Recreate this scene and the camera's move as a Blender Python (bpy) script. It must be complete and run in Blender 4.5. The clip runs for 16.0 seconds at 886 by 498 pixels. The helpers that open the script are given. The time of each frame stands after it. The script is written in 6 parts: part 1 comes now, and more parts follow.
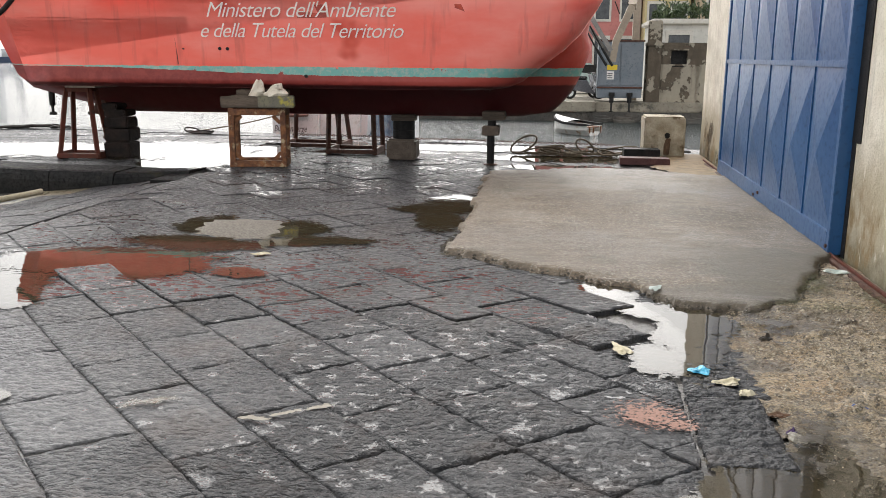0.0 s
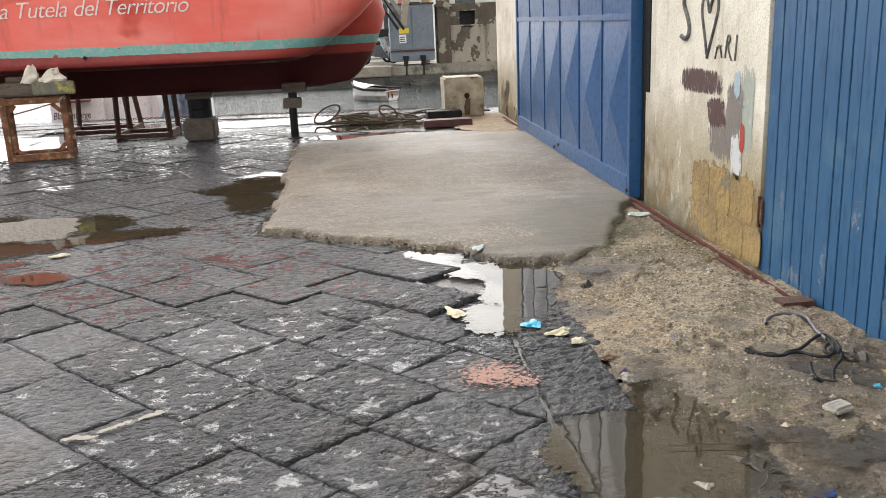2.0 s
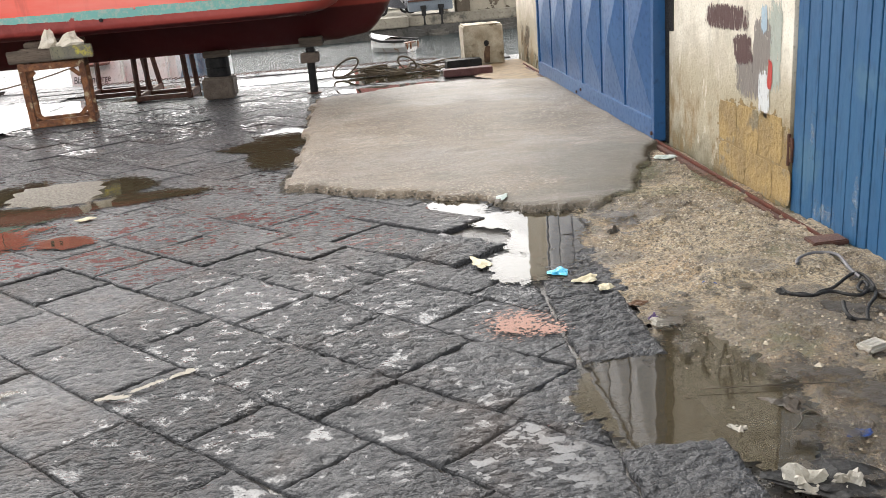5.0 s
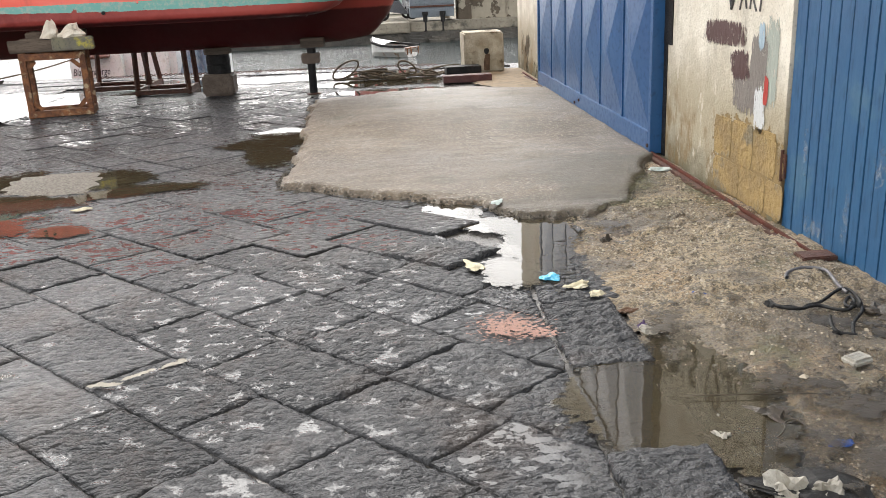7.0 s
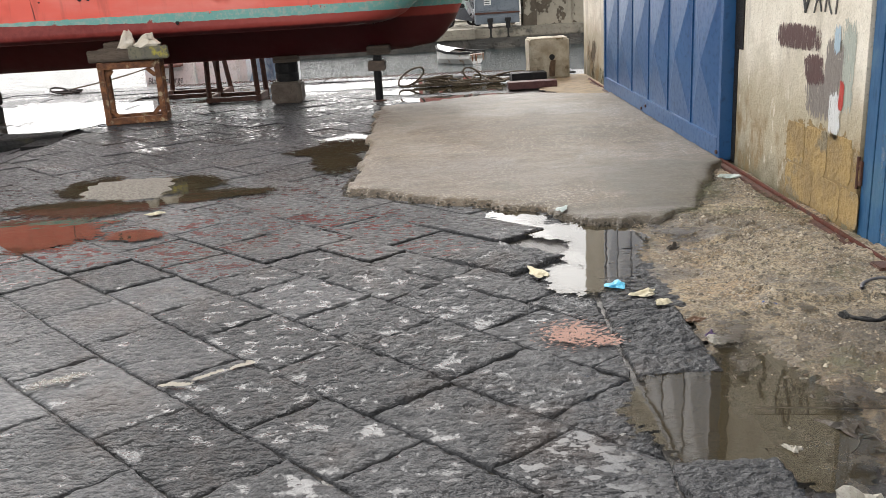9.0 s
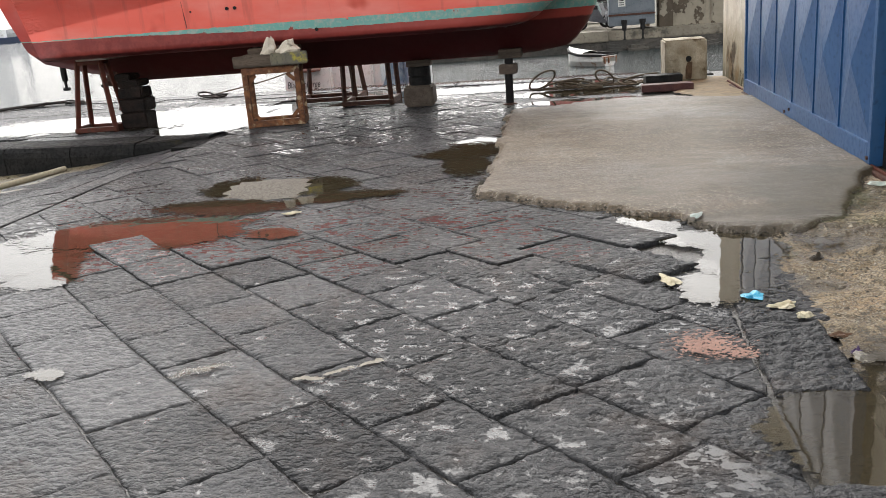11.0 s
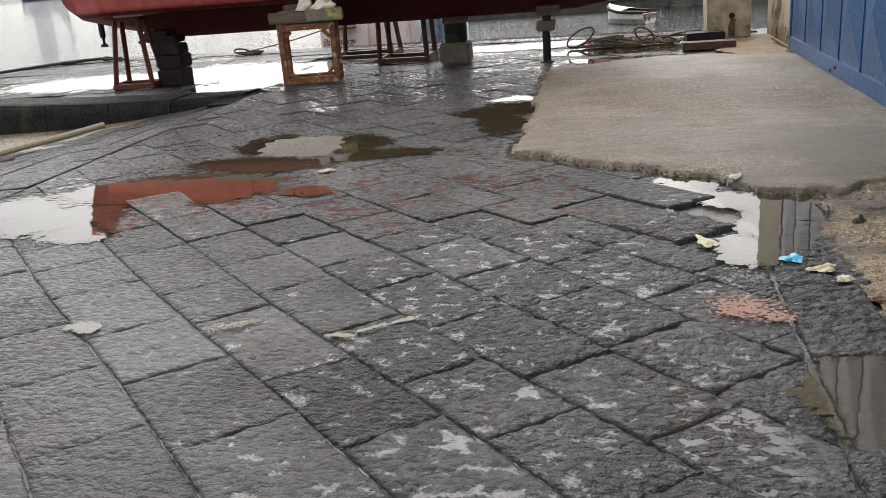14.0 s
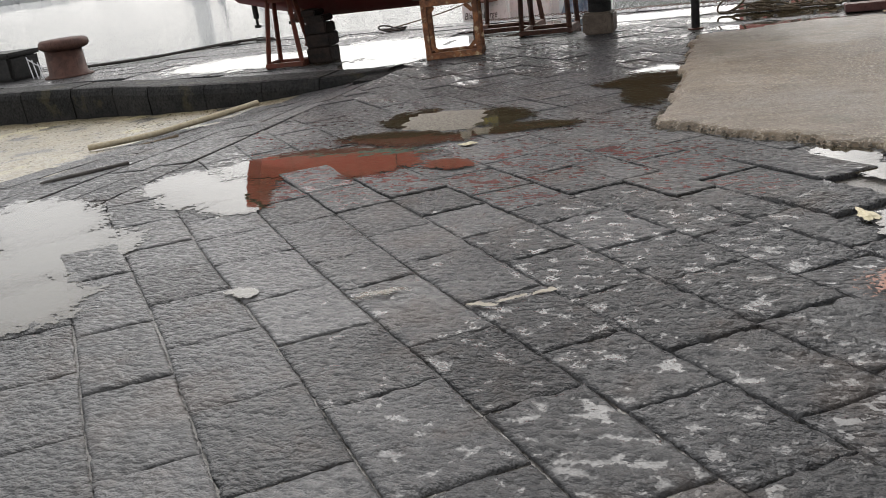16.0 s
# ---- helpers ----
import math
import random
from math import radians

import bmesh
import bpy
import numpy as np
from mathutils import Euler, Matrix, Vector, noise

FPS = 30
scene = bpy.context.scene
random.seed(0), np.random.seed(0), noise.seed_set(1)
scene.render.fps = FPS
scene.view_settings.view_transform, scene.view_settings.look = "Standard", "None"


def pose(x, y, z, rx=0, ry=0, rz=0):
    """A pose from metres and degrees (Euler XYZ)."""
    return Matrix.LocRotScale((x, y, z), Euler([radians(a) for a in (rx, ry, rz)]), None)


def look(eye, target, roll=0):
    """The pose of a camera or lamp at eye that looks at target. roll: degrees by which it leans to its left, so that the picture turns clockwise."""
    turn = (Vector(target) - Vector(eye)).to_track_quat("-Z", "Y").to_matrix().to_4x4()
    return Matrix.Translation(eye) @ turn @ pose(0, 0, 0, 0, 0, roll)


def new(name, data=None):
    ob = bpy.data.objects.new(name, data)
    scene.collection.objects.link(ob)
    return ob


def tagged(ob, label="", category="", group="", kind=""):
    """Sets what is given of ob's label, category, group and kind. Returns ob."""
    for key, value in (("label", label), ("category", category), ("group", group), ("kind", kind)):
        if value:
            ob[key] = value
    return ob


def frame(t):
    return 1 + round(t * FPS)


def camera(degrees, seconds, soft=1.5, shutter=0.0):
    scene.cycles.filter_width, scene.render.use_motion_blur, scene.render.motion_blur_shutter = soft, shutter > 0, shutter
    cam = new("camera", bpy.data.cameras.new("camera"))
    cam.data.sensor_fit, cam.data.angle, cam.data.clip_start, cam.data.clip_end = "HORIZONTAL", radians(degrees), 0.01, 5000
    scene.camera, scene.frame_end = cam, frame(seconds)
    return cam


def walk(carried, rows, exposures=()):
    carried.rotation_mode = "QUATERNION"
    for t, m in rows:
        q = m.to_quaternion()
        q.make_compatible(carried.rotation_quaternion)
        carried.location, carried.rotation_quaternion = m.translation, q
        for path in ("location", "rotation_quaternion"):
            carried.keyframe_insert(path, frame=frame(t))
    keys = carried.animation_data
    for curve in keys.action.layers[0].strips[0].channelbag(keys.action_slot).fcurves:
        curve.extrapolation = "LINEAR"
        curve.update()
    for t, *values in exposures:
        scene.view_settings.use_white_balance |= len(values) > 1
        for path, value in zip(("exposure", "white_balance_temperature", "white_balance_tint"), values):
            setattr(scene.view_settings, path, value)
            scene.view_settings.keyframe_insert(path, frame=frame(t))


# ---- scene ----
cam = camera(54.6, 16.0, 0.75)
PATH = [
    (0, (0.094, -0.058, 1.502), (-0.172, 1.876, 1.064), 0.4),
    (0.5, (0.046, 0.012, 1.512), (-0.099, 1.96, 1.087), -2.8),
    (1, (0.006, 0.032, 1.515), (0.002, 1.98, 1.06), -3.7),
    (1.5, (0.009, 0.022, 1.501), (0.102, 1.965, 1.036), -2.7),
    (2, (0.015, 0.03, 1.512), (0.185, 1.954, 0.995), -2.5),
    (2.5, (0.008, 0.035, 1.507), (0.158, 1.948, 0.945), -2.3),
    (3, (0.018, 0.037, 1.509), (0.227, 1.94, 0.929), -2.6),
    (3.5, (0.004, 0.045, 1.502), (0.234, 1.936, 0.892), -2.4),
    (4, (0.009, 0.049, 1.499), (0.209, 1.939, 0.876), -3.6),
    (4.5, (0.019, 0.056, 1.498), (0.206, 1.946, 0.871), -4.4),
    (5, (0.023, 0.062, 1.496), (0.125, 1.961, 0.875), -5.0),
    (7.5, (0.009, 0.013, 1.483), (0.129, 1.915, 0.877), -2.4),
    (8, (0.008, 0.019, 1.483), (0.075, 1.917, 0.857), -3.0),
    (8.5, (0.011, 0.018, 1.484), (0.004, 1.927, 0.888), -3.4),
    (9, (0.006, 0.012, 1.484), (-0.019, 1.924, 0.899), -3.5),
    (9.5, (0.0, 0.013, 1.484), (-0.056, 1.924, 0.897), -3.5),
    (10, (-0.007, 0.013, 1.489), (-0.197, 1.925, 0.934), -4.5),
    (12.5, (-0.003, 0.003, 1.481), (-0.355, 1.88, 0.887), -4.8),
    (13, (-0.011, 0.012, 1.484), (-0.36, 1.884, 0.872), -4.4),
    (13.5, (-0.014, 0.016, 1.477), (-0.416, 1.873, 0.851), -4.4),
    (14, (-0.001, 0.03, 1.474), (-0.399, 1.882, 0.833), -4.8),
    (14.5, (0.007, 0.028, 1.476), (-0.396, 1.872, 0.816), -5.4),
    (15, (0.004, 0.028, 1.476), (-0.451, 1.851, 0.79), -5.6),
    (15.5, (-0.02, 0.011, 1.471), (-0.577, 1.802, 0.777), -7.2),
    (16, (-0.001, -0.015, 1.474), (-0.71, 1.733, 0.81), -7.6),
]
EXPOSURE = [(0.0, 0.48), (2.0, 0.72), (3.5, 0.72), (5.0, 0.95), (7.5, 0.78), (9.0, 0.64), (10.0, 0.54), (12.5, 0.28), (14.5, 0.24), (16.0, 0.22)]
walk(cam, [(t, look(eye, target, roll)) for t, eye, target, roll in PATH], EXPOSURE)

# ---- world and light ----
world = bpy.data.worlds.new("overcast")
scene.world = world
world.use_nodes = True
wn = world.node_tree
sky = wn.nodes.new("ShaderNodeTexSky")
sky.sky_type = "NISHITA"
sky.sun_disc = False
sky.sun_elevation = radians(40)
sky.sun_rotation = radians(-13)
sky.air_density = 1.0
sky.dust_density = 4.0
grey = wn.nodes.new("ShaderNodeHueSaturation")
grey.inputs["Saturation"].default_value = 0.22
grey.inputs["Value"].default_value = 0.85
wn.links.new(sky.outputs[0], grey.inputs["Color"])
cloud = wn.nodes.new("ShaderNodeMix")
cloud.data_type, cloud.blend_type = "RGBA", "ADD"
cloud.inputs[0].default_value = 1.0
cloud.inputs[7].default_value = (4.5, 4.45, 4.40, 1)
wn.links.new(grey.outputs[0], cloud.inputs[6])
wn.links.new(cloud.outputs[2], wn.nodes["Background"].inputs[0])
wn.nodes["Background"].inputs[1].default_value = 0.15
sun = new("sun", bpy.data.lights.new("sun", "SUN"))
sun.data.energy = 0.5
sun.data.angle = radians(60)
sun.data.color = (1.0, 0.97, 0.92)
sun.matrix_world = look((-6.5, 32, 25), (0, 4, 0))

# ---- materials ----
def nodes_of(name):
    m = bpy.data.materials.new(name)
    m.use_nodes = True
    t = m.node_tree
    return m, t, t.nodes["Principled BSDF"]


def val(t, v):
    n = t.nodes.new("ShaderNodeValue")
    n.outputs[0].default_value = v
    return n.outputs[0]


def noise_tex(t, scale, detail=4, rough=0.55, stretch=None, coord="Object", w=0.0):
    tc = t.nodes.new("ShaderNodeTexCoord")
    out = tc.outputs[coord]
    if stretch or w:
        mp = t.nodes.new("ShaderNodeMapping")
        mp.inputs["Scale"].default_value = stretch or (1, 1, 1)
        mp.inputs["Location"].default_value = (w, w * 1.7, w * 0.6)
        t.links.new(out, mp.inputs[0])
        out = mp.outputs[0]
    n = t.nodes.new("ShaderNodeTexNoise")
    n.inputs["Scale"].default_value = scale
    n.inputs["Detail"].default_value = detail
    n.inputs["Roughness"].default_value = rough
    t.links.new(out, n.inputs["Vector"])
    return n.outputs["Fac"]


def voronoi(t, scale, feature="F1", stretch=None, coord="Object"):
    tc = t.nodes.new("ShaderNodeTexCoord")
    out = tc.outputs[coord]
    if stretch:
        mp = t.nodes.new("ShaderNodeMapping")
        mp.inputs["Scale"].default_value = stretch
        t.links.new(out, mp.inputs[0])
        out = mp.outputs[0]
    n = t.nodes.new("ShaderNodeTexVoronoi")
    n.feature = feature
    n.inputs["Scale"].default_value = scale
    t.links.new(out, n.inputs["Vector"])
    return n


def ramp(t, fac, lo, hi, a=0.0, b=1.0):
    n = t.nodes.new("ShaderNodeMapRange")
    n.interpolation_type = "SMOOTHSTEP"
    for i, v in zip((1, 2, 3, 4), (lo, hi, a, b)):
        n.inputs[i].default_value = v
    t.links.new(fac, n.inputs[0])
    return n.outputs[0]


def mix(t, fac, a, b):
    n = t.nodes.new("ShaderNodeMix")
    n.data_type = "RGBA"
    for k, v in ((0, fac), (6, a), (7, b)):
        if isinstance(v, tuple):
            n.inputs[k].default_value = (*v, 1) if len(v) == 3 else v
        elif isinstance(v, (int, float)):
            n.inputs[k].default_value = v
        else:
            t.links.new(v, n.inputs[k])
    return n.outputs[2]


def spot(t, x, y, rx, ry, rag=0.8, scale=3.0):
    """1 inside a ragged oval on the ground, 0 outside."""
    tc = t.nodes.new("ShaderNodeTexCoord")
    mp = t.nodes.new("ShaderNodeMapping")
    mp.vector_type = "TEXTURE"
    mp.inputs["Location"].default_value = (x, y, 0)
    mp.inputs["Scale"].default_value = (rx, ry, 50)
    t.links.new(tc.outputs["Object"], mp.inputs[0])
    n = t.nodes.new("ShaderNodeVectorMath")
    n.operation = "LENGTH"
    t.links.new(mp.outputs[0], n.inputs[0])
    d = calc(t, "ADD", n.outputs["Value"], calc(t, "MULTIPLY", calc(t, "SUBTRACT", noise_tex(t, scale, 5, 0.65), 0.5), rag))
    return ramp(t, d, 1.15, 0.7)


def calc(t, op, a, b=0.0):
    n = t.nodes.new("ShaderNodeMath")
    n.operation = op
    for k, v in ((0, a), (1, b)):
        if isinstance(v, (int, float)):
            n.inputs[k].default_value = v
        else:
            t.links.new(v, n.inputs[k])
    return n.outputs[0]


def bump(t, bsdf, height, dist=0.01, strength=1.0):
    n = t.nodes.new("ShaderNodeBump")
    n.inputs["Distance"].default_value = dist
    if isinstance(strength, (int, float)):
        n.inputs["Strength"].default_value = strength
    else:
        t.links.new(strength, n.inputs["Strength"])
    t.links.new(height, n.inputs["Height"])
    t.links.new(n.outputs[0], bsdf.inputs["Normal"])


def plain(name, a, b, scale=6.0, rough=(0.4, 0.7), bump_d=0.004, bump_s=60.0, metal=0.0, stain=None, coord="Object", stretch=None, spec=0.5):
    """Two-tone material: broad blotches, fine grain, optional stains, bump."""
    m, t, p = nodes_of(name)
    broad = ramp(t, noise_tex(t, scale, 5, 0.6, stretch, coord), 0.35, 0.68)
    fine = noise_tex(t, scale * 9, 4, 0.6, stretch, coord)
    col = mix(t, broad, a, b)
    dark = tuple(v * 0.72 for v in a)
    col = mix(t, ramp(t, fine, 0.52, 0.72), col, dark)
    if stain:
        col = mix(t, ramp(t, noise_tex(t, scale * 0.7, 6, 0.65, None, coord, 7.3), 0.55, 0.66), col, stain)
    t.links.new(col, p.inputs["Base Color"])
    t.links.new(ramp(t, fine, 0.3, 0.7, *rough), p.inputs["Roughness"])
    p.inputs["Metallic"].default_value = metal
    p.inputs["Specular IOR Level"].default_value = spec
    if bump_d:
        bump(t, p, noise_tex(t, bump_s, 5, 0.6, None, coord), bump_d)
    return m


def make_basalt(name="wet_basalt", carved=False):
    """Wet chiselled lava stone with flat films of water; each slab differs in tone, relief and wetness.
    carved: the mesh itself has the chisel relief, and water lies on its level pools."""
    m, t, p = nodes_of(name)
    info = t.nodes.new("ShaderNodeObjectInfo").outputs["Random"]
    geo = t.nodes.new("ShaderNodeNewGeometry")
    own = calc(t, "FRACT", calc(t, "ADD", info, geo.outputs["Random Per Island"]))
    own2 = calc(t, "FRACT", calc(t, "MULTIPLY", own, 7.31))
    own3 = calc(t, "FRACT", calc(t, "MULTIPLY", own, 23.7))
    tone = mix(t, own, (0.041, 0.0415, 0.0435), (0.082, 0.082, 0.085))
    grain = noise_tex(t, 150, 5, 0.7)
    tone = mix(t, ramp(t, grain, 0.42, 0.7), tone, (0.016, 0.016, 0.017))
    dirt = ramp(t, noise_tex(t, 2.3, 5, 0.6, None, "Object", 4.0), 0.50, 0.68, 0.0, 0.45)
    tone = mix(t, dirt, tone, (0.060, 0.045, 0.037))
    fleck = ramp(t, noise_tex(t, 42, 4, 0.7, None, "Object", 12.0), 0.68, 0.74, 0, 0.25)
    tone = mix(t, fleck, tone, (0.115, 0.110, 0.102))
    t.links.new(tone, p.inputs["Base Color"])
    pits = noise_tex(t, 21, 2.0, 0.5, (0.85, 1.45, 1.0))
    pits2 = noise_tex(t, 62, 3, 0.6)
    rugged = calc(t, "MULTIPLY", ramp(t, noise_tex(t, 1.1, 2, 0.5, None, "Object", 15.0), 0.35, 0.65, 0.55, 1.0), ramp(t, own2, 0.0, 1.0, 0.55, 1.15))
    broad = ramp(t, noise_tex(t, 0.9, 3, 0.5, None, "Object", 9.0), 0.38, 0.60)
    level = calc(t, "ADD", noise_tex(t, 13, 4, 0.6, (1.0, 1.6, 1.0), "Object", 2.0), calc(t, "MULTIPLY", broad, 0.070))
    level = calc(t, "ADD", level, calc(t, "MULTIPLY", calc(t, "SUBTRACT", own3, 0.6), 0.10))
    west = spot(t, -3.2, 2.2, 2.1, 2.4)
    level = calc(t, "ADD", level, calc(t, "MULTIPLY", west, -0.07))
    level = calc(t, "ADD", level, calc(t, "MULTIPLY", spot(t, -2.2, 5.2, 1.9, 1.0), 0.066))
    level = calc(t, "ADD", level, calc(t, "MULTIPLY", spot(t, -2.6, 9.6, 3.6, 2.2), -0.010))
    face = t.nodes.new("ShaderNodeSeparateXYZ")
    t.links.new(geo.outputs["True Normal"], face.inputs[0])
    if carved:
        held = t.nodes.new("ShaderNodeAttribute")
        held.attribute_name = "wet"
        film = ramp(t, calc(t, "ADD", held.outputs["Fac"], calc(t, "MULTIPLY", calc(t, "SUBTRACT", noise_tex(t, 55, 3, 0.6), 0.5), 0.9)), 0.40, 0.85, 0.0, 0.74)
        pits = noise_tex(t, 28, 2.5, 0.55, (0.9, 1.3, 1.0))
    else:
        film = calc(t, "MULTIPLY", ramp(t, level, 0.633, 0.653), ramp(t, face.outputs[2], 0.9962, 0.9985))
    t.links.new(calc(t, "ADD", calc(t, "ADD", 0.20, calc(t, "MULTIPLY", west, 0.26)), calc(t, "MULTIPLY", film, 0.10)), p.inputs["Specular IOR Level"])
    dry = ramp(t, pits, 0.35, 0.65, 0.34, 0.62)
    rough = calc(t, "MULTIPLY", dry, calc(t, "SUBTRACT", 1.0, calc(t, "MULTIPLY", film, 0.78)))
    t.links.new(rough, p.inputs["Roughness"])
    h = calc(t, "MULTIPLY", calc(t, "ADD", calc(t, "MULTIPLY", pits, 1.7), calc(t, "MULTIPLY", pits2, 0.40)), rugged)
    bump(t, p, h, 0.030 if carved else 0.038, calc(t, "SUBTRACT", 1.0, calc(t, "MULTIPLY", film, 0.96)))
    return m


def make_hull(name="hull_paint", old=(0.86, 0.140, 0.098), faded=(0.88, 0.255, 0.205)):
    """Hull paint: red topsides, worn turquoise boot stripe, maroon bottom, by height; the lowest maroon has shade
    painted in.
    """
    m, t, p = nodes_of(name)
    tc = t.nodes.new("ShaderNodeTexCoord")
    xyz = t.nodes.new("ShaderNodeSeparateXYZ")
    t.links.new(tc.outputs["Object"], xyz.inputs[0])
    z, x = xyz.outputs[2], xyz.outputs[0]
    wob = calc(t, "MULTIPLY", calc(t, "SUBTRACT", noise_tex(t, 9, 5, 0.7), 0.5), 0.035)
    zz = calc(t, "ADD", z, wob)
    fade = ramp(t, noise_tex(t, 1.6, 5, 0.6, (0.35, 1, 1)), 0.35, 0.7)
    red = mix(t, fade, old, faded)
    red = mix(t, ramp(t, noise_tex(t, 1.1, 3, 0.5, None, "Object", 5.0), 0.60, 0.70, 0, 0.85), red, (0.561, 0.047, 0.017))
    streak = ramp(t, noise_tex(t, 7, 4, 0.6, (1, 1, 0.12)), 0.55, 0.75, 0, 0.35)
    red = mix(t, streak, red, (0.383, 0.085, 0.064))
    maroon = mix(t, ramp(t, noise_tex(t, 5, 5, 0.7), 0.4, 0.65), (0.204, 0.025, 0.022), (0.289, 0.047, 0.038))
    # maroon below the chine, darkened to hold the underside's shade
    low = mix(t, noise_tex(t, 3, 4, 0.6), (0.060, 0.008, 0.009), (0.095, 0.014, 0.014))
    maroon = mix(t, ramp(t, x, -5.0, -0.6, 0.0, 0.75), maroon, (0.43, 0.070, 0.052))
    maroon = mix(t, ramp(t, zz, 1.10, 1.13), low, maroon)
    green = mix(t, ramp(t, noise_tex(t, 14, 5, 0.7), 0.45, 0.66), (0.17, 0.42, 0.37), (0.36, 0.44, 0.38))
    start = ramp(t, x, -7.2, -2.6, 1.340, 1.235)
    stripe = calc(t, "MULTIPLY", calc(t, "GREATER_THAN", zz, start), calc(t, "LESS_THAN", zz, 1.352))
    gap = ramp(t, noise_tex(t, 3.0, 5, 0.7, None, "Object", 3.0), 0.36, 0.40)
    col = mix(t, calc(t, "GREATER_THAN", zz, 1.335), maroon, red)
    col = mix(t, calc(t, "MULTIPLY", stripe, gap), col, green)
    t.links.new(col, p.inputs["Base Color"])
    t.links.new(ramp(t, noise_tex(t, 4, 5, 0.6), 0.3, 0.7, 0.35, 0.6), p.inputs["Roughness"])
    bump(t, p, noise_tex(t, 2.2, 3, 0.5), 0.02)
    return m


def make_wall():
    """Old cream plaster, stained, with bare ochre tuff low down where it has fallen."""
    m, t, p = nodes_of("old_plaster")
    tc = t.nodes.new("ShaderNodeTexCoord")
    xyz = t.nodes.new("ShaderNodeSeparateXYZ")
    t.links.new(tc.outputs["Object"], xyz.inputs[0])
    z, y = xyz.outputs[2], xyz.outputs[1]
    n = noise_tex(t, 2.2, 6, 0.65)
    cream = mix(t, ramp(t, n, 0.35, 0.7), (0.78, 0.73, 0.62), (0.66, 0.60, 0.49))
    cream = mix(t, ramp(t, noise_tex(t, 5, 5, 0.6, (1, 1, 0.15)), 0.55, 0.75, 0, 0.6), cream, (0.264, 0.230, 0.174))
    zz = calc(t, "ADD", z, calc(t, "MULTIPLY", calc(t, "SUBTRACT", noise_tex(t, 3.5, 6, 0.65), 0.5), 0.55))
    cream = mix(t, ramp(t, zz, 1.05, 0.55), cream, (0.40, 0.345, 0.24))
    cream = mix(t, ramp(t, zz, 0.30, 0.10), cream, (0.187, 0.162, 0.098))
    cream = mix(t, ramp(t, noise_tex(t, 60, 4, 0.6), 0.5, 0.75, 0, 0.5), cream, (0.230, 0.204, 0.153))
    cream = mix(t, ramp(t, noise_tex(t, 0.9, 6, 0.7, None, "Object", 21.0), 0.50, 0.62, 0, 0.5), cream, (0.42, 0.38, 0.29))
    cream = mix(t, ramp(t, noise_tex(t, 8, 6, 0.7, (1, 1, 0.4), "Object", 5.0), 0.58, 0.64, 0, 0.5), cream, (0.76, 0.71, 0.60))
    rust = calc(t, "MULTIPLY", ramp(t, zz, 0.62, 0.35), ramp(t, noise_tex(t, 2.4, 5, 0.65, (1, 1, 0.6), "Object", 31.0), 0.48, 0.60))
    cream = mix(t, calc(t, "MULTIPLY", rust, 0.8), cream, (0.21, 0.135, 0.050))
    t.links.new(cream, p.inputs["Base Color"])
    p.inputs["Roughness"].default_value = 0.85
    h = calc(t, "ADD", calc(t, "MULTIPLY", noise_tex(t, 7, 5, 0.6), 1.0), calc(t, "MULTIPLY", noise_tex(t, 70, 4, 0.6), 0.25))
    bump(t, p, h, 0.020)
    return m


def make_concrete():
    """Damp grey-brown concrete with faint trowel lines and a worn sheen."""
    m, t, p = nodes_of("damp_concrete")
    broad = noise_tex(t, 0.8, 5, 0.6)
    col = mix(t, ramp(t, broad, 0.35, 0.65), (0.118, 0.083, 0.050), (0.198, 0.148, 0.096))
    lines = noise_tex(t, 3.0, 5, 0.65, (0.5, 2.2, 1))
    col = mix(t, ramp(t, lines, 0.46, 0.70, 0, 0.50), col, (0.092, 0.077, 0.058))
    col = mix(t, ramp(t, noise_tex(t, 52, 5, 0.8), 0.46, 0.62, 0, 0.75), col, (0.045, 0.037, 0.028))
    col = mix(t, ramp(t, noise_tex(t, 46, 4, 0.75, None, "Object", 3.0), 0.54, 0.62, 0, 0.85), col, (0.40, 0.345, 0.265))
    col = mix(t, ramp(t, noise_tex(t, 1.9, 5, 0.7, None, "Object", 8.0), 0.56, 0.70, 0, 0.6), col, (0.060, 0.060, 0.030))
    col = mix(t, calc(t, "MULTIPLY", spot(t, 1.75, 6.0, 0.75, 0.9, 1.3), 0.65), col, (0.060, 0.052, 0.030))
    col = mix(t, calc(t, "MULTIPLY", spot(t, 1.1, 5.3, 0.85, 0.30, 1.0, 5.0), 0.55), col, (0.066, 0.056, 0.040))
    col = mix(t, calc(t, "MULTIPLY", spot(t, 0.3, 6.6, 1.3, 0.8, 1.2), 0.35), col, (0.105, 0.080, 0.056))
    t.links.new(col, p.inputs["Base Color"])
    p.inputs["Specular IOR Level"].default_value = 0.5
    sheen = ramp(t, noise_tex(t, 0.7, 4, 0.6, (1.0, 0.6, 1), "Object", 4.0), 0.30, 0.70, 0.24, 0.42)
    sheen = calc(t, "ADD", sheen, calc(t, "MULTIPLY", spot(t, 0.9, 8.4, 1.1, 1.5, 1.4, 2.0), 0.14))
    r = calc(t, "ADD", sheen, calc(t, "MULTIPLY", lines, 0.24))
    t.links.new(r, p.inputs["Roughness"])
    h = calc(t, "ADD", noise_tex(t, 95, 5, 0.75), calc(t, "MULTIPLY", lines, 0.8))
    bump(t, p, h, 0.012)
    return m


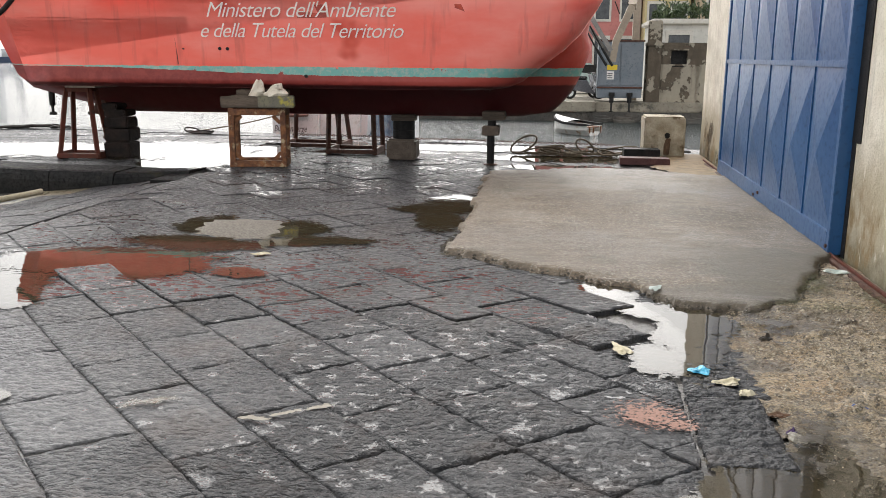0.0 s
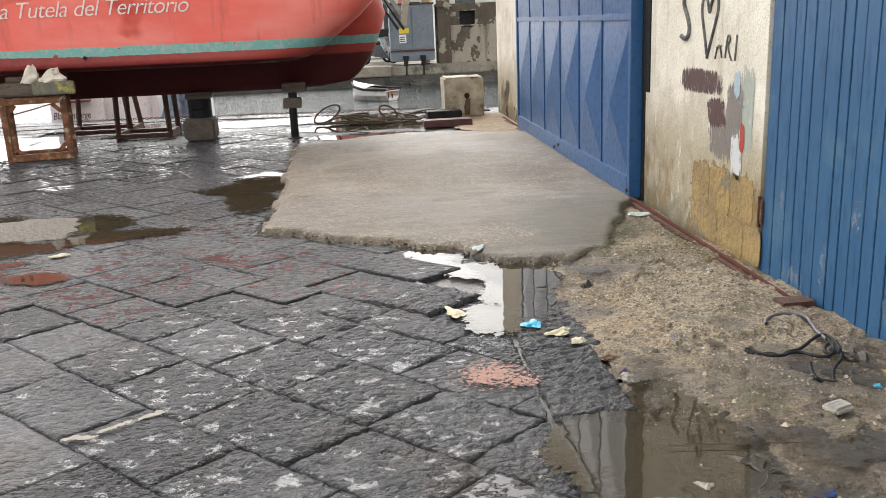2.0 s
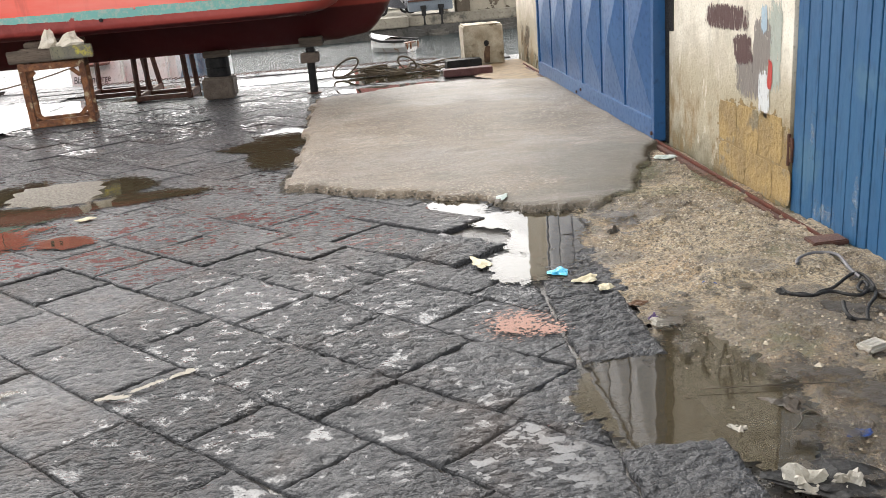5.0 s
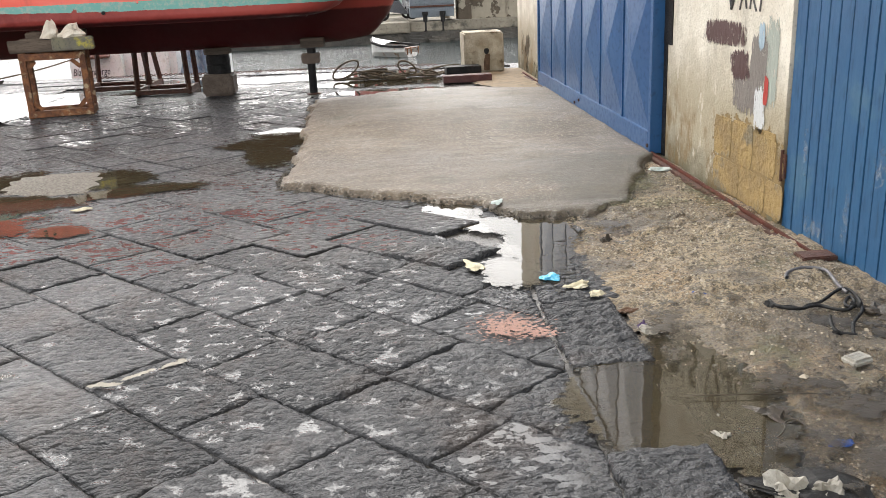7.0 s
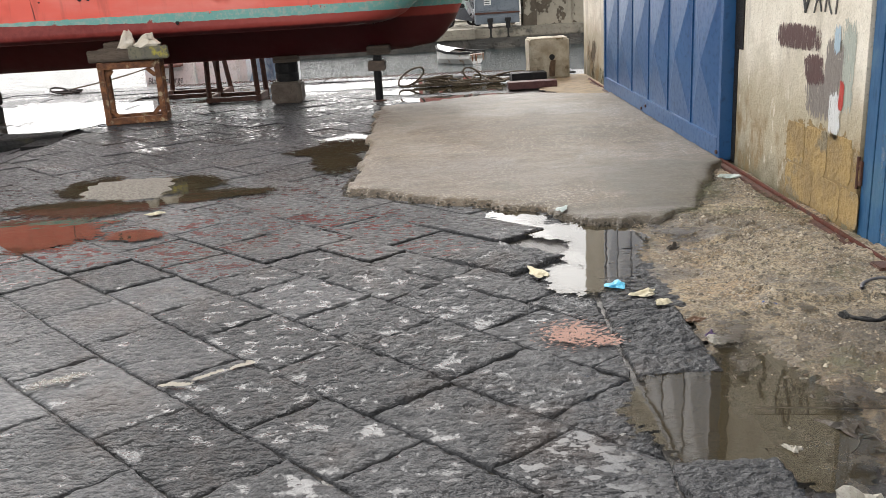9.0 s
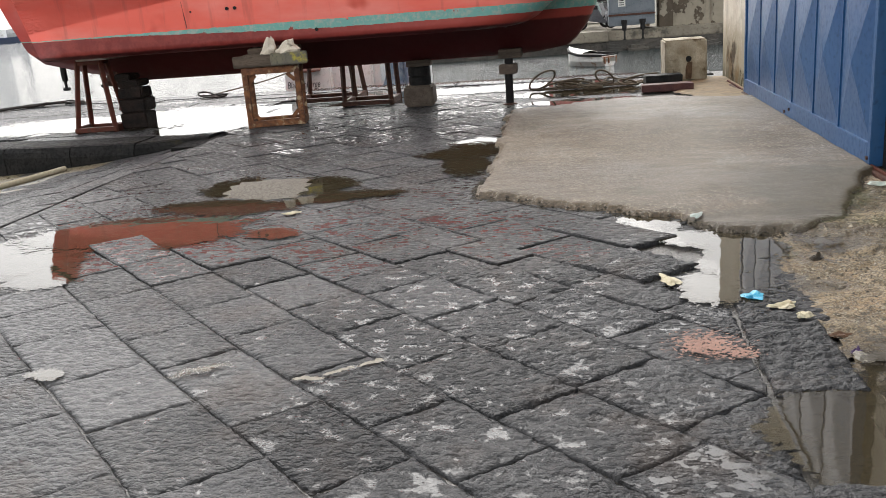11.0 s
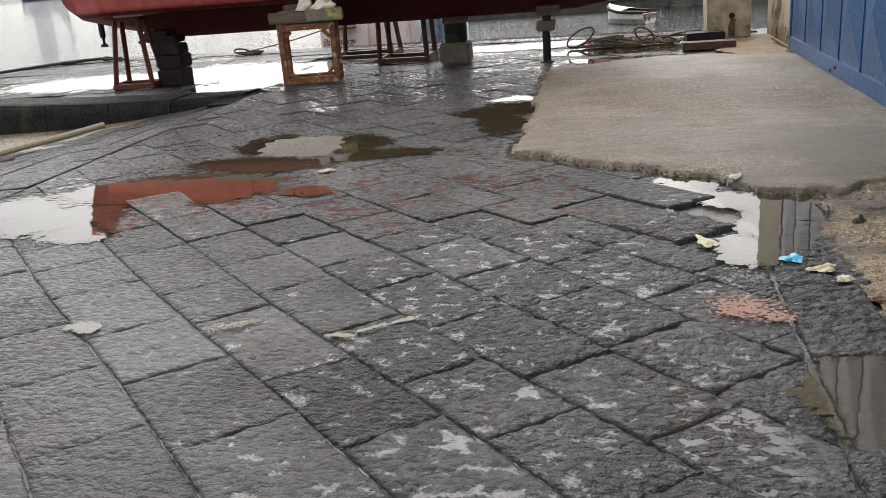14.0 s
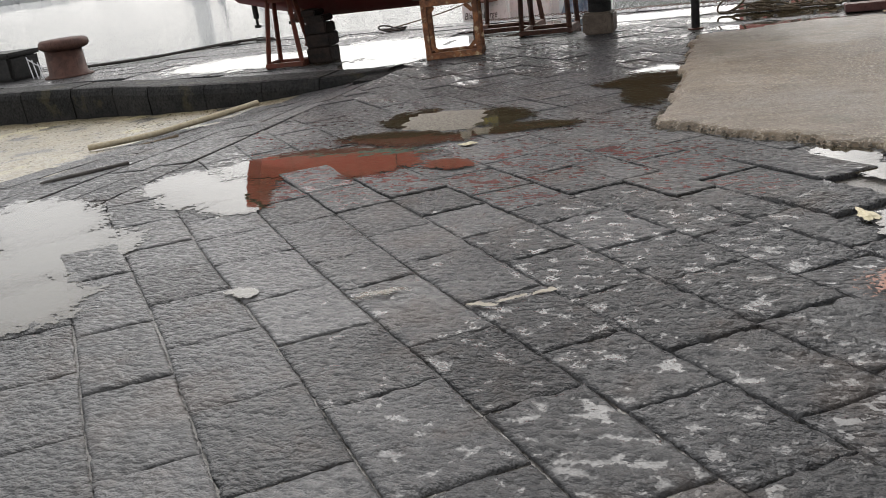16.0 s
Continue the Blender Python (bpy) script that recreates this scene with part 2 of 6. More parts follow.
def make_gravel():
    """Broken sandy concrete: exposed aggregate of mixed sizes, rusty tan and grey, patchy damp and moss."""
    m, t, p = nodes_of("broken_concrete")
    broad = noise_tex(t, 1.7, 6, 0.65)
    col = mix(t, ramp(t, broad, 0.36, 0.62), (0.185, 0.132, 0.074), (0.42, 0.325, 0.205))
    col = mix(t, ramp(t, noise_tex(t, 1.1, 4, 0.6, None, "Object", 17.0), 0.50, 0.64, 0, 0.55), col, (0.38, 0.235, 0.11))
    col = mix(t, ramp(t, noise_tex(t, 34, 5, 0.75, None, "Object", 1.0), 0.48, 0.66, 0, 0.8), col, (0.060, 0.046, 0.031))
    h = calc(t, "MULTIPLY", noise_tex(t, 14, 7, 0.75), 2.6)
    for size, share, pale, dark in ((88, 0.70, (0.47, 0.43, 0.35), 0.22), (41, 0.80, (0.37, 0.315, 0.235), 0.12), (150, 0.6, (0.43, 0.37, 0.27), 0.25)):
        v = voronoi(t, size)
        sep = t.nodes.new("ShaderNodeSeparateColor")
        t.links.new(v.outputs["Color"], sep.inputs[0])
        stone = calc(t, "MULTIPLY", calc(t, "GREATER_THAN", sep.outputs[0], share), ramp(t, v.outputs["Distance"], 0.48, 0.34))
        col = mix(t, calc(t, "MULTIPLY", stone, ramp(t, sep.outputs[2], 0.0, 1.0, 0.25, 0.95)), col, pale)
        col = mix(t, calc(t, "MULTIPLY", calc(t, "LESS_THAN", sep.outputs[1], dark), 0.55), col, (0.058, 0.045, 0.031))
        h = calc(t, "ADD", h, calc(t, "MULTIPLY", stone, 40.0 / size))
    wet = ramp(t, noise_tex(t, 1.3, 4, 0.6, None, "Object", 2.2), 0.46, 0.55)
    col = mix(t, calc(t, "MULTIPLY", wet, 0.5), col, (0.045, 0.036, 0.026))
    moss = ramp(t, noise_tex(t, 2.6, 5, 0.7, None, "Object", 6.1), 0.57, 0.69, 0, 0.6)
    col = mix(t, moss, col, (0.075, 0.079, 0.022))
    t.links.new(col, p.inputs["Base Color"])
    t.links.new(ramp(t, wet, 0, 1, 0.62, 0.30), p.inputs["Roughness"])
    bump(t, p, h, 0.012)
    return m


def make_peeling(name, soot):
    """Old render with flaked patches down to dark masonry; soot widens the bare share."""
    m, t, p = nodes_of(name)
    flake = calc(t, "ADD", noise_tex(t, 1.9, 7, 0.62, (1, 1, 0.8), "Object", 3.0), soot)
    bare = ramp(t, flake, 0.535, 0.555)
    pale = mix(t, noise_tex(t, 4, 6, 0.7), (0.40, 0.36, 0.285), (0.23, 0.20, 0.15))
    masonry = mix(t, noise_tex(t, 3.1, 6, 0.7, None, "Object", 9.0), (0.030, 0.024, 0.018), (0.17, 0.135, 0.095))
    col = mix(t, bare, pale, masonry)
    col = mix(t, ramp(t, noise_tex(t, 2.2, 5, 0.6, (1, 1, 0.25), "Object", 6.0), 0.50, 0.68, 0, 0.7), col, (0.075, 0.058, 0.040))
    t.links.new(col, p.inputs["Base Color"])
    p.inputs["Roughness"].default_value = 0.9
    bump(t, p, calc(t, "SUBTRACT", noise_tex(t, 12, 5, 0.7), bare), 0.03)
    return m


def make_water(name, deep, alpha, wave, scale, stretch=None):
    m, t, p = nodes_of(name)
    p.inputs["Base Color"].default_value = (*deep, 1)
    p.inputs["Roughness"].default_value = 0.03
    p.inputs["IOR"].default_value = 1.33
    p.inputs["Alpha"].default_value = alpha
    if wave:
        bump(t, p, noise_tex(t, scale, 4, 0.6, stretch), wave)
    return m


def make_puddle():
    """Still shallow water over dirty stone, with a ragged edge from the sheet's own depth."""
    m, t, p = nodes_of("puddle_water")
    at = t.nodes.new("ShaderNodeAttribute")
    at.attribute_name = "depth"
    ragged = calc(t, "ADD", at.outputs["Fac"], calc(t, "ADD", calc(t, "MULTIPLY", calc(t, "SUBTRACT", noise_tex(t, 4.5, 3, 0.55, None, "Object"), 0.5), 1.15), calc(t, "MULTIPLY", calc(t, "SUBTRACT", noise_tex(t, 19, 4, 0.6, (1, 1.8, 1), "Object"), 0.5), 1.1)))
    edge = ramp(t, ragged, 0.02, 0.05)
    p.inputs["Base Color"].default_value = (0.045, 0.036, 0.021, 1)
    p.inputs["Roughness"].default_value = 0.025
    p.inputs["IOR"].default_value = 1.45
    t.links.new(calc(t, "MULTIPLY", edge, ramp(t, ragged, 0.05, 0.5, 0.80, 0.94)), p.inputs["Alpha"])
    bump(t, p, noise_tex(t, 6, 2, 0.5), 0.0006)
    return m


def make_stain(name, a, b, scale=30.0, rough=0.85, cover=0.95, rag_amount=3.0, grain=None):
    """Powder or mortar lying thinly, with a ragged edge from the sheet's own depth."""
    m, t, p = nodes_of(name)
    at = t.nodes.new("ShaderNodeAttribute")
    at.attribute_name = "depth"
    n = noise_tex(t, scale, 5, 0.7, grain)
    rag = calc(t, "ADD", calc(t, "MULTIPLY", at.outputs["Fac"], 0.6), calc(t, "MULTIPLY", calc(t, "SUBTRACT", n, 0.5), rag_amount))
    t.links.new(ramp(t, rag, 0.12, 0.22 if cover > 0.9 else 0.55, 0, cover), p.inputs["Alpha"])
    t.links.new(mix(t, noise_tex(t, scale * 2.5, 4, 0.7), a, b), p.inputs["Base Color"])
    p.inputs["Roughness"].default_value = rough
    bump(t, p, n, 0.01)
    return m


BASALT = make_basalt()
CARVED = make_basalt("carved_basalt", True)
HULL = make_hull()
# deeper reds of the same paint; the middle hull's shade is in the colour
INNER_HULL = make_hull("shaded_hull_paint", (0.50, 0.045, 0.030), (0.58, 0.075, 0.055))
PLASTER = make_wall()
CONCRETE = make_concrete()
GRAVEL = make_gravel()
PUDDLE = make_puddle()
SEA = make_water("harbour_water", (0.020, 0.030, 0.030), 1.0, 0.26, 4.0, (0.5, 1.2, 1))
JOINT = plain("joint_mud", (0.028, 0.024, 0.020), (0.050, 0.043, 0.034), 8, (0.2, 0.5))
GATE_BLUE = plain("gate_blue_paint", (0.014, 0.077, 0.205), (0.021, 0.094, 0.238), 2.0, (0.34, 0.44), 0.0, 30)
DOOR_BLUE = plain("door_blue_paint", (0.018, 0.086, 0.192), (0.026, 0.104, 0.215), 3.0, (0.38, 0.55), 0.001, 40, stretch=(1, 1, 0.2), stain=(0.045, 0.125, 0.215))
RUST = plain("rusty_steel", (0.10, 0.036, 0.015), (0.26, 0.105, 0.038), 11, (0.6, 0.85), 0.003, 90, stain=(0.40, 0.30, 0.18))
RUST_DARK = plain("dark_rust", (0.056, 0.021, 0.013), (0.098, 0.036, 0.019), 14, (0.55, 0.8), 0.003, 90)
RED_OXIDE = plain("red_oxide_steel", (0.115, 0.030, 0.018), (0.075, 0.028, 0.018), 9, (0.55, 0.8), 0.002, 70, stain=(0.05, 0.03, 0.025), spec=0.25)
TIMBER = plain("old_timber", (0.055, 0.038, 0.026), (0.12, 0.088, 0.062), 5, (0.6, 0.85), 0.006, 40, stretch=(0.3, 1, 3))
STONE = plain("rough_cast_concrete", (0.48, 0.43, 0.33), (0.27, 0.225, 0.15), 4.5, (0.75, 0.92), 0.012, 24, stain=(0.12, 0.085, 0.045))
GREY_DECK = plain("grey_deck_paint", (0.20, 0.20, 0.19), (0.28, 0.27, 0.25), 3, (0.6, 0.85), 0.003)
STEEL_GREY = plain("galvanised_steel", (0.34, 0.33, 0.31), (0.44, 0.43, 0.41), 8, (0.35, 0.55), 0.001, metal=0.6)
BLACK = plain("black_rubber", (0.010, 0.0095, 0.0095), (0.022, 0.021, 0.020), 12, (0.5, 0.75), spec=0.25)
KERB = plain("kerb_basalt", (0.007, 0.007, 0.007), (0.018, 0.017, 0.016), 3, (0.6, 0.9), 0.010, 22, stain=(0.030, 0.027, 0.015), spec=0.2)


# ---- mesh helpers ----
def part(name, bm, material, parent=None, label="", smooth=False):
    me = bpy.data.meshes.new(name)
    bmesh.ops.recalc_face_normals(bm, faces=bm.faces)
    bm.to_mesh(me)
    bm.free()
    if material:
        me.materials.append(material)
    if smooth:
        for f in me.polygons:
            f.use_smooth = True
    ob = new(name, me)
    if parent:
        ob.parent = parent
    return tagged(ob, label)


def root(name, label, category, at=(0, 0, 0), group="", kind=""):
    ob = new(name)
    ob.empty_display_size = 0.1
    ob.matrix_basis = Matrix.Translation(at)
    return tagged(ob, label, category, group, kind)


def box(bm, lo, hi, bevel=0.0, m=None, jitter=0.0):
    c = [(a + b) / 2 for a, b in zip(lo, hi)]
    s = [abs(b - a) for a, b in zip(lo, hi)]
    r = bmesh.ops.create_cube(bm, size=1.0, matrix=Matrix.Translation(c) @ Matrix.Diagonal((*s, 1)))
    vs = r["verts"]
    if jitter:
        for v in vs:
            v.co += Vector([random.uniform(-jitter, jitter) for _ in range(3)])
    if bevel:
        es = list({e for v in vs for e in v.link_edges})
        r = bmesh.ops.bevel(bm, geom=es, offset=bevel, segments=2, affect="EDGES", clamp_overlap=True)
        vs = list({v for f in r["faces"] for v in f.verts} | {v for v in vs if v.is_valid})
    if m is not None:
        bmesh.ops.transform(bm, matrix=m, verts=vs)
    return vs


def beam(bm, a, b, w, d=None, roll=0.0, bevel=0.004):
    """A bar from a to b of section w by d."""
    a, b = Vector(a), Vector(b)
    d = d or w
    L = (b - a).length
    m = Matrix.Translation((a + b) / 2) @ (b - a).to_track_quat("Z", "Y").to_matrix().to_4x4() @ pose(0, 0, 0, 0, 0, roll)
    return box(bm, (-w / 2, -d / 2, -L / 2), (w / 2, d / 2, L / 2), bevel, m)


def rod(bm, a, b, r, r2=None, seg=12):
    a, b = Vector(a), Vector(b)
    m = Matrix.Translation((a + b) / 2) @ (b - a).to_track_quat("Z", "Y").to_matrix().to_4x4()
    return bmesh.ops.create_cone(bm, cap_ends=True, segments=seg, radius1=r, radius2=r if r2 is None else r2, depth=(b - a).length, matrix=m)["verts"]


def lathe(bm, profile, at=(0, 0, 0), seg=20):
    """Turns (radius, height) pairs about the z axis."""
    rings = []
    for r, z in profile:
        rings.append([bm.verts.new((at[0] + r * math.cos(2 * math.pi * k / seg), at[1] + r * math.sin(2 * math.pi * k / seg), at[2] + z)) for k in range(seg)])
    for p, q in zip(rings, rings[1:]):
        for k in range(seg):
            bm.faces.new((p[k], p[(k + 1) % seg], q[(k + 1) % seg], q[k]))
    bm.faces.new(rings[0][::-1])
    bm.faces.new(rings[-1])


def tube(name, points, r, material, parent=None, label="", cyclic=False, seg=3):
    cu = bpy.data.curves.new(name, "CURVE")
    cu.dimensions = "3D"
    cu.bevel_depth = r
    cu.bevel_resolution = seg
    sp = cu.splines.new("NURBS")
    sp.points.add(len(points) - 1)
    for p, c in zip(sp.points, points):
        p.co = (*c, 1)
    sp.order_u = 3
    sp.use_endpoint_u = True
    sp.use_cyclic_u = cyclic
    cu.materials.append(material)
    ob = new(name, cu)
    dg = bpy.context.evaluated_depsgraph_get()
    me = bpy.data.meshes.new_from_object(ob.evaluated_get(dg))
    bpy.data.objects.remove(ob)
    for f in me.polygons:
        f.use_smooth = True
    ob = new(name, me)
    if parent:
        ob.parent = parent
    return tagged(ob, label)


def skin(bm, rings, close=False, caps=True):
    """Joins rings of equal length into a surface."""
    vv = [[bm.verts.new(p) for p in ring] for ring in rings]
    n = len(vv[0])
    for p, q in zip(vv, vv[1:]):
        for k in range(n if close else n - 1):
            bm.faces.new((p[k], p[(k + 1) % n], q[(k + 1) % n], q[k]))
    if caps and close:
        bm.faces.new(vv[0][::-1])
        bm.faces.new(vv[-1])
    return vv


def fbm(x, y, s=1.0, o=4):
    return noise.fractal(Vector((x * s, y * s, 3.1)), 0.6, 2.0, o)


# ---- lie of the land ----
def ground_z(x, y):
    """The yard is level; west of the old joint line it falls as a slip."""
    d = max(0.0, -4.6 - x)
    return -0.6 * (1 - math.exp(-d * 0.27)) * min(1.0, max(0.1, (y - 4.0) / 5.0)) if d else 0.0


KERB_LINE = [(-4.6, 10.75), (-5.2, 10.2), (-6.4, 10.28), (-7.5, 10.45), (-8.7, 10.7), (-10.0, 11.15), (-12.4, 11.4), (-16.0, 11.7), (-24.0, 12.4)]


def kerb_y(x):
    pts = KERB_LINE
    for (x0, y0), (x1, y1) in zip(pts, pts[1:]):
        if x1 <= x <= x0:
            return y0 + (y1 - y0) * (x0 - x) / (x0 - x1)
    return 99 if x > pts[0][0] else pts[-1][1]


def quay_y(x):
    return 15.45 - 0.155 * (x + 1) if x > -10.6 else 17.0 + 0.9 * (x + 10.6) if x > -12.5 else 15.3

# ---- ground under everything ----
def grid_sheet(name, x0, x1, y0, y1, step, zf, material, keep=None, label="", category="", kind="structure"):
    bm = bmesh.new()
    nx, ny = max(1, round((x1 - x0) / step)), max(1, round((y1 - y0) / step))
    vs = {}
    def vert(i, j):
        if (i, j) not in vs:
            x, y = x0 + (x1 - x0) * i / nx, y0 + (y1 - y0) * j / ny
            vs[i, j] = bm.verts.new((x, y, zf(x, y)))
        return vs[i, j]
    for i in range(nx):
        for j in range(ny):
            x, y = x0 + (x1 - x0) * (i + 0.5) / nx, y0 + (y1 - y0) * (j + 0.5) / ny
            if keep is None or keep(x, y):
                bm.faces.new((vert(i, j), vert(i + 1, j), vert(i + 1, j + 1), vert(i, j + 1)))
    ob = part(name, bm, material, smooth=True)
    return tagged(ob, label, category, kind=kind)


ground = grid_sheet("ground", -30, 8, -12, 17.5, 0.5, lambda x, y: ground_z(x, y) - 0.016, JOINT,
                    lambda x, y: y < min(quay_y(x), kerb_y(x) + 0.4), "dark muddy bedding under the quay paving", "ground")
sea = grid_sheet("water", -700, 700, 12, 1400, 100, lambda x, y: -1.0, SEA, None, "grey choppy harbour water under an overcast sky", "water")

# ---- wall with gate and door ----
WALL_X, GATE_X = 2.25, 2.15
bm = bmesh.new()
for y0, y1, z0, z1 in ((4.64, 7.3, 0, 4.6), (7.3, 11.3, 3.6, 4.6), (11.3, 13.95, 0, 4.6), (1.6, 4.64, 2.7, 4.6), (-12, 1.6, 0, 4.6)):
    box(bm, (WALL_X, y0, z0 - 0.1), (WALL_X + 0.45, y1, z1))
wall_east = tagged(part("wall_east", bm, PLASTER), "stained cream plaster wall with ochre stone showing low down", "wall", kind="structure")


def gate():
    g = root("sliding_gate", "blue painted steel sliding gate with pyramid-pressed panels", "gate", (GATE_X, 6.74, 0.03))
    n, w, h = 6, 0.815, 3.3
    L = n * w + 0.08
    bm = bmesh.new()
    for a, b in (((0.0, 0, 0), (0.10, 0.07, h)), ((0.0, L - 0.07, 0), (0.10, L, h)), ((0, 0.07, 0), (0.10, L - 0.07, 0.17)), ((0, 0.07, h - 0.1), (0.10, L - 0.07, h))):
        box(bm, a, b, 0.004)
    part("frame", bm, GATE_BLUE, g)
    for z in (1.41,):
        bm = bmesh.new()
        box(bm, (0.004, 0.07, z), (0.05, L - 0.07, z + 0.05), 0.004)
        part("rail", bm, GATE_BLUE, g)
    for k in range(n):
        for z0, z1 in ((0.17, 1.41), (1.46, h - 0.1)):
            y0, y1 = 0.07 + k * (L - 0.14) / n, 0.07 + (k + 1) * (L - 0.14) / n
            bm = bmesh.new()
            zs = [bm.verts.new(c) for c in ((0.022, y0 + 0.008, z0), (0.022, y1 - 0.008, z0), (0.022, y1 - 0.008, z1), (0.022, y0 + 0.008, z1))]
            ym = y0 + (y1 - y0) * 0.5
            a = bm.verts.new((-0.030, ym, z0 + (z1 - z0) * 0.45))
            for f in ((zs[0], zs[1], a), (zs[1], zs[2], a), (zs[2], zs[3], a), (zs[3], zs[0], a)):
                bm.faces.new(f)
            part("panel", bm, GATE_BLUE, g)
        bm = bmesh.new()
        box(bm, (0.008, y1 - 0.010, 0.17), (0.03, y1 + 0.010, h - 0.1))
        part("mullion", bm, GATE_BLUE, g)
    bm = bmesh.new()
    box(bm, (0.06, 0.07, 0.1), (0.07, L - 0.07, h - 0.05))
    part("backing", bm, BLACK, g)
    for y, z in ((0.05, 0.06), (2.5, 0.10), (2.7, 0.05)):
        bm = bmesh.new()
        rod(bm, (-0.014, y, z), (0.01, y, z), 0.016, seg=8)
        part("bolt", bm, RUST_DARK, g)
    return g


gate()


def door():
    d = root("ribbed_door", "blue ribbed sheet-metal double door, scratched low down", "door", (WALL_X + 0.01, 4.63, 0.02))
    w, h = 3.02, 2.66
    rnd = random.Random(12)
    y = -0.012
    while y > -w + 0.06:
        pw = rnd.choice((0.085, 0.095, 0.105, 0.12, 0.13))
        x = rnd.uniform(0.0, 0.003)
        bm = bmesh.new()
        box(bm, (x, y - pw + 0.0035, 0), (0.03, y - 0.0035, h), 0.0025)
        part("slat", bm, DOOR_BLUE, d)
        y -= pw
    bm = bmesh.new()
    box(bm, (0.024, -w, 0), (0.05, 0, h))
    part("backing", bm, BLACK, d)
    for z in (0.28, 1.95):
        bm = bmesh.new()
        box(bm, (-0.012, -0.03, z), (0.0, 0.012, z + 0.14), 0.003)
        rod(bm, (-0.012, 0.008, z - 0.02), (-0.012, 0.008, z + 0.16), 0.010, seg=8)
        part("hinge", bm, RUST_DARK, d)
    return d


door()

# ---- concrete apron in front of the gate ----
def apron_inside(x, y):
    """Signed reach of the poured sheet: positive inside."""
    wob = 0.07 * fbm(x, y, 2.2) + 0.02 * fbm(x, y, 9)
    west = x - (-0.76 - 0.02 * (y - 6.4)) + wob
    south = y - float(np.interp(x, (-0.8, -0.05, 0.52, 0.83, 1.25, 1.58, 2.05, 2.2), (6.45, 5.88, 5.59, 5.14, 5.06, 5.36, 6.49, 6.75))) + wob * 1.2
    east = 2.2 - x
    north = 11.45 + 0.25 * math.sin(x * 2) - y + wob
    return min(west, south, east, north)


def apron():
    step = 0.035
    x0, y0, nx, ny = -1.1, 4.85, 96, 196
    bm = bmesh.new()
    vs = {}
    def vert(i, j):
        if (i, j) not in vs:
            x, y = x0 + i * step, y0 + j * step
            r = apron_inside(x, y)
            z = -0.03 + 0.086 * min(1.0, max(0.0, (r + 0.01) / 0.035)) - 0.012 * max(0.0, 1 - abs(r - 0.05) / 0.05) + 0.010 * min(1, max(0, r)) + 0.006 * fbm(x, y, 1.5) + 0.003 * fbm(x, y, 12)
            if 5.2 < y < 5.75 and x > 0.5:
                z -= 0.030 * max(0, 1 - abs(y - 5.45) / 0.22)
            vs[i, j] = bm.verts.new((x, y, z))
        return vs[i, j]
    for i in range(nx):
        for j in range(ny):
            if apron_inside(x0 + (i + 0.5) * step, y0 + (j + 0.5) * step) > -0.05:
                bm.faces.new((vert(i, j), vert(i + 1, j), vert(i + 1, j + 1), vert(i, j + 1)))
    ob = part("concrete_apron", bm, CONCRETE, smooth=True)
    return tagged(ob, "damp grey concrete ramp with broken ragged edge before the gate", "pavement", kind="structure")


apron()

# gravelly strip along the wall
def gravel_z(x, y):
    plate = max(0.0, min(1.0, 0.5 + 16 * fbm(x + 5, y, 1.9))) * max(0.0, min(1.0, (x - 1.2) / 0.2))
    low = max(0, min(1, (2.95 - y) / 0.3)) * max(0, min(1, (1.6 - x) / 0.3))
    rise = max(0, min(1, (x - 1.15) / 0.35)) * max(0.25, min(1, (5.6 - y) / 0.7))
    return 0.010 * fbm(x, y, 3) + 0.024 * plate * rise + 0.018 * rise + 0.009 * fbm(x, y, 11) + 0.005 * fbm(x, y, 37, 3) - 0.024 * low


grid_sheet("gravel_strip", 0.95, 2.35, 0.6, 7.0, 0.022, gravel_z,
           GRAVEL, lambda x, y: x > 1.02 + 0.04 * fbm(x, y, 3), "sandy broken concrete with pebbles and wet patches", "ground")


grid_sheet("sand_drift", 1.15, 2.24, 11.3, 13.9, 0.06, lambda x, y: 0.016 + 0.012 * fbm(x, y, 4) + 0.02 * max(0, x - 1.7),
           plain("tan_grit", (0.31, 0.225, 0.13), (0.20, 0.145, 0.085), 9, (0.6, 0.85), 0.012, 60), lambda x, y: x + 0.25 * fbm(x, y, 1.6) > 1.45 + 0.12 * abs(y - 12.2), "tan sand and grit drifted against the wall", "ground")


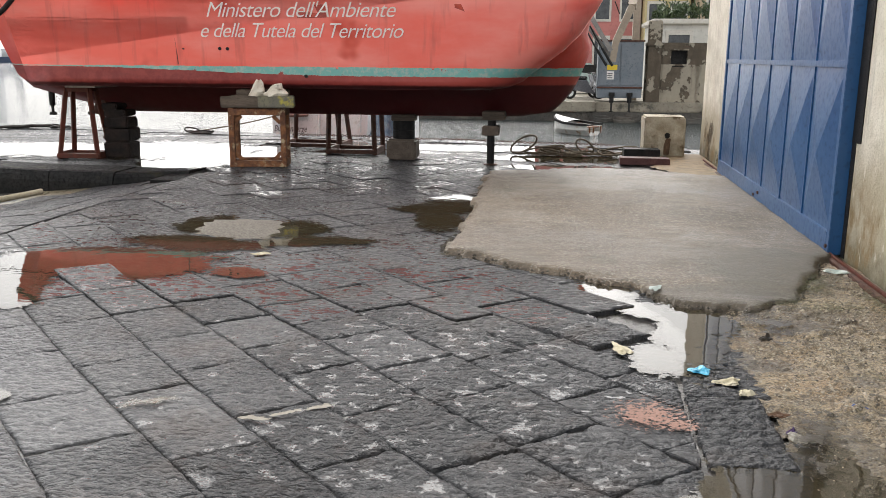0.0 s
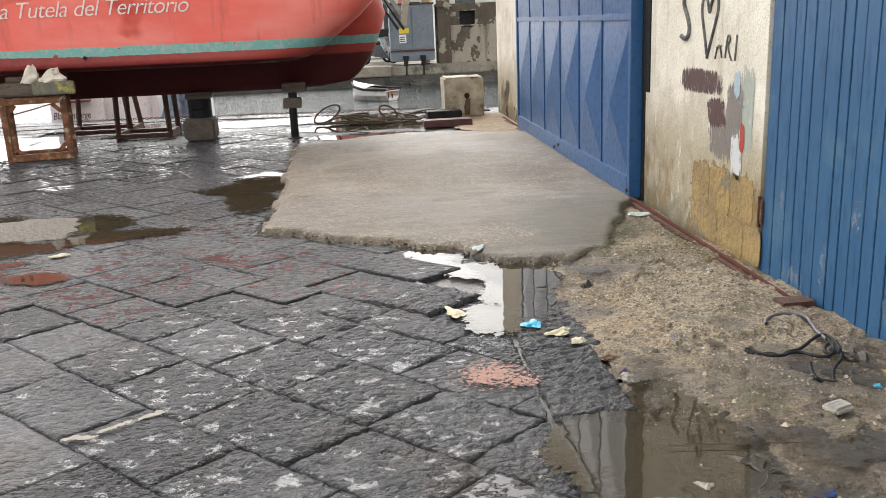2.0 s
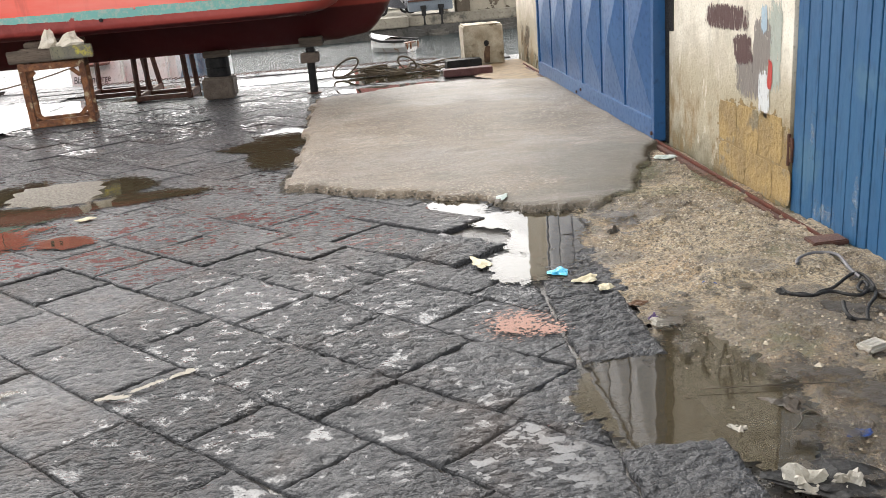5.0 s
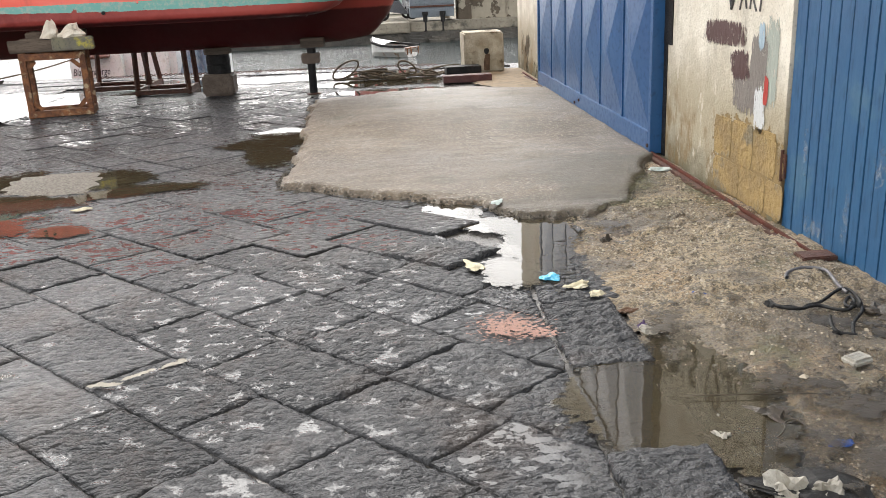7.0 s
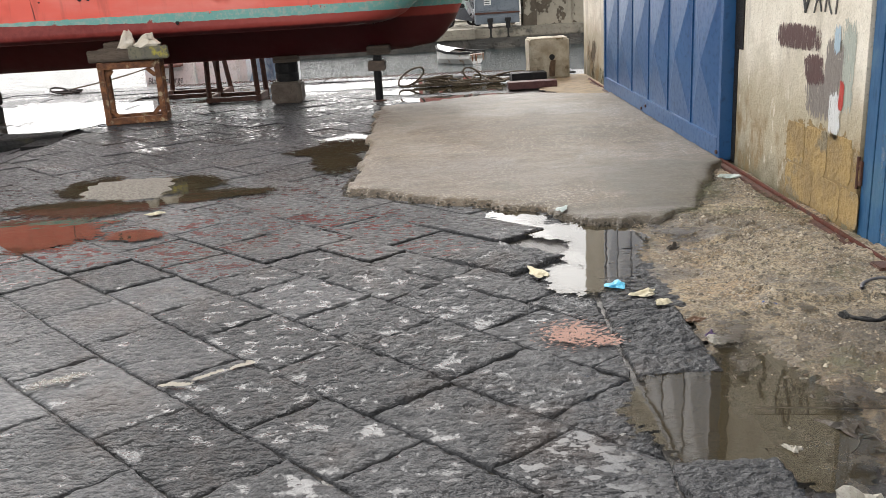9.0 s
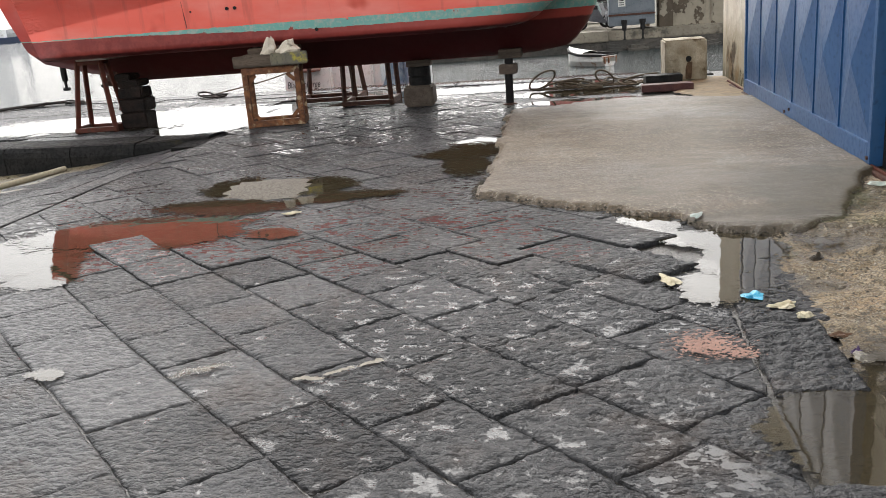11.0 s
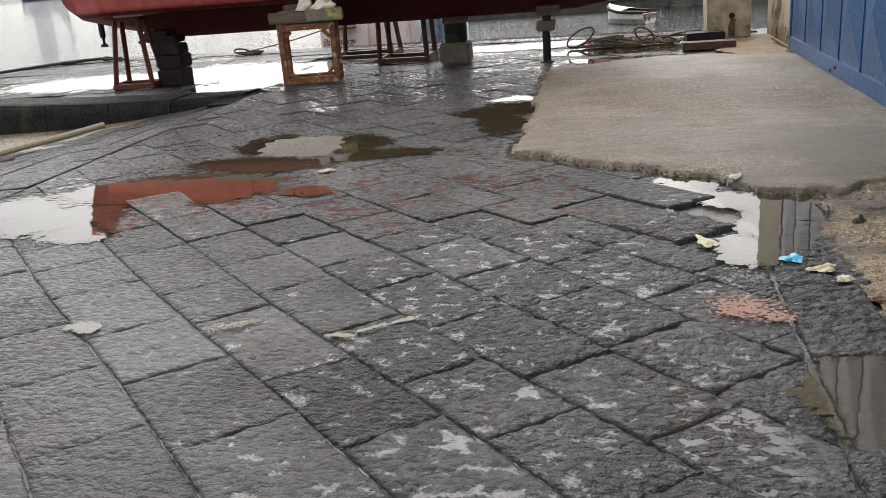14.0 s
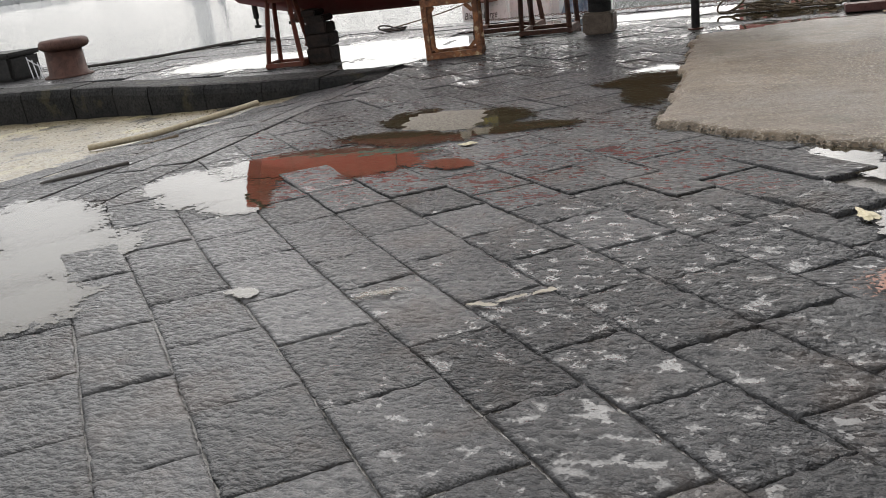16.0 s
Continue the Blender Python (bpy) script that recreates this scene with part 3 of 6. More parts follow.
# ---- boat on its stands ----
def boat():
    b = root("work_boat", "faded red work boat hauled out, turquoise stripe, maroon bottom", "boat")
    # near and far sponsons and middle hull, each a loft of sections along x
    def stem(z):
        """Forward end of a sponson at height z."""
        zs = (1.06, 1.08, 1.18, 1.35, 1.51, 1.62, 1.79, 2.13, 2.30)
        xs = (-1.05, -0.68, -0.46, -0.25, -0.03, 0.11, 0.28, 0.50, 0.59)
        return float(np.interp(z, zs, xs))
    def stern(z):
        return float(np.interp(z, (1.06, 1.15, 2.15, 3.6), (-7.40, -7.43, -7.71, -8.1)))
    def sponson(y_out, y_in):
        s = 1 if y_in > y_out else -1
        bm = bmesh.new()
        zs = [1.06, 1.075, 1.10, 1.13, 1.18, 1.24, 1.30, 1.36, 1.45, 1.6, 1.8, 2.0, 2.15, 2.30]
        n = 30
        for side in (0, 1):
            rows = []
            for z in zs:
                row = []
                for k in range(n + 1):
                    u = k / n
                    u = 1 - (1 - u) ** 1.8
                    x = stern(z) + (stem(z) - stern(z)) * u
                    nose = max(0.0, (x - (stem(z) - 1.3)) / 1.3)
                    half = abs(y_in - y_out) / 2
                    mid = (y_in + y_out) / 2
                    w = half * math.sqrt(max(0.0, 1 - nose ** 4.5))
                    tuck = 0.10 * max(0.0, (1.13 - z) / 0.07) ** 1.5
                    flare = -0.03 * (z - 1.2)
                    y = mid - s * (w - tuck + (-flare if side == 0 else 0)) if side == 0 else mid + s * w
                    row.append((x, y, z))
                rows.append(row)
            skin(bm, rows)
        bmesh.ops.remove_doubles(bm, verts=bm.verts, dist=0.002)
        bmesh.ops.holes_fill(bm, edges=bm.edges, sides=0)
        return bm
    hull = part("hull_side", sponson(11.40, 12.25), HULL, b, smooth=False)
    for f in hull.data.polygons:
        f.use_smooth = len(f.vertices) == 4
    far = part("far_hull_side", sponson(14.0, 13.2), HULL, b)
    # middle hull
    bm = bmesh.new()
    rows = []
    zs = (0.64, 0.66, 0.72, 0.82, 1.0, 1.2, 1.4, 1.63, 1.83, 2.05, 2.22)
    fx = (-0.9, -0.45, -0.08, 0.04, 0.20, 0.30, 0.38, 0.46, 0.40, 0.44, 0.5)
    ax = (-6.55, -6.75, -6.95, -7.35, -7.95, -8.1, -8.1, -8.1, -8.1, -8.1, -8.1)
    ws = (0.06, 0.11, 0.18, 0.27, 0.40, 0.54, 0.68, 0.84, 0.96, 1.06, 1.12)
    for side in (-1, 1):
        rows = []
        for z, f, a, w in zip(zs, fx, ax, ws):
            row = []
            for k in range(25):
                u = 1 - (1 - k / 24) ** 1.7
                x = a + (f - a) * u
                nose = max(0.0, (x - (f - 1.4)) / 1.4)
                row.append((x, 12.72 + side * w * math.sqrt(max(0, 1 - nose ** 2.2)), z))
            rows.append(row)
        skin(bm, rows)
    bmesh.ops.remove_doubles(bm, verts=bm.verts, dist=0.002)
    bmesh.ops.holes_fill(bm, edges=bm.edges, sides=0)
    inner = part("middle_hull", bm, INNER_HULL, b, "inner hull in deep red, its shade painted in")
    for f in inner.data.polygons:
        f.use_smooth = len(f.vertices) == 4
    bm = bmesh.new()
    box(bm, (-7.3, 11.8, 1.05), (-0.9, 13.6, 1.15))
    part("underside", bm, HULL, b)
    bm = bmesh.new()
    box(bm, (-7.6, 11.75, 2.20), (0.2, 13.65, 2.27), 0.02)
    part("deck", bm, GREY_DECK, b)
    rail = [(-7.72, 11.355, 2.30), (-5.5, 11.355, 2.30), (-3.0, 11.355, 2.30), (-1.0, 11.355, 2.30), (-0.2, 11.36, 2.30), (0.28, 11.44, 2.30), (0.48, 11.57, 2.30), (0.59, 11.83, 2.30)]
    tube("rubbing_strake", rail, 0.042, BLACK, b, "black rubber strake along the gunwale")
    tube("gunwale_cap", [(x, y + 0.05, z + 0.045) for x, y, z in rail], 0.022, plain("pale_pink_cap", (0.62, 0.42, 0.38), (0.52, 0.33, 0.30), 6, (0.4, 0.6), 0.001), b, "pale pink painted gunwale cap")
    # deck house, locker and guard rail
    bm = bmesh.new()
    skin(bm, [[(-4.55, 12.0, 2.25), (-1.75, 12.0, 2.25), (-1.75, 13.4, 2.25), (-4.55, 13.4, 2.25)], [(-4.55, 12.05, 3.0), (-1.95, 12.05, 3.0), (-1.95, 13.35, 3.0), (-4.55, 13.35, 3.0)], [(-4.5, 12.1, 3.7), (-2.3, 12.1, 3.7), (-2.3, 13.3, 3.7), (-4.5, 13.3, 3.7)]], True)
    part("deck_house", bm, plain("navy_cabin_paint", (0.012, 0.014, 0.026), (0.022, 0.024, 0.040), 3, (0.3, 0.5), 0.001), b, "dark navy deck house")
    bm = bmesh.new()
    box(bm, (-5.50, 11.95, 2.25), (-4.80, 12.6, 3.3), 0.03)
    part("deck_locker", bm, plain("white_locker_paint", (0.74, 0.72, 0.68), (0.62, 0.60, 0.55), 4, (0.4, 0.6), 0.001, stain=(0.40, 0.30, 0.22)), b, "white painted deck locker")
    hose = plain("red_hose", (0.28, 0.075, 0.055), (0.20, 0.05, 0.04), 9, (0.5, 0.7), 0.001)
    tube("hose", [(-5.05, 11.9, 2.75), (-4.98, 11.88, 2.50), (-4.85, 11.88, 2.42), (-4.74, 11.88, 2.52), (-4.72, 11.9, 2.78)], 0.03, hose, b, "dull red hose hanging in a loop")
    tube("hose", [(-5.30, 11.9, 2.60), (-5.22, 11.88, 2.46), (-5.12, 11.88, 2.44), (-5.08, 11.9, 2.62)], 0.022, hose, b)
    for x in (-7.3, -6.26, -5.22):
        bm = bmesh.new()
        rod(bm, (x, 11.47, 2.28), (x, 11.47, 2.98), 0.014, seg=8)
        lathe(bm, [(0.04, 2.28), (0.038, 2.34), (0.018, 2.36)], (x, 11.47, 0), 10)
        part("stanchion", bm, STEEL_GREY, b)
    tube("guard_wire", [(-7.3, 11.47, 2.62), (-6.8, 11.47, 2.59), (-6.26, 11.47, 2.61), (-5.7, 11.47, 2.585), (-5.22, 11.47, 2.61)], 0.006, STEEL_GREY, b)
    return b


BOAT = boat()

# boat details
def boat_details():
    ink = plain("white_lettering", (0.80, 0.76, 0.70), (0.70, 0.60, 0.55), 9, (0.4, 0.6), 0)
    def flat_text(text, size):
        cu = bpy.data.curves.new("lettering", "FONT")
        cu.body = text
        cu.size = size
        cu.shear = 0.32
        cu.space_character = 0.93
        cu.extrude = 0.0015
        cu.offset = -0.002
        ob = new("lettering", cu)
        dg = bpy.context.evaluated_depsgraph_get()
        me = bpy.data.meshes.new_from_object(ob.evaluated_get(dg))
        bpy.data.objects.remove(ob)
        xs = [v.co.x for v in me.vertices]
        return me, max(xs)
    for words, x, z, size, span in ((("Ministero", "dell'Ambiente"), -4.74, 2.00, 0.285, 2.62), (("e", "della", "Tutela", "del", "Territorio"), -4.84, 1.735, 0.275, 2.82)):
        k = span / flat_text(" ".join(words), size)[1]
        for i, word in enumerate(words):
            me, own = flat_text(word, size)
            at = flat_text(" ".join(words[:i + 1]), size)[1] - own
            me.materials.append(ink)
            ob = new("lettering", me)
            ob.parent = BOAT
            ob.matrix_basis = pose(x + k * at, 11.385 - 0.03 * (z - 1.2), z, 90) @ Matrix.Diagonal((k, 1, 1, 1))
            tagged(ob, "white painted script lettering")
    seam = plain("seam_shadow", (0.13, 0.03, 0.025), (0.20, 0.045, 0.035), 12, (0.5, 0.7), 0)
    bm = bmesh.new()
    beam(bm, (-7.6, 11.388, 2.045), (-0.55, 11.388, 1.965), 0.014, 0.02)
    part("rubbing_seam", bm, seam, BOAT)
    bm = bmesh.new()
    beam(bm, (-5.22, 11.390, 1.995), (-5.17, 11.393, 1.37), 0.014, 0.012)
    part("plate_seam", bm, seam, BOAT)
    for x, z in ((-4.56, 1.585), (-4.45, 1.585), (-3.36, 1.23), (-5.08, 1.58)):
        bm = bmesh.new()
        rod(bm, (x, 11.37, z), (x, 11.42, z), 0.022 if x > -5 else 0.010, seg=12)
        part("drain_hole", bm, BLACK, BOAT)
    for x0, x1, z0, z1 in ((-4.05, -3.9, 2.02, 2.13), (-3.46, -3.06, 1.99, 2.16), (-1.35, -1.2, 2.04, 2.17)):
        bm = bmesh.new()
        box(bm, (x0, 11.374, z0), (x1, 11.39, z1), 0.02, None, 0.012)
        part("paint_patch", bm, plain("patch_paint", (0.34, 0.05, 0.035), (0.55, 0.06, 0.025), 10, (0.4, 0.6), 0.001), BOAT)
    # outdrive legs and ram hanging below the stern
    for x, y in ((-7.75, 12.45), (-7.2, 12.6)):
        bm = bmesh.new()
        rod(bm, (x, y, 1.1), (x, y, 0.72), 0.045)
        rod(bm, (x, y, 0.74), (x, y, 0.60), 0.022)
        rod(bm, (x - 0.05, y, 0.60), (x + 0.05, y, 0.60), 0.025)
        part("steering_ram", bm, BLACK, BOAT)
    bm = bmesh.new()
    rod(bm, (-7.0, 12.5, 0.95), (-6.75, 12.5, 0.5), 0.05)
    rod(bm, (-7.05, 12.5, 0.68), (-6.7, 12.5, 0.68), 0.09)
    rod(bm, (-6.85, 12.5, 0.5), (-6.95, 12.5, 0.22), 0.035)
    part("propeller_shaft", bm, RUST_DARK, BOAT)
    tube("fender_rope", [(-7.9, 11.35, 1.95), (-7.72, 11.36, 2.05), (-7.55, 11.37, 2.22), (-7.4, 11.38, 2.35)], 0.035, BLACK, BOAT)


boat_details()


# ---- stands and blocks under the boat ----
def trestle(name, x0, x1, y0, y1, h, material, splay=0.0, label="", gusset=True, top=True, turn=0.0):
    g = root(name, label, "boat stand", ((x0 + x1) / 2, (y0 + y1) / 2, 0), "boat stands")
    g.matrix_basis = pose((x0 + x1) / 2, (y0 + y1) / 2, 0, 0, 0, turn)
    hx, hy = (x1 - x0) / 2, (y1 - y0) / 2
    t = 0.075 if gusset else 0.06
    for sx in (-1, 1):
        for sy in (-1, 1):
            bm = bmesh.new()
            beam(bm, (sx * (hx - t / 2), sy * (hy - t / 2), 0.0), (sx * (hx - t / 2 - splay), sy * (hy - t / 2 - splay), h), t, t, 0, 0.006)
            part("leg", bm, material, g)
    for z, hh in ((0.05, 0.10),) + (((h - 0.05, 0.10),) if top else ((h - 0.03, 0.06),)):
        sp = splay * z / h
        for sy in (-1, 1):
            bm = bmesh.new()
            beam(bm, (-hx + sp, sy * (hy - sp - t / 2 + 0.003 * sy), z), (hx - sp, sy * (hy - sp - t / 2 + 0.003 * sy), z), t + 0.006, hh, 90)
            part("rail", bm, material, g)
        for sx in (-1, 1):
            bm = bmesh.new()
            beam(bm, (sx * (hx - sp - t / 2), -hy + sp + t, z), (sx * (hx - sp - t / 2), hy - sp - t, z), t, hh, 0)
            part("rail", bm, material, g)
    if gusset:
        for sx in (-1, 1):
            for z, d in ((0.10, 1), (h - 0.10, -1)):
                bm = bmesh.new()
                beam(bm, (sx * (hx - t), -hy + t / 2, z + 0.10 * d), (sx * (hx - t - 0.10), -hy + t / 2, z), 0.05, 0.02, 90)
                part("gusset", bm, material, g)
    return g


trestle("boat_stand", -4.44, -3.67, 11.20, 11.66, 0.80, RUST, 0.0, "rusty orange square steel boat stand beside the hull", True, True, 11)
trestle("boat_stand", -7.24, -6.60, 11.62, 12.12, 1.03, RED_OXIDE, 0.12, "tapering red-oxide steel boat stand at the stern", False, False, 4)
trestle("boat_stand", -4.55, -3.5, 13.75, 14.5, 0.98, RUST_DARK, 0.10, "dark rusted steel boat stand on the far side", False)
trestle("boat_stand", -3.55, -2.75, 12.95, 13.65, 0.95, RUST_DARK, 0.03, "dark steel boat stand under the keel", False)


def timbers():
    wood = TIMBER
    for k, (x0, x1, y0, y1, z0, z1, r) in enumerate(((-4.52, -3.60, 11.20, 11.40, 0.80, 0.95, 1.5), (-4.46, -3.60, 11.42, 11.64, 0.80, 0.96, -1), (-4.40, -3.70, 11.48, 11.75, 0.962, 1.04, 2))):
        bm = bmesh.new()
        box(bm, (x0, y0, z0), (x1, y1, z1), 0.012, None, 0.006)
        tagged(part("timber_baulk", bm, wood), "weathered timber baulk lying across the boat stand", "timber", "packing timbers")
    bm = bmesh.new()
    box(bm, (-3.98, 11.165, 0.815), (-3.47, 11.195, 0.975), 0.012, None, 0.004)
    tagged(part("paint_stained_board", bm, plain("yellow_smeared_wood", (0.12, 0.11, 0.09), (0.17, 0.155, 0.10), 5, (0.5, 0.8), 0.003, stain=(0.42, 0.36, 0.05))), "grey board with yellow paint smears", "timber")
    cloth = plain("old_cloth", (0.62, 0.55, 0.44), (0.70, 0.64, 0.54), 9, (0.8, 0.95), 0.004)
    for cx, cy, w, h, seed in ((-4.02, 11.28, 0.13, 0.22, 3), (-3.74, 11.24, 0.20, 0.17, 8)):
        rnd = random.Random(seed)
        bm = bmesh.new()
        rings = []
        for j in range(5):
            f = j / 4
            rr = w * (1 - 0.75 * f)
            rings.append([(cx + rr * math.cos(a) * rnd.uniform(0.6, 1.25) + 0.03 * f, cy + 0.08 * math.sin(a) * rnd.uniform(0.6, 1.1), 0.955 + h * f + rnd.uniform(-0.02, 0.02)) for a in [2 * math.pi * k / 9 for k in range(9)]])
        skin(bm, rings, True)
        tagged(part("rag", bm, cloth), "crumpled pale rag lying on the timber", "rag", "rags")
    # stacked sleepers under the stern
    z = 0.0
    rnd = random.Random(5)
    for k, (w, hh) in enumerate(((0.40, 0.24), (0.40, 0.20), (0.38, 0.16), (0.34, 0.11), (0.24, 0.09))):
        bm = bmesh.new()
        dx = rnd.uniform(-0.03, 0.03)
        box(bm, (-6.62 + dx, 11.85, z), (-6.62 + dx + w, 12.20, z + hh - 0.006), 0.018, None, 0.012)
        tagged(part("sleeper", bm, plain("tarred_sleeper", (0.010, 0.008, 0.0075), (0.028, 0.018, 0.014), 7, (0.6, 0.9), 0.01, 30, spec=0.2)), "dark tarred sleeper in the stack under the stern", "timber", "sleeper stack")
        z += hh
    # concrete foot with drum
    bm = bmesh.new()
    box(bm, (-2.47, 12.40, 0), (-2.04, 12.86, 0.30), 0.03, None, 0.012)
    tagged(part("footing_block", bm, plain("brown_concrete", (0.085, 0.062, 0.046), (0.14, 0.108, 0.082), 6, (0.6, 0.9), 0.008, 30)), "brown stained concrete block under the keel", "block")
    bm = bmesh.new()
    lathe(bm, [(0.16, 0.30), (0.165, 0.32), (0.165, 0.42), (0.155, 0.43), (0.165, 0.44), (0.165, 0.55), (0.15, 0.57)], (-2.25, 12.62, 0))
    tagged(part("drum", bm, BLACK), "short black drum wedged between block and keel", "drum")
    bm = bmesh.new()
    box(bm, (-2.42, 12.5, 0.57), (-2.06, 12.75, 0.66), 0.01, None, 0.008)
    tagged(part("wedge", bm, TIMBER), "dark timber wedge under the keel", "timber")
    # prop with wooden head
    p = root("keel_prop", "black steel prop with a wooden head under the bow", "prop", (-0.91, 12.14, 0))
    bm = bmesh.new()
    rod(bm, (0, 0, 0.015), (0, 0, 0.42), 0.055)
    part("post", bm, BLACK, p)
    bm = bmesh.new()
    lathe(bm, [(0.10, 0), (0.10, 0.012), (0.05, 0.02)])
    part("foot_plate", bm, RUST_DARK, p)
    bm = bmesh.new()
    box(bm, (-0.12, -0.1, 0.42), (0.12, 0.12, 0.55), 0.012, None, 0.006)
    part("head", bm, plain("prop_wood", (0.09, 0.065, 0.05), (0.15, 0.11, 0.08), 9, (0.6, 0.85)), p)
    bm = bmesh.new()
    rod(bm, (0.01, 0.02, 0.55), (0.01, 0.02, 0.62), 0.06)
    part("screw", bm, BLACK, p)
    bm = bmesh.new()
    box(bm, (-0.14, 0.1, 0.62), (0.18, 0.75, 0.74), 0.01)
    part("cap_plank", bm, TIMBER, p)
    # planks carrying the near boat edge down from the stern stand
    bm = bmesh.new()
    box(bm, (-7.02, 11.62, 1.03), (-6.55, 12.3, 1.07), 0.006)
    tagged(part("bearer", bm, plain("pale_bearer", (0.30, 0.27, 0.23), (0.42, 0.38, 0.33), 8, (0.6, 0.85))), "pale timber bearer on the stern stand", "timber")


timbers()


def mooring_block():
    b = root("concrete_block", "weathered cast concrete mooring block with a rust-stained hole", "block", (1.655, 13.88, 0.0))
    bm = bmesh.new()
    bmesh.ops.create_cube(bm, size=0.62)
    bmesh.ops.bevel(bm, geom=bm.edges[:], offset=0.025, segments=2, affect="EDGES")
    bmesh.ops.subdivide_edges(bm, edges=bm.edges[:], cuts=3, use_grid_fill=True)
    for v in bm.verts:
        v.co += v.co.normalized() * 0.012 * fbm(v.co.x + v.co.z * 2, v.co.y + v.co.z, 5)
        v.co.z += 0.31
    part("body", bm, STONE, b)
    bm = bmesh.new()
    bmesh.ops.create_icosphere(bm, subdivisions=2, radius=0.045, matrix=Matrix.Translation((0.04, -0.308, 0.33)) @ Matrix.Diagonal((1.2, 0.35, 1.2, 1)))
    part("lifting_hole", bm, BLACK, b)
    bm = bmesh.new()
    box(bm, (0.0, -0.322, 0.05), (0.085, -0.308, 0.30), 0.006, None, 0.014)
    part("rust_streak", bm, plain("rust_streak", (0.075, 0.04, 0.02), (0.14, 0.085, 0.045), 20, (0.7, 0.9), 0.002), b)
    bm = bmesh.new()
    box(bm, (0.92, 12.45, 0), (1.62, 12.70, 0.10), 0.008, None, 0.005)
    tagged(part("painted_beam", bm, plain("dull_red_beam", (0.065, 0.018, 0.016), (0.10, 0.036, 0.03), 8, (0.5, 0.8))), "dull red painted beam lying on the quay", "timber")
    bm = bmesh.new()
    box(bm, (1.02, 13.1, 0), (1.55, 13.45, 0.16), 0.01, None, 0.006)
    tagged(part("black_crate", bm, BLACK), "low black crate beside the concrete block", "crate")


mooring_block()


# ---- ropes, chain, bollard ----
def rope_loop(cx, cy, rx, ry, z, n, seed, lift=0.0):
    """Slack coils that wander, some turns standing up."""
    rnd = random.Random(seed)
    pts = []
    ph = [rnd.uniform(0, 6.28) for _ in range(4)]
    for k in range(n):
        a = 2 * math.pi * k / 9 + ph[3]
        f = 0.75 + 0.22 * math.sin(0.41 * k + ph[0]) + 0.10 * math.sin(1.3 * k + ph[1])
        up = lift * max(0.0, math.sin(0.23 * k + ph[2])) ** 6 * (0.5 + 0.5 * math.sin(a))
        pts.append((cx + rx * f * math.cos(a) + 0.25 * rx * math.sin(0.2 * k + ph[1]), cy + ry * f * math.sin(a), z + 0.02 * math.sin(k * 0.9) + 0.02 + up))
    return pts


HEMP = plain("old_rope", (0.085, 0.062, 0.038), (0.15, 0.115, 0.075), 30, (0.8, 0.95), 0.004, 200)
TAR = plain("tarred_rope", (0.022, 0.020, 0.018), (0.05, 0.042, 0.035), 20, (0.6, 0.9), 0.004, 200)
PALE = plain("pale_rope", (0.32, 0.27, 0.18), (0.42, 0.37, 0.27), 30, (0.8, 0.95), 0.004, 200)
def rope_tangle(cx, cy, rx, ry, n, seed, lift):
    """A slack rope that wanders to and fro in loops, some standing up."""
    rnd = random.Random(seed)
    x, y, h, pts = cx, cy, rnd.uniform(0, 6.28), []
    turn = 0.5
    for k in range(n):
        if k % 9 == 0:
            turn = rnd.choice((-1, 1)) * rnd.uniform(0.15, 0.75)
        far = ((x - cx) / rx) ** 2 + ((y - cy) / ry) ** 2
        if far > 1:
            home = math.atan2(cy - y, cx - x) - h
            turn = 0.6 * math.copysign(1, math.sin(home))
        h += turn
        x, y = x + 0.085 * math.cos(h), y + 0.085 * math.sin(h)
        pts.append((x, y, 0.035 + 0.025 * (k / n) + lift * max(0.0, math.sin(0.33 * k + seed)) ** 3))
    return pts


for cx, rx, n, seed, lift in ((-0.35, 0.34, 45, 1, 0.06), (0.15, 0.55, 60, 2, 0.03), (0.55, 0.42, 45, 3, 0.06), (0.1, 0.8, 60, 6, 0.02)):
    tagged(tube("mooring_rope", rope_tangle(cx, 13.55, rx, 0.32, n, seed, lift), 0.013, HEMP), "loose heap of brown mooring rope on the quay", "rope", "mooring ropes")
for cx, cy, w, h, lean in ((-0.62, 13.35, 0.16, 0.30, 0.5), (-0.40, 13.45, 0.22, 0.14, 0.9), (0.52, 13.5, 0.12, 0.24, -0.3), (0.85, 13.6, 0.24, 0.13, 0.6), (0.20, 13.4, 0.20, 0.12, -0.7)):
    pts = [(cx + w * math.sin(a) + lean * 0.25 * (1 - math.cos(a)), cy + 0.10 * math.sin(a + 1), 0.03 + h * 0.5 * (1 - math.cos(a))) for a in [2 * math.pi * k / 14 - 0.2 for k in range(15)]]
    tail = [(cx + 0.3 + 0.22 * k, cy + 0.08 * math.sin(2 * k + cx), 0.035) for k in range(3)]
    tagged(tube("mooring_rope", pts + tail, 0.014, HEMP), "standing loop of stiff brown mooring rope", "rope", "mooring ropes")
for x, seed in ((-6.9, 11), (-10.9, 12), (-10.1, 13)):
    tagged(tube("mooring_rope", rope_loop(x, quay_y(x) - 0.45, 0.30, 0.14, 0.02, 26, seed, 0.08), 0.016, TAR), "tangled dark mooring rope by the quay edge", "rope", "mooring ropes")
tagged(tube("mooring_rope", [(-13.2, 14.2, 0.04), (-12, 14.6, 0.04), (-11.4, 15.5, 0.05), (-10.9, 16.4, 0.05), (-10.4, 16.6, 0.05)], 0.03, TAR), "dark rope laid along the quay edge", "rope", "mooring ropes")
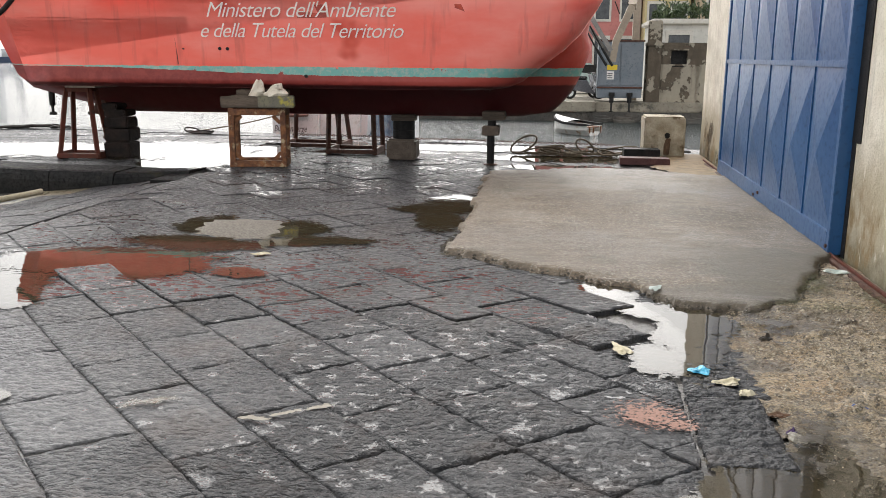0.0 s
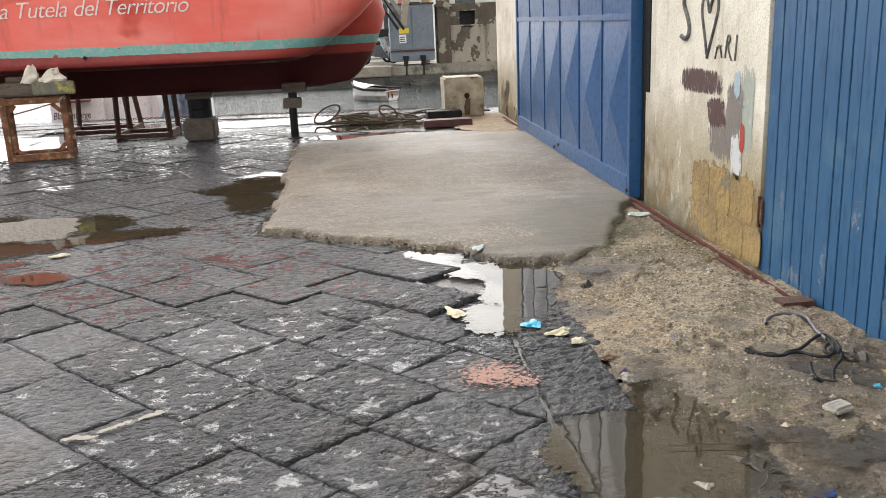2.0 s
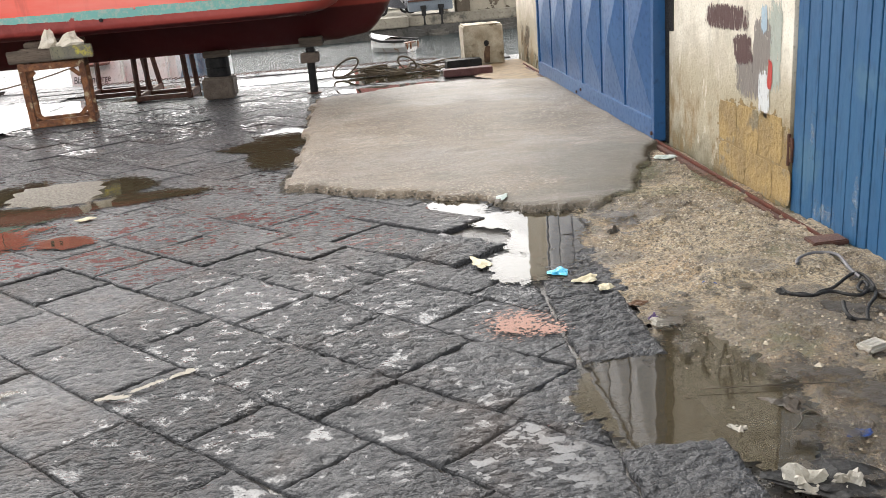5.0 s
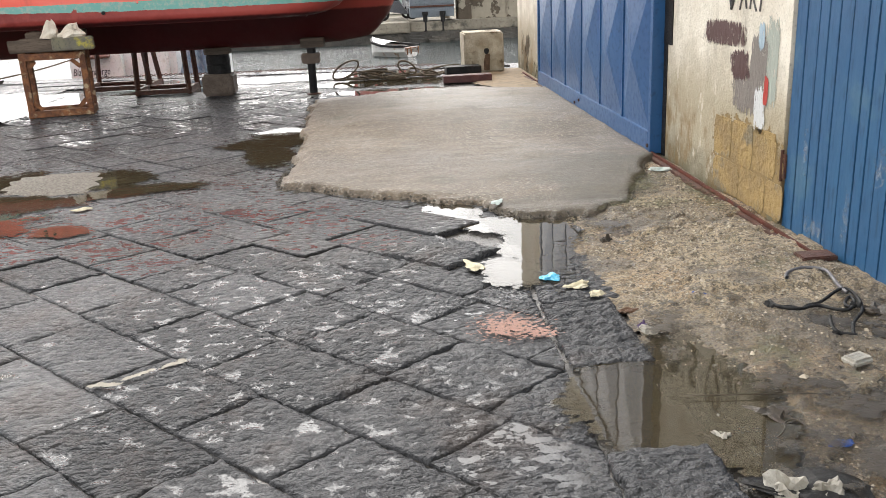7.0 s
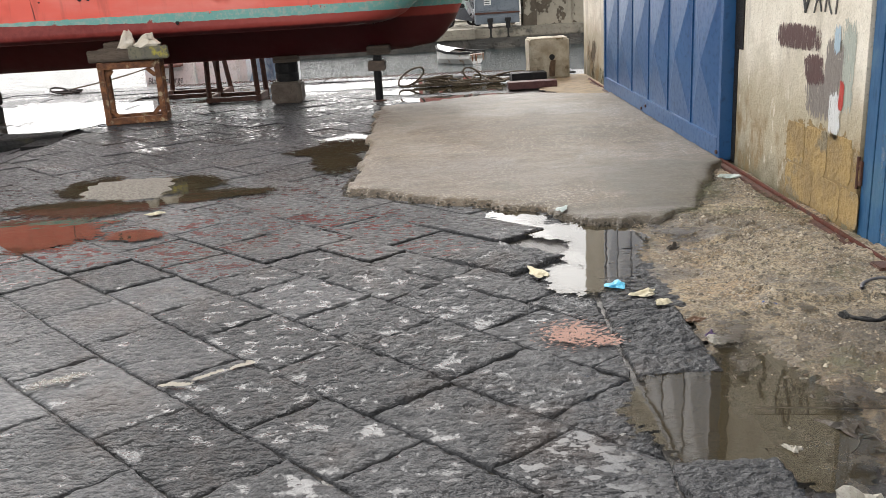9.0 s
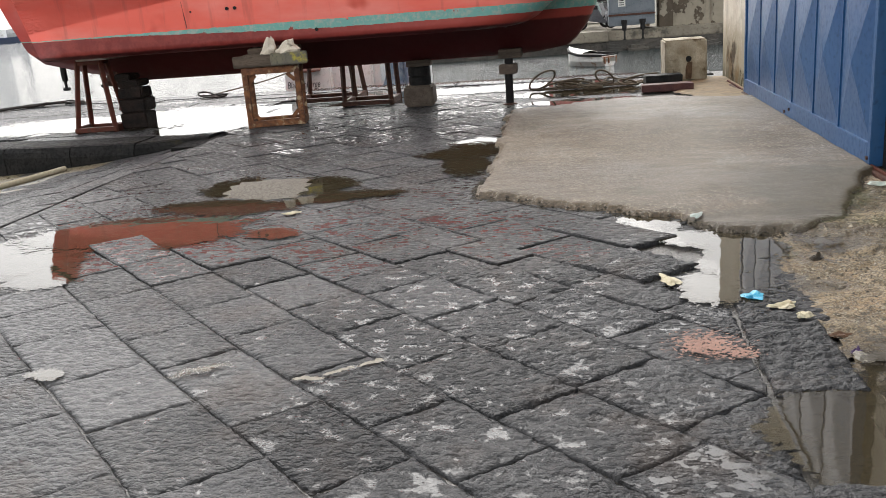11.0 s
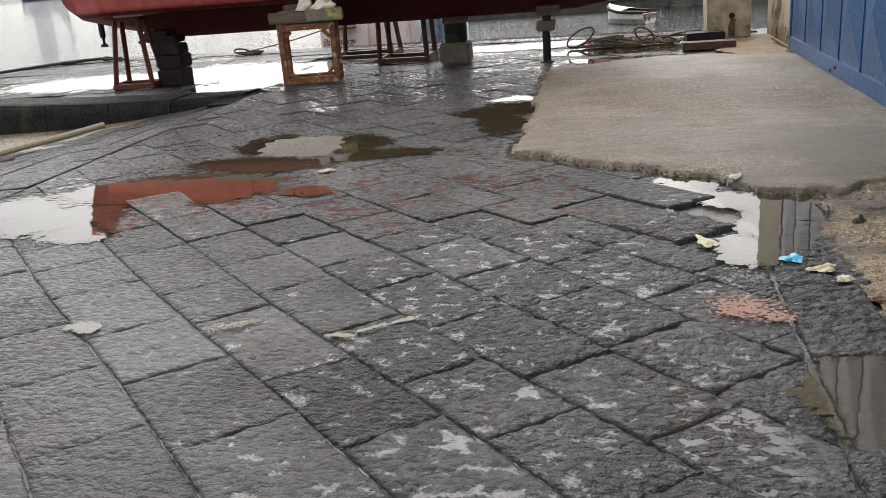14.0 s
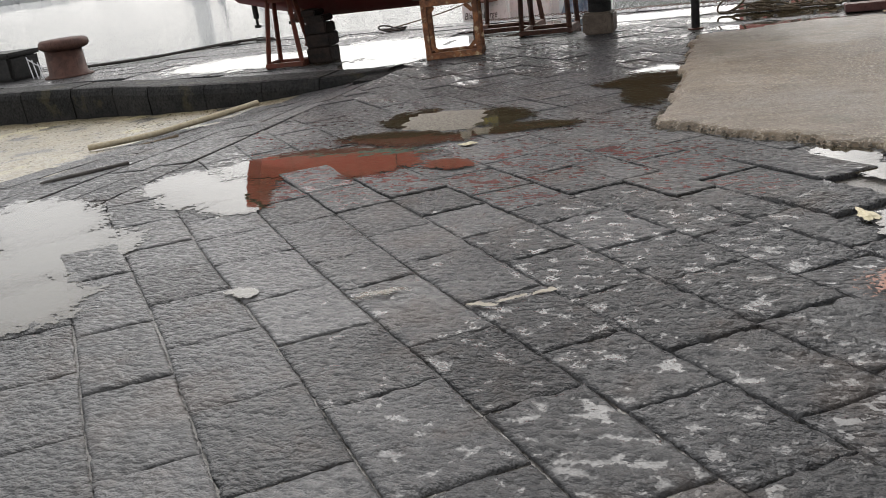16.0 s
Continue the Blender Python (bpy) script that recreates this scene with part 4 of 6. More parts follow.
tagged(tube("mooring_line", [(-6.9, 16.0, 0.06), (-6.2, 16.4, 0.16), (-5.6, 17.0, 0.33), (-5.2, 17.6, 0.42)], 0.012, HEMP), "thin mooring line rising to the moored boat", "rope")


def chain():
    c = root("mooring_chain", "rusty chain lying along the quay edge", "chain", (0, 0, 0.02))
    bm = bmesh.new()
    bmesh.ops.create_cone(bm, segments=8, radius1=0.001, radius2=0.001, depth=0.001)
    bm.clear()
    ring = []
    for k in range(10):
        a = 2 * math.pi * k / 10
        cx, cy = 0.030 * math.cos(a), 0.017 * math.sin(a)
        nx, ny = math.cos(a), math.sin(a)
        ring.append([(cx + 0.006 * nx * math.cos(b), cy + 0.006 * ny * math.cos(b), 0.006 * math.sin(b)) for b in [2 * math.pi * j / 5 for j in range(5)]])
    skin(bm, ring + [ring[0]], True, False)
    first = part("link", bm, RUST_DARK, c)
    x = -5.0
    k = 0
    while x < 1.0:
        o = first if k == 0 else new("link", first.data)
        o.parent = c
        o.matrix_basis = pose(x, quay_y(x) - 0.22, 0.02 + 0.006 * math.sin(x * 3), 90 * (k % 2), 0, -9 + 6 * math.sin(x * 4))
        x += 0.044
        k += 1
    return c


chain()


def bollard():
    b = root("bollard", "rust-brown cast iron mooring bollard with a flat cap", "bollard", (-12.6, 13.25, 0.0))
    bm = bmesh.new()
    lathe(bm, [(0.46, 0), (0.44, 0.03), (0.36, 0.06), (0.34, 0.50)], seg=28)
    part("post", bm, plain("bollard_rust", (0.048, 0.024, 0.018), (0.085, 0.041, 0.031), 6, (0.6, 0.85), 0.006, spec=0.3), b, smooth=True)
    bm = bmesh.new()
    lathe(bm, [(0.34, 0.50), (0.42, 0.53), (0.46, 0.58), (0.45, 0.66), (0.40, 0.70), (0.15, 0.715)], (0.05, 0, 0), seg=28)
    part("cap", bm, bpy.data.materials["bollard_rust"], b, smooth=True)
    c = root("tyre_crate", "black plastic crate standing at the quay end", "crate", (-14.2, 13.4, 0))
    bm = bmesh.new()
    box(bm, (-0.7, -0.4, 0), (0.45, 0.4, 0.5), 0.06)
    part("body", bm, BLACK, c)
    bm = bmesh.new()
    box(bm, (-0.74, -0.43, 0.46), (0.49, 0.43, 0.55), 0.03)
    part("lid", bm, BLACK, c)
    bm = bmesh.new()
    for k in range(3):
        rod(bm, (-13.45 + 0.12 * k, 13.2, 0), (-13.6 + 0.12 * k, 13.3, 0.42 - 0.06 * k), 0.012, seg=6)
    rod(bm, (-13.6, 13.3, 0.38), (-13.2, 13.25, 0.18), 0.012, seg=6)
    tagged(part("rod_rest", bm, plain("grey_tube", (0.35, 0.36, 0.38), (0.45, 0.46, 0.48), 8, (0.3, 0.5))), "bent grey metal tube rack at the quay end", "rack")


bollard()


# ---- moored boats ----
GELCOAT = plain("white_gelcoat", (0.86, 0.87, 0.86), (0.80, 0.81, 0.80), 2.0, (0.25, 0.4), 0.001, stain=(0.60, 0.58, 0.52))


def moored_boat():
    b = root("white_motorboat", "white motorboat moored stern-on, name lettered on its transom", "boat", (-4.93, 17.6, -0.95))
    bm = bmesh.new()
    secs = []
    for y, w, z0, z1 in ((0.0, 1.0, 0.1, 1.55), (0.6, 1.08, 0.0, 1.5), (2.5, 1.15, -0.05, 1.45), (4.5, 1.0, 0.0, 1.6), (6.0, 0.25, 0.4, 1.8)):
        secs.append([(-w, y, z1), (-w * 0.98, y, 0.75), (-w * 0.85, y, 0.3), (0, y, z0 - 0.2), (w * 0.85, y, 0.3), (w * 0.98, y, 0.75), (w, y, z1)])
    skin(bm, secs, True)
    part("hull", bm, GELCOAT, b)
    bm = bmesh.new()
    box(bm, (0.2, -0.12, 0.5), (0.85, 0.02, 1.5), 0.04)
    part("transom_door", bm, GELCOAT, b)
    bm = bmesh.new()
    lathe(bm, [(0.24, 1.22), (0.26, 1.26), (0.24, 1.30)], (-0.45, -0.3, 0))
    part("fender_seat", bm, plain("brown_trim", (0.20, 0.10, 0.08), (0.26, 0.15, 0.12)), b)
    cu = bpy.data.curves.new("boat_name", "FONT")
    cu.body = "Blankenberge"
    cu.size = 0.19
    cu.shear = 0.3
    cu.extrude = 0.001
    ob = new("boat_name", cu)
    dg = bpy.context.evaluated_depsgraph_get()
    me = bpy.data.meshes.new_from_object(ob.evaluated_get(dg))
    bpy.data.objects.remove(ob)
    me.materials.append(BLACK)
    ob = new("boat_name", me)
    ob.parent = b
    ob.matrix_basis = pose(-0.96, -0.235, 0.90, 90) @ Matrix.Diagonal((0.68, 1, 1, 1))
    bm = bmesh.new()
    box(bm, (-1.0, -0.23, 0.70), (-0.02, -0.02, 1.3), 0.03)
    part("swim_panel", bm, GELCOAT, b)
    tarp = root("blue_tarpaulin", "blue-grey wrinkled tarpaulin over the next boat", "tarpaulin", (-3.45, 17.45, -0.25))
    bm = bmesh.new()
    rows = []
    for j in range(9):
        f = j / 8
        rows.append([(-0.50 + 0.28 * f + u * (0.60 - 0.25 * f), 0.10 * math.sin(9 * u + 4 * f) + 0.06 * math.sin(23 * u + 9 * f) + 0.35 * f, f * 0.95) for u in [k / 14 for k in range(15)]])
    skin(bm, rows)
    part("sheet", bm, plain("blue_tarp", (0.12, 0.19, 0.28), (0.30, 0.37, 0.42), 6, (0.4, 0.6), 0.02, 9), tarp, smooth=True)
    bm = bmesh.new()
    box(bm, (-0.4, 0.5, -0.8), (0.05, 3.5, 0.5), 0.1)
    part("covered_hull", bm, GELCOAT, tarp)


moored_boat()


def rowing_boat():
    b = root("rowing_boat", "small white rowing boat with rust-stained dark rim, afloat", "boat", (0.45, 30.2, -1.0))
    b.matrix_basis = pose(1.12, 28.7, -0.95, 0, 0, 48) @ Matrix.Diagonal((0.62, 0.54, 0.60, 1))
    bm = bmesh.new()
    outer, inner = [], []
    for y, w, zt in ((0.0, 0.62, 0.50), (0.7, 0.74, 0.50), (1.7, 0.78, 0.54), (2.6, 0.55, 0.66), (3.2, 0.06, 0.80)):
        outer.append([(-w, y, zt), (-w * 0.92, y, 0.2), (-w * 0.5, y, -0.1), (w * 0.5, y, -0.1), (w * 0.92, y, 0.2), (w, y, zt), (w - 0.05, y, zt), (w * 0.8, y + 0.03, 0.12), (-w * 0.8, y + 0.03, 0.12), (-w + 0.05, y, zt)])
    skin(bm, outer, True)
    part("hull", bm, plain("boat_white", (0.70, 0.69, 0.66), (0.60, 0.58, 0.54), 3, (0.4, 0.6), 0.002, stain=(0.36, 0.22, 0.12)), b)
    bm = bmesh.new()
    for s in (-1, 1):
        for (y0, w0, z0), (y1, w1, z1) in (((0, 0.62, 0.5), (0.7, 0.74, 0.5)), ((0.7, 0.74, 0.5), (1.7, 0.78, 0.54)), ((1.7, 0.78, 0.54), (2.6, 0.55, 0.66)), ((2.6, 0.55, 0.66), (3.2, 0.06, 0.8))):
            beam(bm, (s * w0, y0, z0 + 0.01), (s * w1, y1, z1 + 0.01), 0.15, 0.12)
    beam(bm, (-0.62, 0, 0.50), (0.62, 0, 0.50), 0.06, 0.07)
    part("gunwale", bm, BLACK, b)
    bm = bmesh.new()
    box(bm, (-0.52, 0.10, 0.33), (0.52, 2.2, 0.40), 0.01)
    part("thwart", bm, plain("thwart_brown", (0.20, 0.10, 0.07), (0.28, 0.16, 0.11)), b)
    bm = bmesh.new()
    skin(bm, [[(-w, y, z), (-w * 0.6, y, z + 0.10), (0, y, z + 0.14), (w * 0.6, y, z + 0.10), (w, y, z)] for y, w, z in ((1.55, 0.75, 0.56), (2.1, 0.68, 0.62), (2.6, 0.53, 0.69), (3.15, 0.08, 0.82))])
    part("foredeck", bm, GELCOAT, b)
    for x in (-0.12, -0.42, 0.48):
        bm = bmesh.new()
        box(bm, (x, -0.06, 0.05), (x + 0.06, 0.01, 0.42), 0.006)
        part("rust_fitting", bm, RUST, b)


rowing_boat()

# ---- far side of the basin ----
def far_quay():
    stone = plain("far_quay_stone", (0.20, 0.175, 0.135), (0.29, 0.26, 0.20), 1.2, (0.7, 0.9), 0.03, 5, stain=(0.07, 0.065, 0.05))
    dark = plain("far_quay_foot", (0.045, 0.042, 0.036), (0.09, 0.08, 0.065), 1.5, (0.5, 0.8), 0.05, 6)
    bm = bmesh.new()
    box(bm, (-9, 35.0, -0.62), (1.35, 60, -0.22), 0.03)
    box(bm, (1.35, 35.3, -0.62), (30, 60, -0.24), 0.03)
    tagged(part("far_quay", bm, stone), "pale stone quay across the basin", "quay", kind="structure")
    bm = bmesh.new()
    box(bm, (-9, 35.15, -1.6), (30, 59, -0.62), 0.02)
    for k in range(9):
        box(bm, (1.2 + 0.9 * k, 34.7 - 0.2 * (k % 2), -1.5), (1.95 + 0.9 * k, 35.3, -0.75 - 0.1 * (k % 3)), 0.12, None, 0.08)
    tagged(part("quay_foot", bm, dark), "dark weedy footing of the far quay", "quay", kind="structure")
    c = root("steel_cabinet", "large grey steel site cabinet on the far quay", "cabinet", (2.28, 35.5, -0.2))
    grey_paint = plain("grey_paint", (0.13, 0.155, 0.18), (0.17, 0.19, 0.21), 1.5, (0.45, 0.6), 0.002)
    bm = bmesh.new()
    box(bm, (-0.88, 0, 0.12), (0.88, 1.2, 2.32), 0.02)
    part("body", bm, grey_paint, c)
    bm = bmesh.new()
    box(bm, (-0.92, -0.04, 2.32), (0.92, 1.25, 2.38), 0.01)
    part("roof", bm, RUST_DARK, c)
    for x0, x1 in ((-0.84, -0.02), (0.02, 0.84)):
        bm = bmesh.new()
        box(bm, (x0, -0.03, 0.62), (x1, 0.0, 2.26), 0.008)
        part("door", bm, grey_paint, c)
    bm = bmesh.new()
    box(bm, (-0.9, -0.04, 0.50), (0.9, 0.0, 0.57), 0.008)
    part("sill_bar", bm, RUST_DARK, c)
    for x in (-0.3, 0.4):
        bm = bmesh.new()
        rod(bm, (x, -0.12, 0.28), (x, -0.12, -0.7), 0.09)
        rod(bm, (x, -0.13, 0.20), (x, -0.13, 0.34), 0.12)
        part("drain_pipe", bm, BLACK, c)
    for z, col, h in ((1.22, (0.70, 0.50, 0.03), 0.2), (0.85, (0.72, 0.72, 0.68), 0.32)):
        bm = bmesh.new()
        box(bm, (-0.52, -0.045, z), (-0.24 if h > 0.3 else -0.12, -0.03, z + h))
        part("warning_label", bm, plain("label_%d" % int(z * 10), col, tuple(v * 0.9 for v in col), 5, (0.4, 0.6), 0), c)
    bm = bmesh.new()
    for k in range(3):
        box(bm, (-0.50, -0.05, 0.90 + 0.08 * k), (-0.30, -0.046, 0.93 + 0.08 * k))
    part("label_bar", bm, BLACK, c)
    r = root("ruined_wall", "blotched old wall with pier and small dark window", "wall", (4.9, 36.0, -0.4))
    old, soot = make_peeling("peeling_render", 0.0), make_peeling("sooty_render", 0.10)
    bm = bmesh.new()
    for a, b in (((-1.6, 0, 0), (-0.55, 0.4, 1.65)), ((-0.05, 0, 0), (2.4, 0.4, 1.65)), ((-0.55, 0, 0), (-0.05, 0.4, 1.55))):
        box(bm, a, b)
    part("lower_wall", bm, old, r)
    bm = bmesh.new()
    for a, b in (((-1.6, 0.004, 1.65), (-0.62, 0.4, 2.5)), ((0.02, 0.004, 1.65), (2.4, 0.4, 2.5)), ((-0.62, 0.004, 2.22), (0.02, 0.4, 2.5))):
        box(bm, a, b)
    part("upper_wall", bm, soot, r)
    bm = bmesh.new()
    box(bm, (-0.7, 0.3, 1.5), (0.1, 0.39, 2.3))
    part("window_dark", bm, BLACK, r)
    bm = bmesh.new()
    for a, b in (((-0.68, -0.04, 1.60), (0.06, 0.0, 1.66)), ((-0.68, -0.03, 2.2), (0.06, 0.0, 2.26))):
        box(bm, a, b, 0.01)
    part("window_sill", bm, old, r)
    bm = bmesh.new()
    box(bm, (-1.55, -0.25, 0.0), (-1.02, 0.28, 3.35), 0.03, None, 0.02)
    part("pier", bm, soot, r)
    bm = bmesh.new()
    box(bm, (-1.62, -0.32, 2.35), (-0.95, 0.35, 2.5), 0.03)
    part("pier_band", bm, soot, r)


far_quay()


def house(name, x, y, w, h, d, colour, label, floors, cols, roof=(0.3, 0.25, 0.2)):
    g = root(name, label, "building", (x, y, -0.25))
    paint = plain(name + "_paint", colour, tuple(v * 0.8 for v in colour), 0.5, (0.8, 0.95), 0.01, 4)
    shade = bpy.data.materials.get("window_shade") or plain("window_shade", (0.03, 0.035, 0.04), (0.06, 0.065, 0.07), 2, (0.1, 0.3), 0)
    trimm = bpy.data.materials.get("pale_trim") or plain("pale_trim", (0.55, 0.53, 0.48), (0.48, 0.45, 0.40), 2, (0.7, 0.9), 0.003)
    bm = bmesh.new()
    box(bm, (0, 0, 0), (w, d, h))
    part("wall", bm, paint, g)
    bm = bmesh.new()
    box(bm, (-0.2, -0.3, h), (w + 0.2, d, h + 0.25), 0.05)
    part("cornice", bm, trimm, g)
    fh = h / floors
    for f in range(floors):
        for c in range(cols):
            x0 = (c + 0.5) * w / cols
            bm = bmesh.new()
            box(bm, (x0 - 0.5, -0.03, f * fh + fh * 0.25), (x0 + 0.5, 0.02, f * fh + fh * 0.85))
            win = part("window", bm, shade, g)
            bm = bmesh.new()
            for a, b in (((x0 - 0.65, -0.08, f * fh + fh * 0.2), (x0 + 0.65, -0.03, f * fh + fh * 0.25)), ((x0 - 0.65, -0.08, f * fh + fh * 0.85), (x0 + 0.65, -0.03, f * fh + fh * 0.92)), ((x0 - 0.65, -0.06, f * fh + fh * 0.25), (x0 - 0.5, -0.03, f * fh + fh * 0.85)), ((x0 + 0.5, -0.06, f * fh + fh * 0.25), (x0 + 0.65, -0.03, f * fh + fh * 0.85))):
                box(bm, a, b)
            part("frame", bm, trimm, win)
    return g


house("pink_house", -2.0, 68, 7.6, 11, 10, (0.52, 0.20, 0.18), "pink plastered house with pale window frames", 3, 4)
house("yellow_house", 5.7, 66, 3.2, 9, 10, (0.55, 0.46, 0.24), "pale yellow plastered house behind the quay", 3, 2)
house("white_house", 4.4, 44, 9, 3.35, 6, (0.56, 0.55, 0.51), "low white building with a moulded cornice", 1, 4)
house("ochre_house", 9.2, 64, 9, 10, 10, (0.40, 0.32, 0.22), "ochre harbour building with shuttered windows", 3, 4)


def leaf_clump(name, cx, cy, cz, rx, ry, rz, n, seed, label):
    rnd = random.Random(seed)
    bm = bmesh.new()
    for k in range(n):
        a, b = rnd.uniform(0, 2 * math.pi), rnd.gauss(0, 0.5)
        c = Vector((cx + rx * math.cos(a) * rnd.random() ** 0.5, cy + ry * math.sin(a) * rnd.random(), cz + rz * b))
        m = Matrix.Translation(c) @ Euler((rnd.uniform(0, 6), rnd.uniform(0, 6), rnd.uniform(0, 6))).to_matrix().to_4x4()
        s = rnd.uniform(0.08, 0.2)
        vs = [bm.verts.new(m @ Vector(p)) for p in ((-s, 0, 0), (0, -s * 0.4, 0.02), (s, 0, 0), (0, s * 0.4, 0.02))]
        bm.faces.new(vs)
    mat = bpy.data.materials.get("foliage") or plain("foliage", (0.035, 0.06, 0.022), (0.06, 0.085, 0.03), 3, (0.5, 0.8), 0)
    return tagged(part(name, bm, mat), label, "plant", kind="stuff")


leaf_clump("roof_garden", 8.5, 46, 3.85, 4.0, 1.5, 0.42, 1500, 4, "dark green plants along the roof terrace")
leaf_clump("roof_garden", 5.0, 45, 3.6, 0.7, 0.6, 0.25, 240, 9, "dark green plants along the roof terrace")
leaf_clump("shrub", -0.2, 52, 1.6, 1.0, 0.8, 0.7, 500, 6, "dark shrub behind the parked scooters")


def crane():
    c = root("loader_crane", "folded beige loader crane arm with hydraulic rams", "crane", (1.75, 33.9, 0.8))
    beige = plain("beige_crane_paint", (0.33, 0.27, 0.20), (0.25, 0.20, 0.15), 3, (0.5, 0.7), 0.002)
    bm = bmesh.new()
    beam(bm, (0.12, 0, 0.55), (0.22, 0, 1.35), 0.30, 0.24)
    beam(bm, (0.22, 0, 1.30), (0.75, 0, 2.6), 0.34, 0.26)
    part("main_arm", bm, beige, c)
    bm = bmesh.new()
    beam(bm, (0.05, -0.1, 0.95), (-0.85, -0.1, 2.35), 0.16, 0.16)
    beam(bm, (0.0, 0.1, 0.75), (-1.05, 0.1, 2.15), 0.10, 0.16)
    part("jib", bm, plain("grey_jib", (0.16, 0.15, 0.14), (0.24, 0.22, 0.20), 4, (0.4, 0.6)), c)
    for dx in (-0.10, 0.12):
        bm = bmesh.new()
        rod(bm, (0.0 + dx, -0.2, 0.40), (-0.42 + dx, -0.2, 1.05), 0.05)
        rod(bm, (-0.40 + dx, -0.2, 1.0), (-0.9 + dx, -0.2, 1.85), 0.03)
        part("hydraulic_ram", bm, BLACK, c)
    bm = bmesh.new()
    beam(bm, (0.75, 0, 2.55), (1.2, 3.3, 4.6), 0.3, 0.24)
    beam(bm, (1.2, 3.3, 4.7), (1.2, 3.3, -1.02), 0.3, 0.3)
    part("column", bm, beige, c)
    for x, y in ((0.75, 0.0), (0.3, -0.1)):
        bm = bmesh.new()
        rod(bm, (x, y, 2.3), (x - 0.2, y - 0.1, 2.75), 0.02)
        part("hose", bm, BLACK, c)


crane()


def scooter(x, y, turn, body_col):
    s = root("scooter", "dark motor scooter parked on the far quay", "scooter", (x, y, -0.22), "parked scooters")
    s.matrix_basis = pose(x, y, -0.22, 0, 0, turn)
    paint = plain("scooter_paint", body_col, tuple(v * 1.2 for v in body_col), 3, (0.2, 0.35), 0)
    for wx in (-0.62, 0.62):
        bm = bmesh.new()
        ring = [[(wx + (0.20 + 0.055 * math.cos(b)) * math.cos(a), 0.055 * math.sin(b), 0.255 + (0.20 + 0.055 * math.cos(b)) * math.sin(a)) for b in [2 * math.pi * j / 8 for j in range(8)]] for a in [2 * math.pi * k / 18 for k in range(19)]]
        skin(bm, ring, True, False)
        wheel = part("tyre", bm, BLACK, s)
        bm = bmesh.new()
        rod(bm, (wx, -0.03, 0.255), (wx, 0.03, 0.255), 0.15)
        part("rim", bm, GELCOAT, wheel)
    bm = bmesh.new()
    skin(bm, [[(-0.85, -0.04, 0.72), (-0.85, 0.04, 0.72), (-0.8, 0.05, 0.6), (-0.8, -0.05, 0.6)], [(-0.45, -0.17, 0.80), (-0.45, 0.17, 0.80), (-0.5, 0.17, 0.38), (-0.5, -0.17, 0.38)], [(0.05, -0.16, 0.75), (0.05, 0.16, 0.75), (0.05, 0.18, 0.28), (0.05, -0.18, 0.28)], [(0.35, -0.18, 0.32), (0.35, 0.18, 0.32), (0.35, 0.18, 0.22), (0.35, -0.18, 0.22)]], True)
    part("body", bm, paint, s)
    bm = bmesh.new()
    skin(bm, [[(0.36, -0.2, 0.25), (0.36, 0.2, 0.25), (0.44, 0.2, 0.25), (0.44, -0.2, 0.25)], [(0.48, -0.2, 0.7), (0.48, 0.2, 0.7), (0.6, 0.14, 0.7), (0.6, -0.14, 0.7)], [(0.36, -0.14, 1.0), (0.36, 0.14, 1.0), (0.5, 0.1, 1.0), (0.5, -0.1, 1.0)]], True)
    part("leg_shield", bm, paint, s)
    bm = bmesh.new()
    box(bm, (-0.6, -0.15, 0.79), (0.08, 0.15, 0.90), 0.04)
    part("seat", bm, BLACK, s)
    bm = bmesh.new()
    rod(bm, (0.4, -0.32, 1.05), (0.4, 0.32, 1.05), 0.022)
    part("handlebar", bm, BLACK, s)
    return s


scooter(0.95, 37.2, 12, (0.10, 0.10, 0.11))
scooter(0.75, 38.3, 8, (0.30, 0.30, 0.31))
scooter(1.0, 39.6, 15, (0.12, 0.13, 0.14))


def car():
    c = root("parked_car", "pale grey-green car parked behind the scooters", "car", (0.4, 43.5, -0.22))
    bm = bmesh.new()
    prof = ((-1.9, 0.35), (-1.95, 0.75), (-1.5, 0.92), (-1.0, 1.0), (-0.5, 1.45), (0.9, 1.45), (1.5, 0.98), (1.95, 0.85), (2.0, 0.4), (1.9, 0.28))
    skin(bm, [[(x, s * 0.8, z) for x, z in prof] for s in (-1, 1)], True)
    part("body", bm, plain("car_paint", (0.34, 0.42, 0.40), (0.38, 0.46, 0.44), 2, (0.2, 0.3), 0), c)
    bm = bmesh.new()
    box(bm, (-0.75, -0.815, 1.0), (1.2, -0.80, 1.38), 0.01)
    part("side_window", bm, BLACK, c)
    for x in (-1.25, 1.25):
        bm = bmesh.new()
        rod(bm, (x, -0.85, 0.31), (x, 0.85, 0.31), 0.31, seg=18)
        part("wheel", bm, BLACK, c)


car()

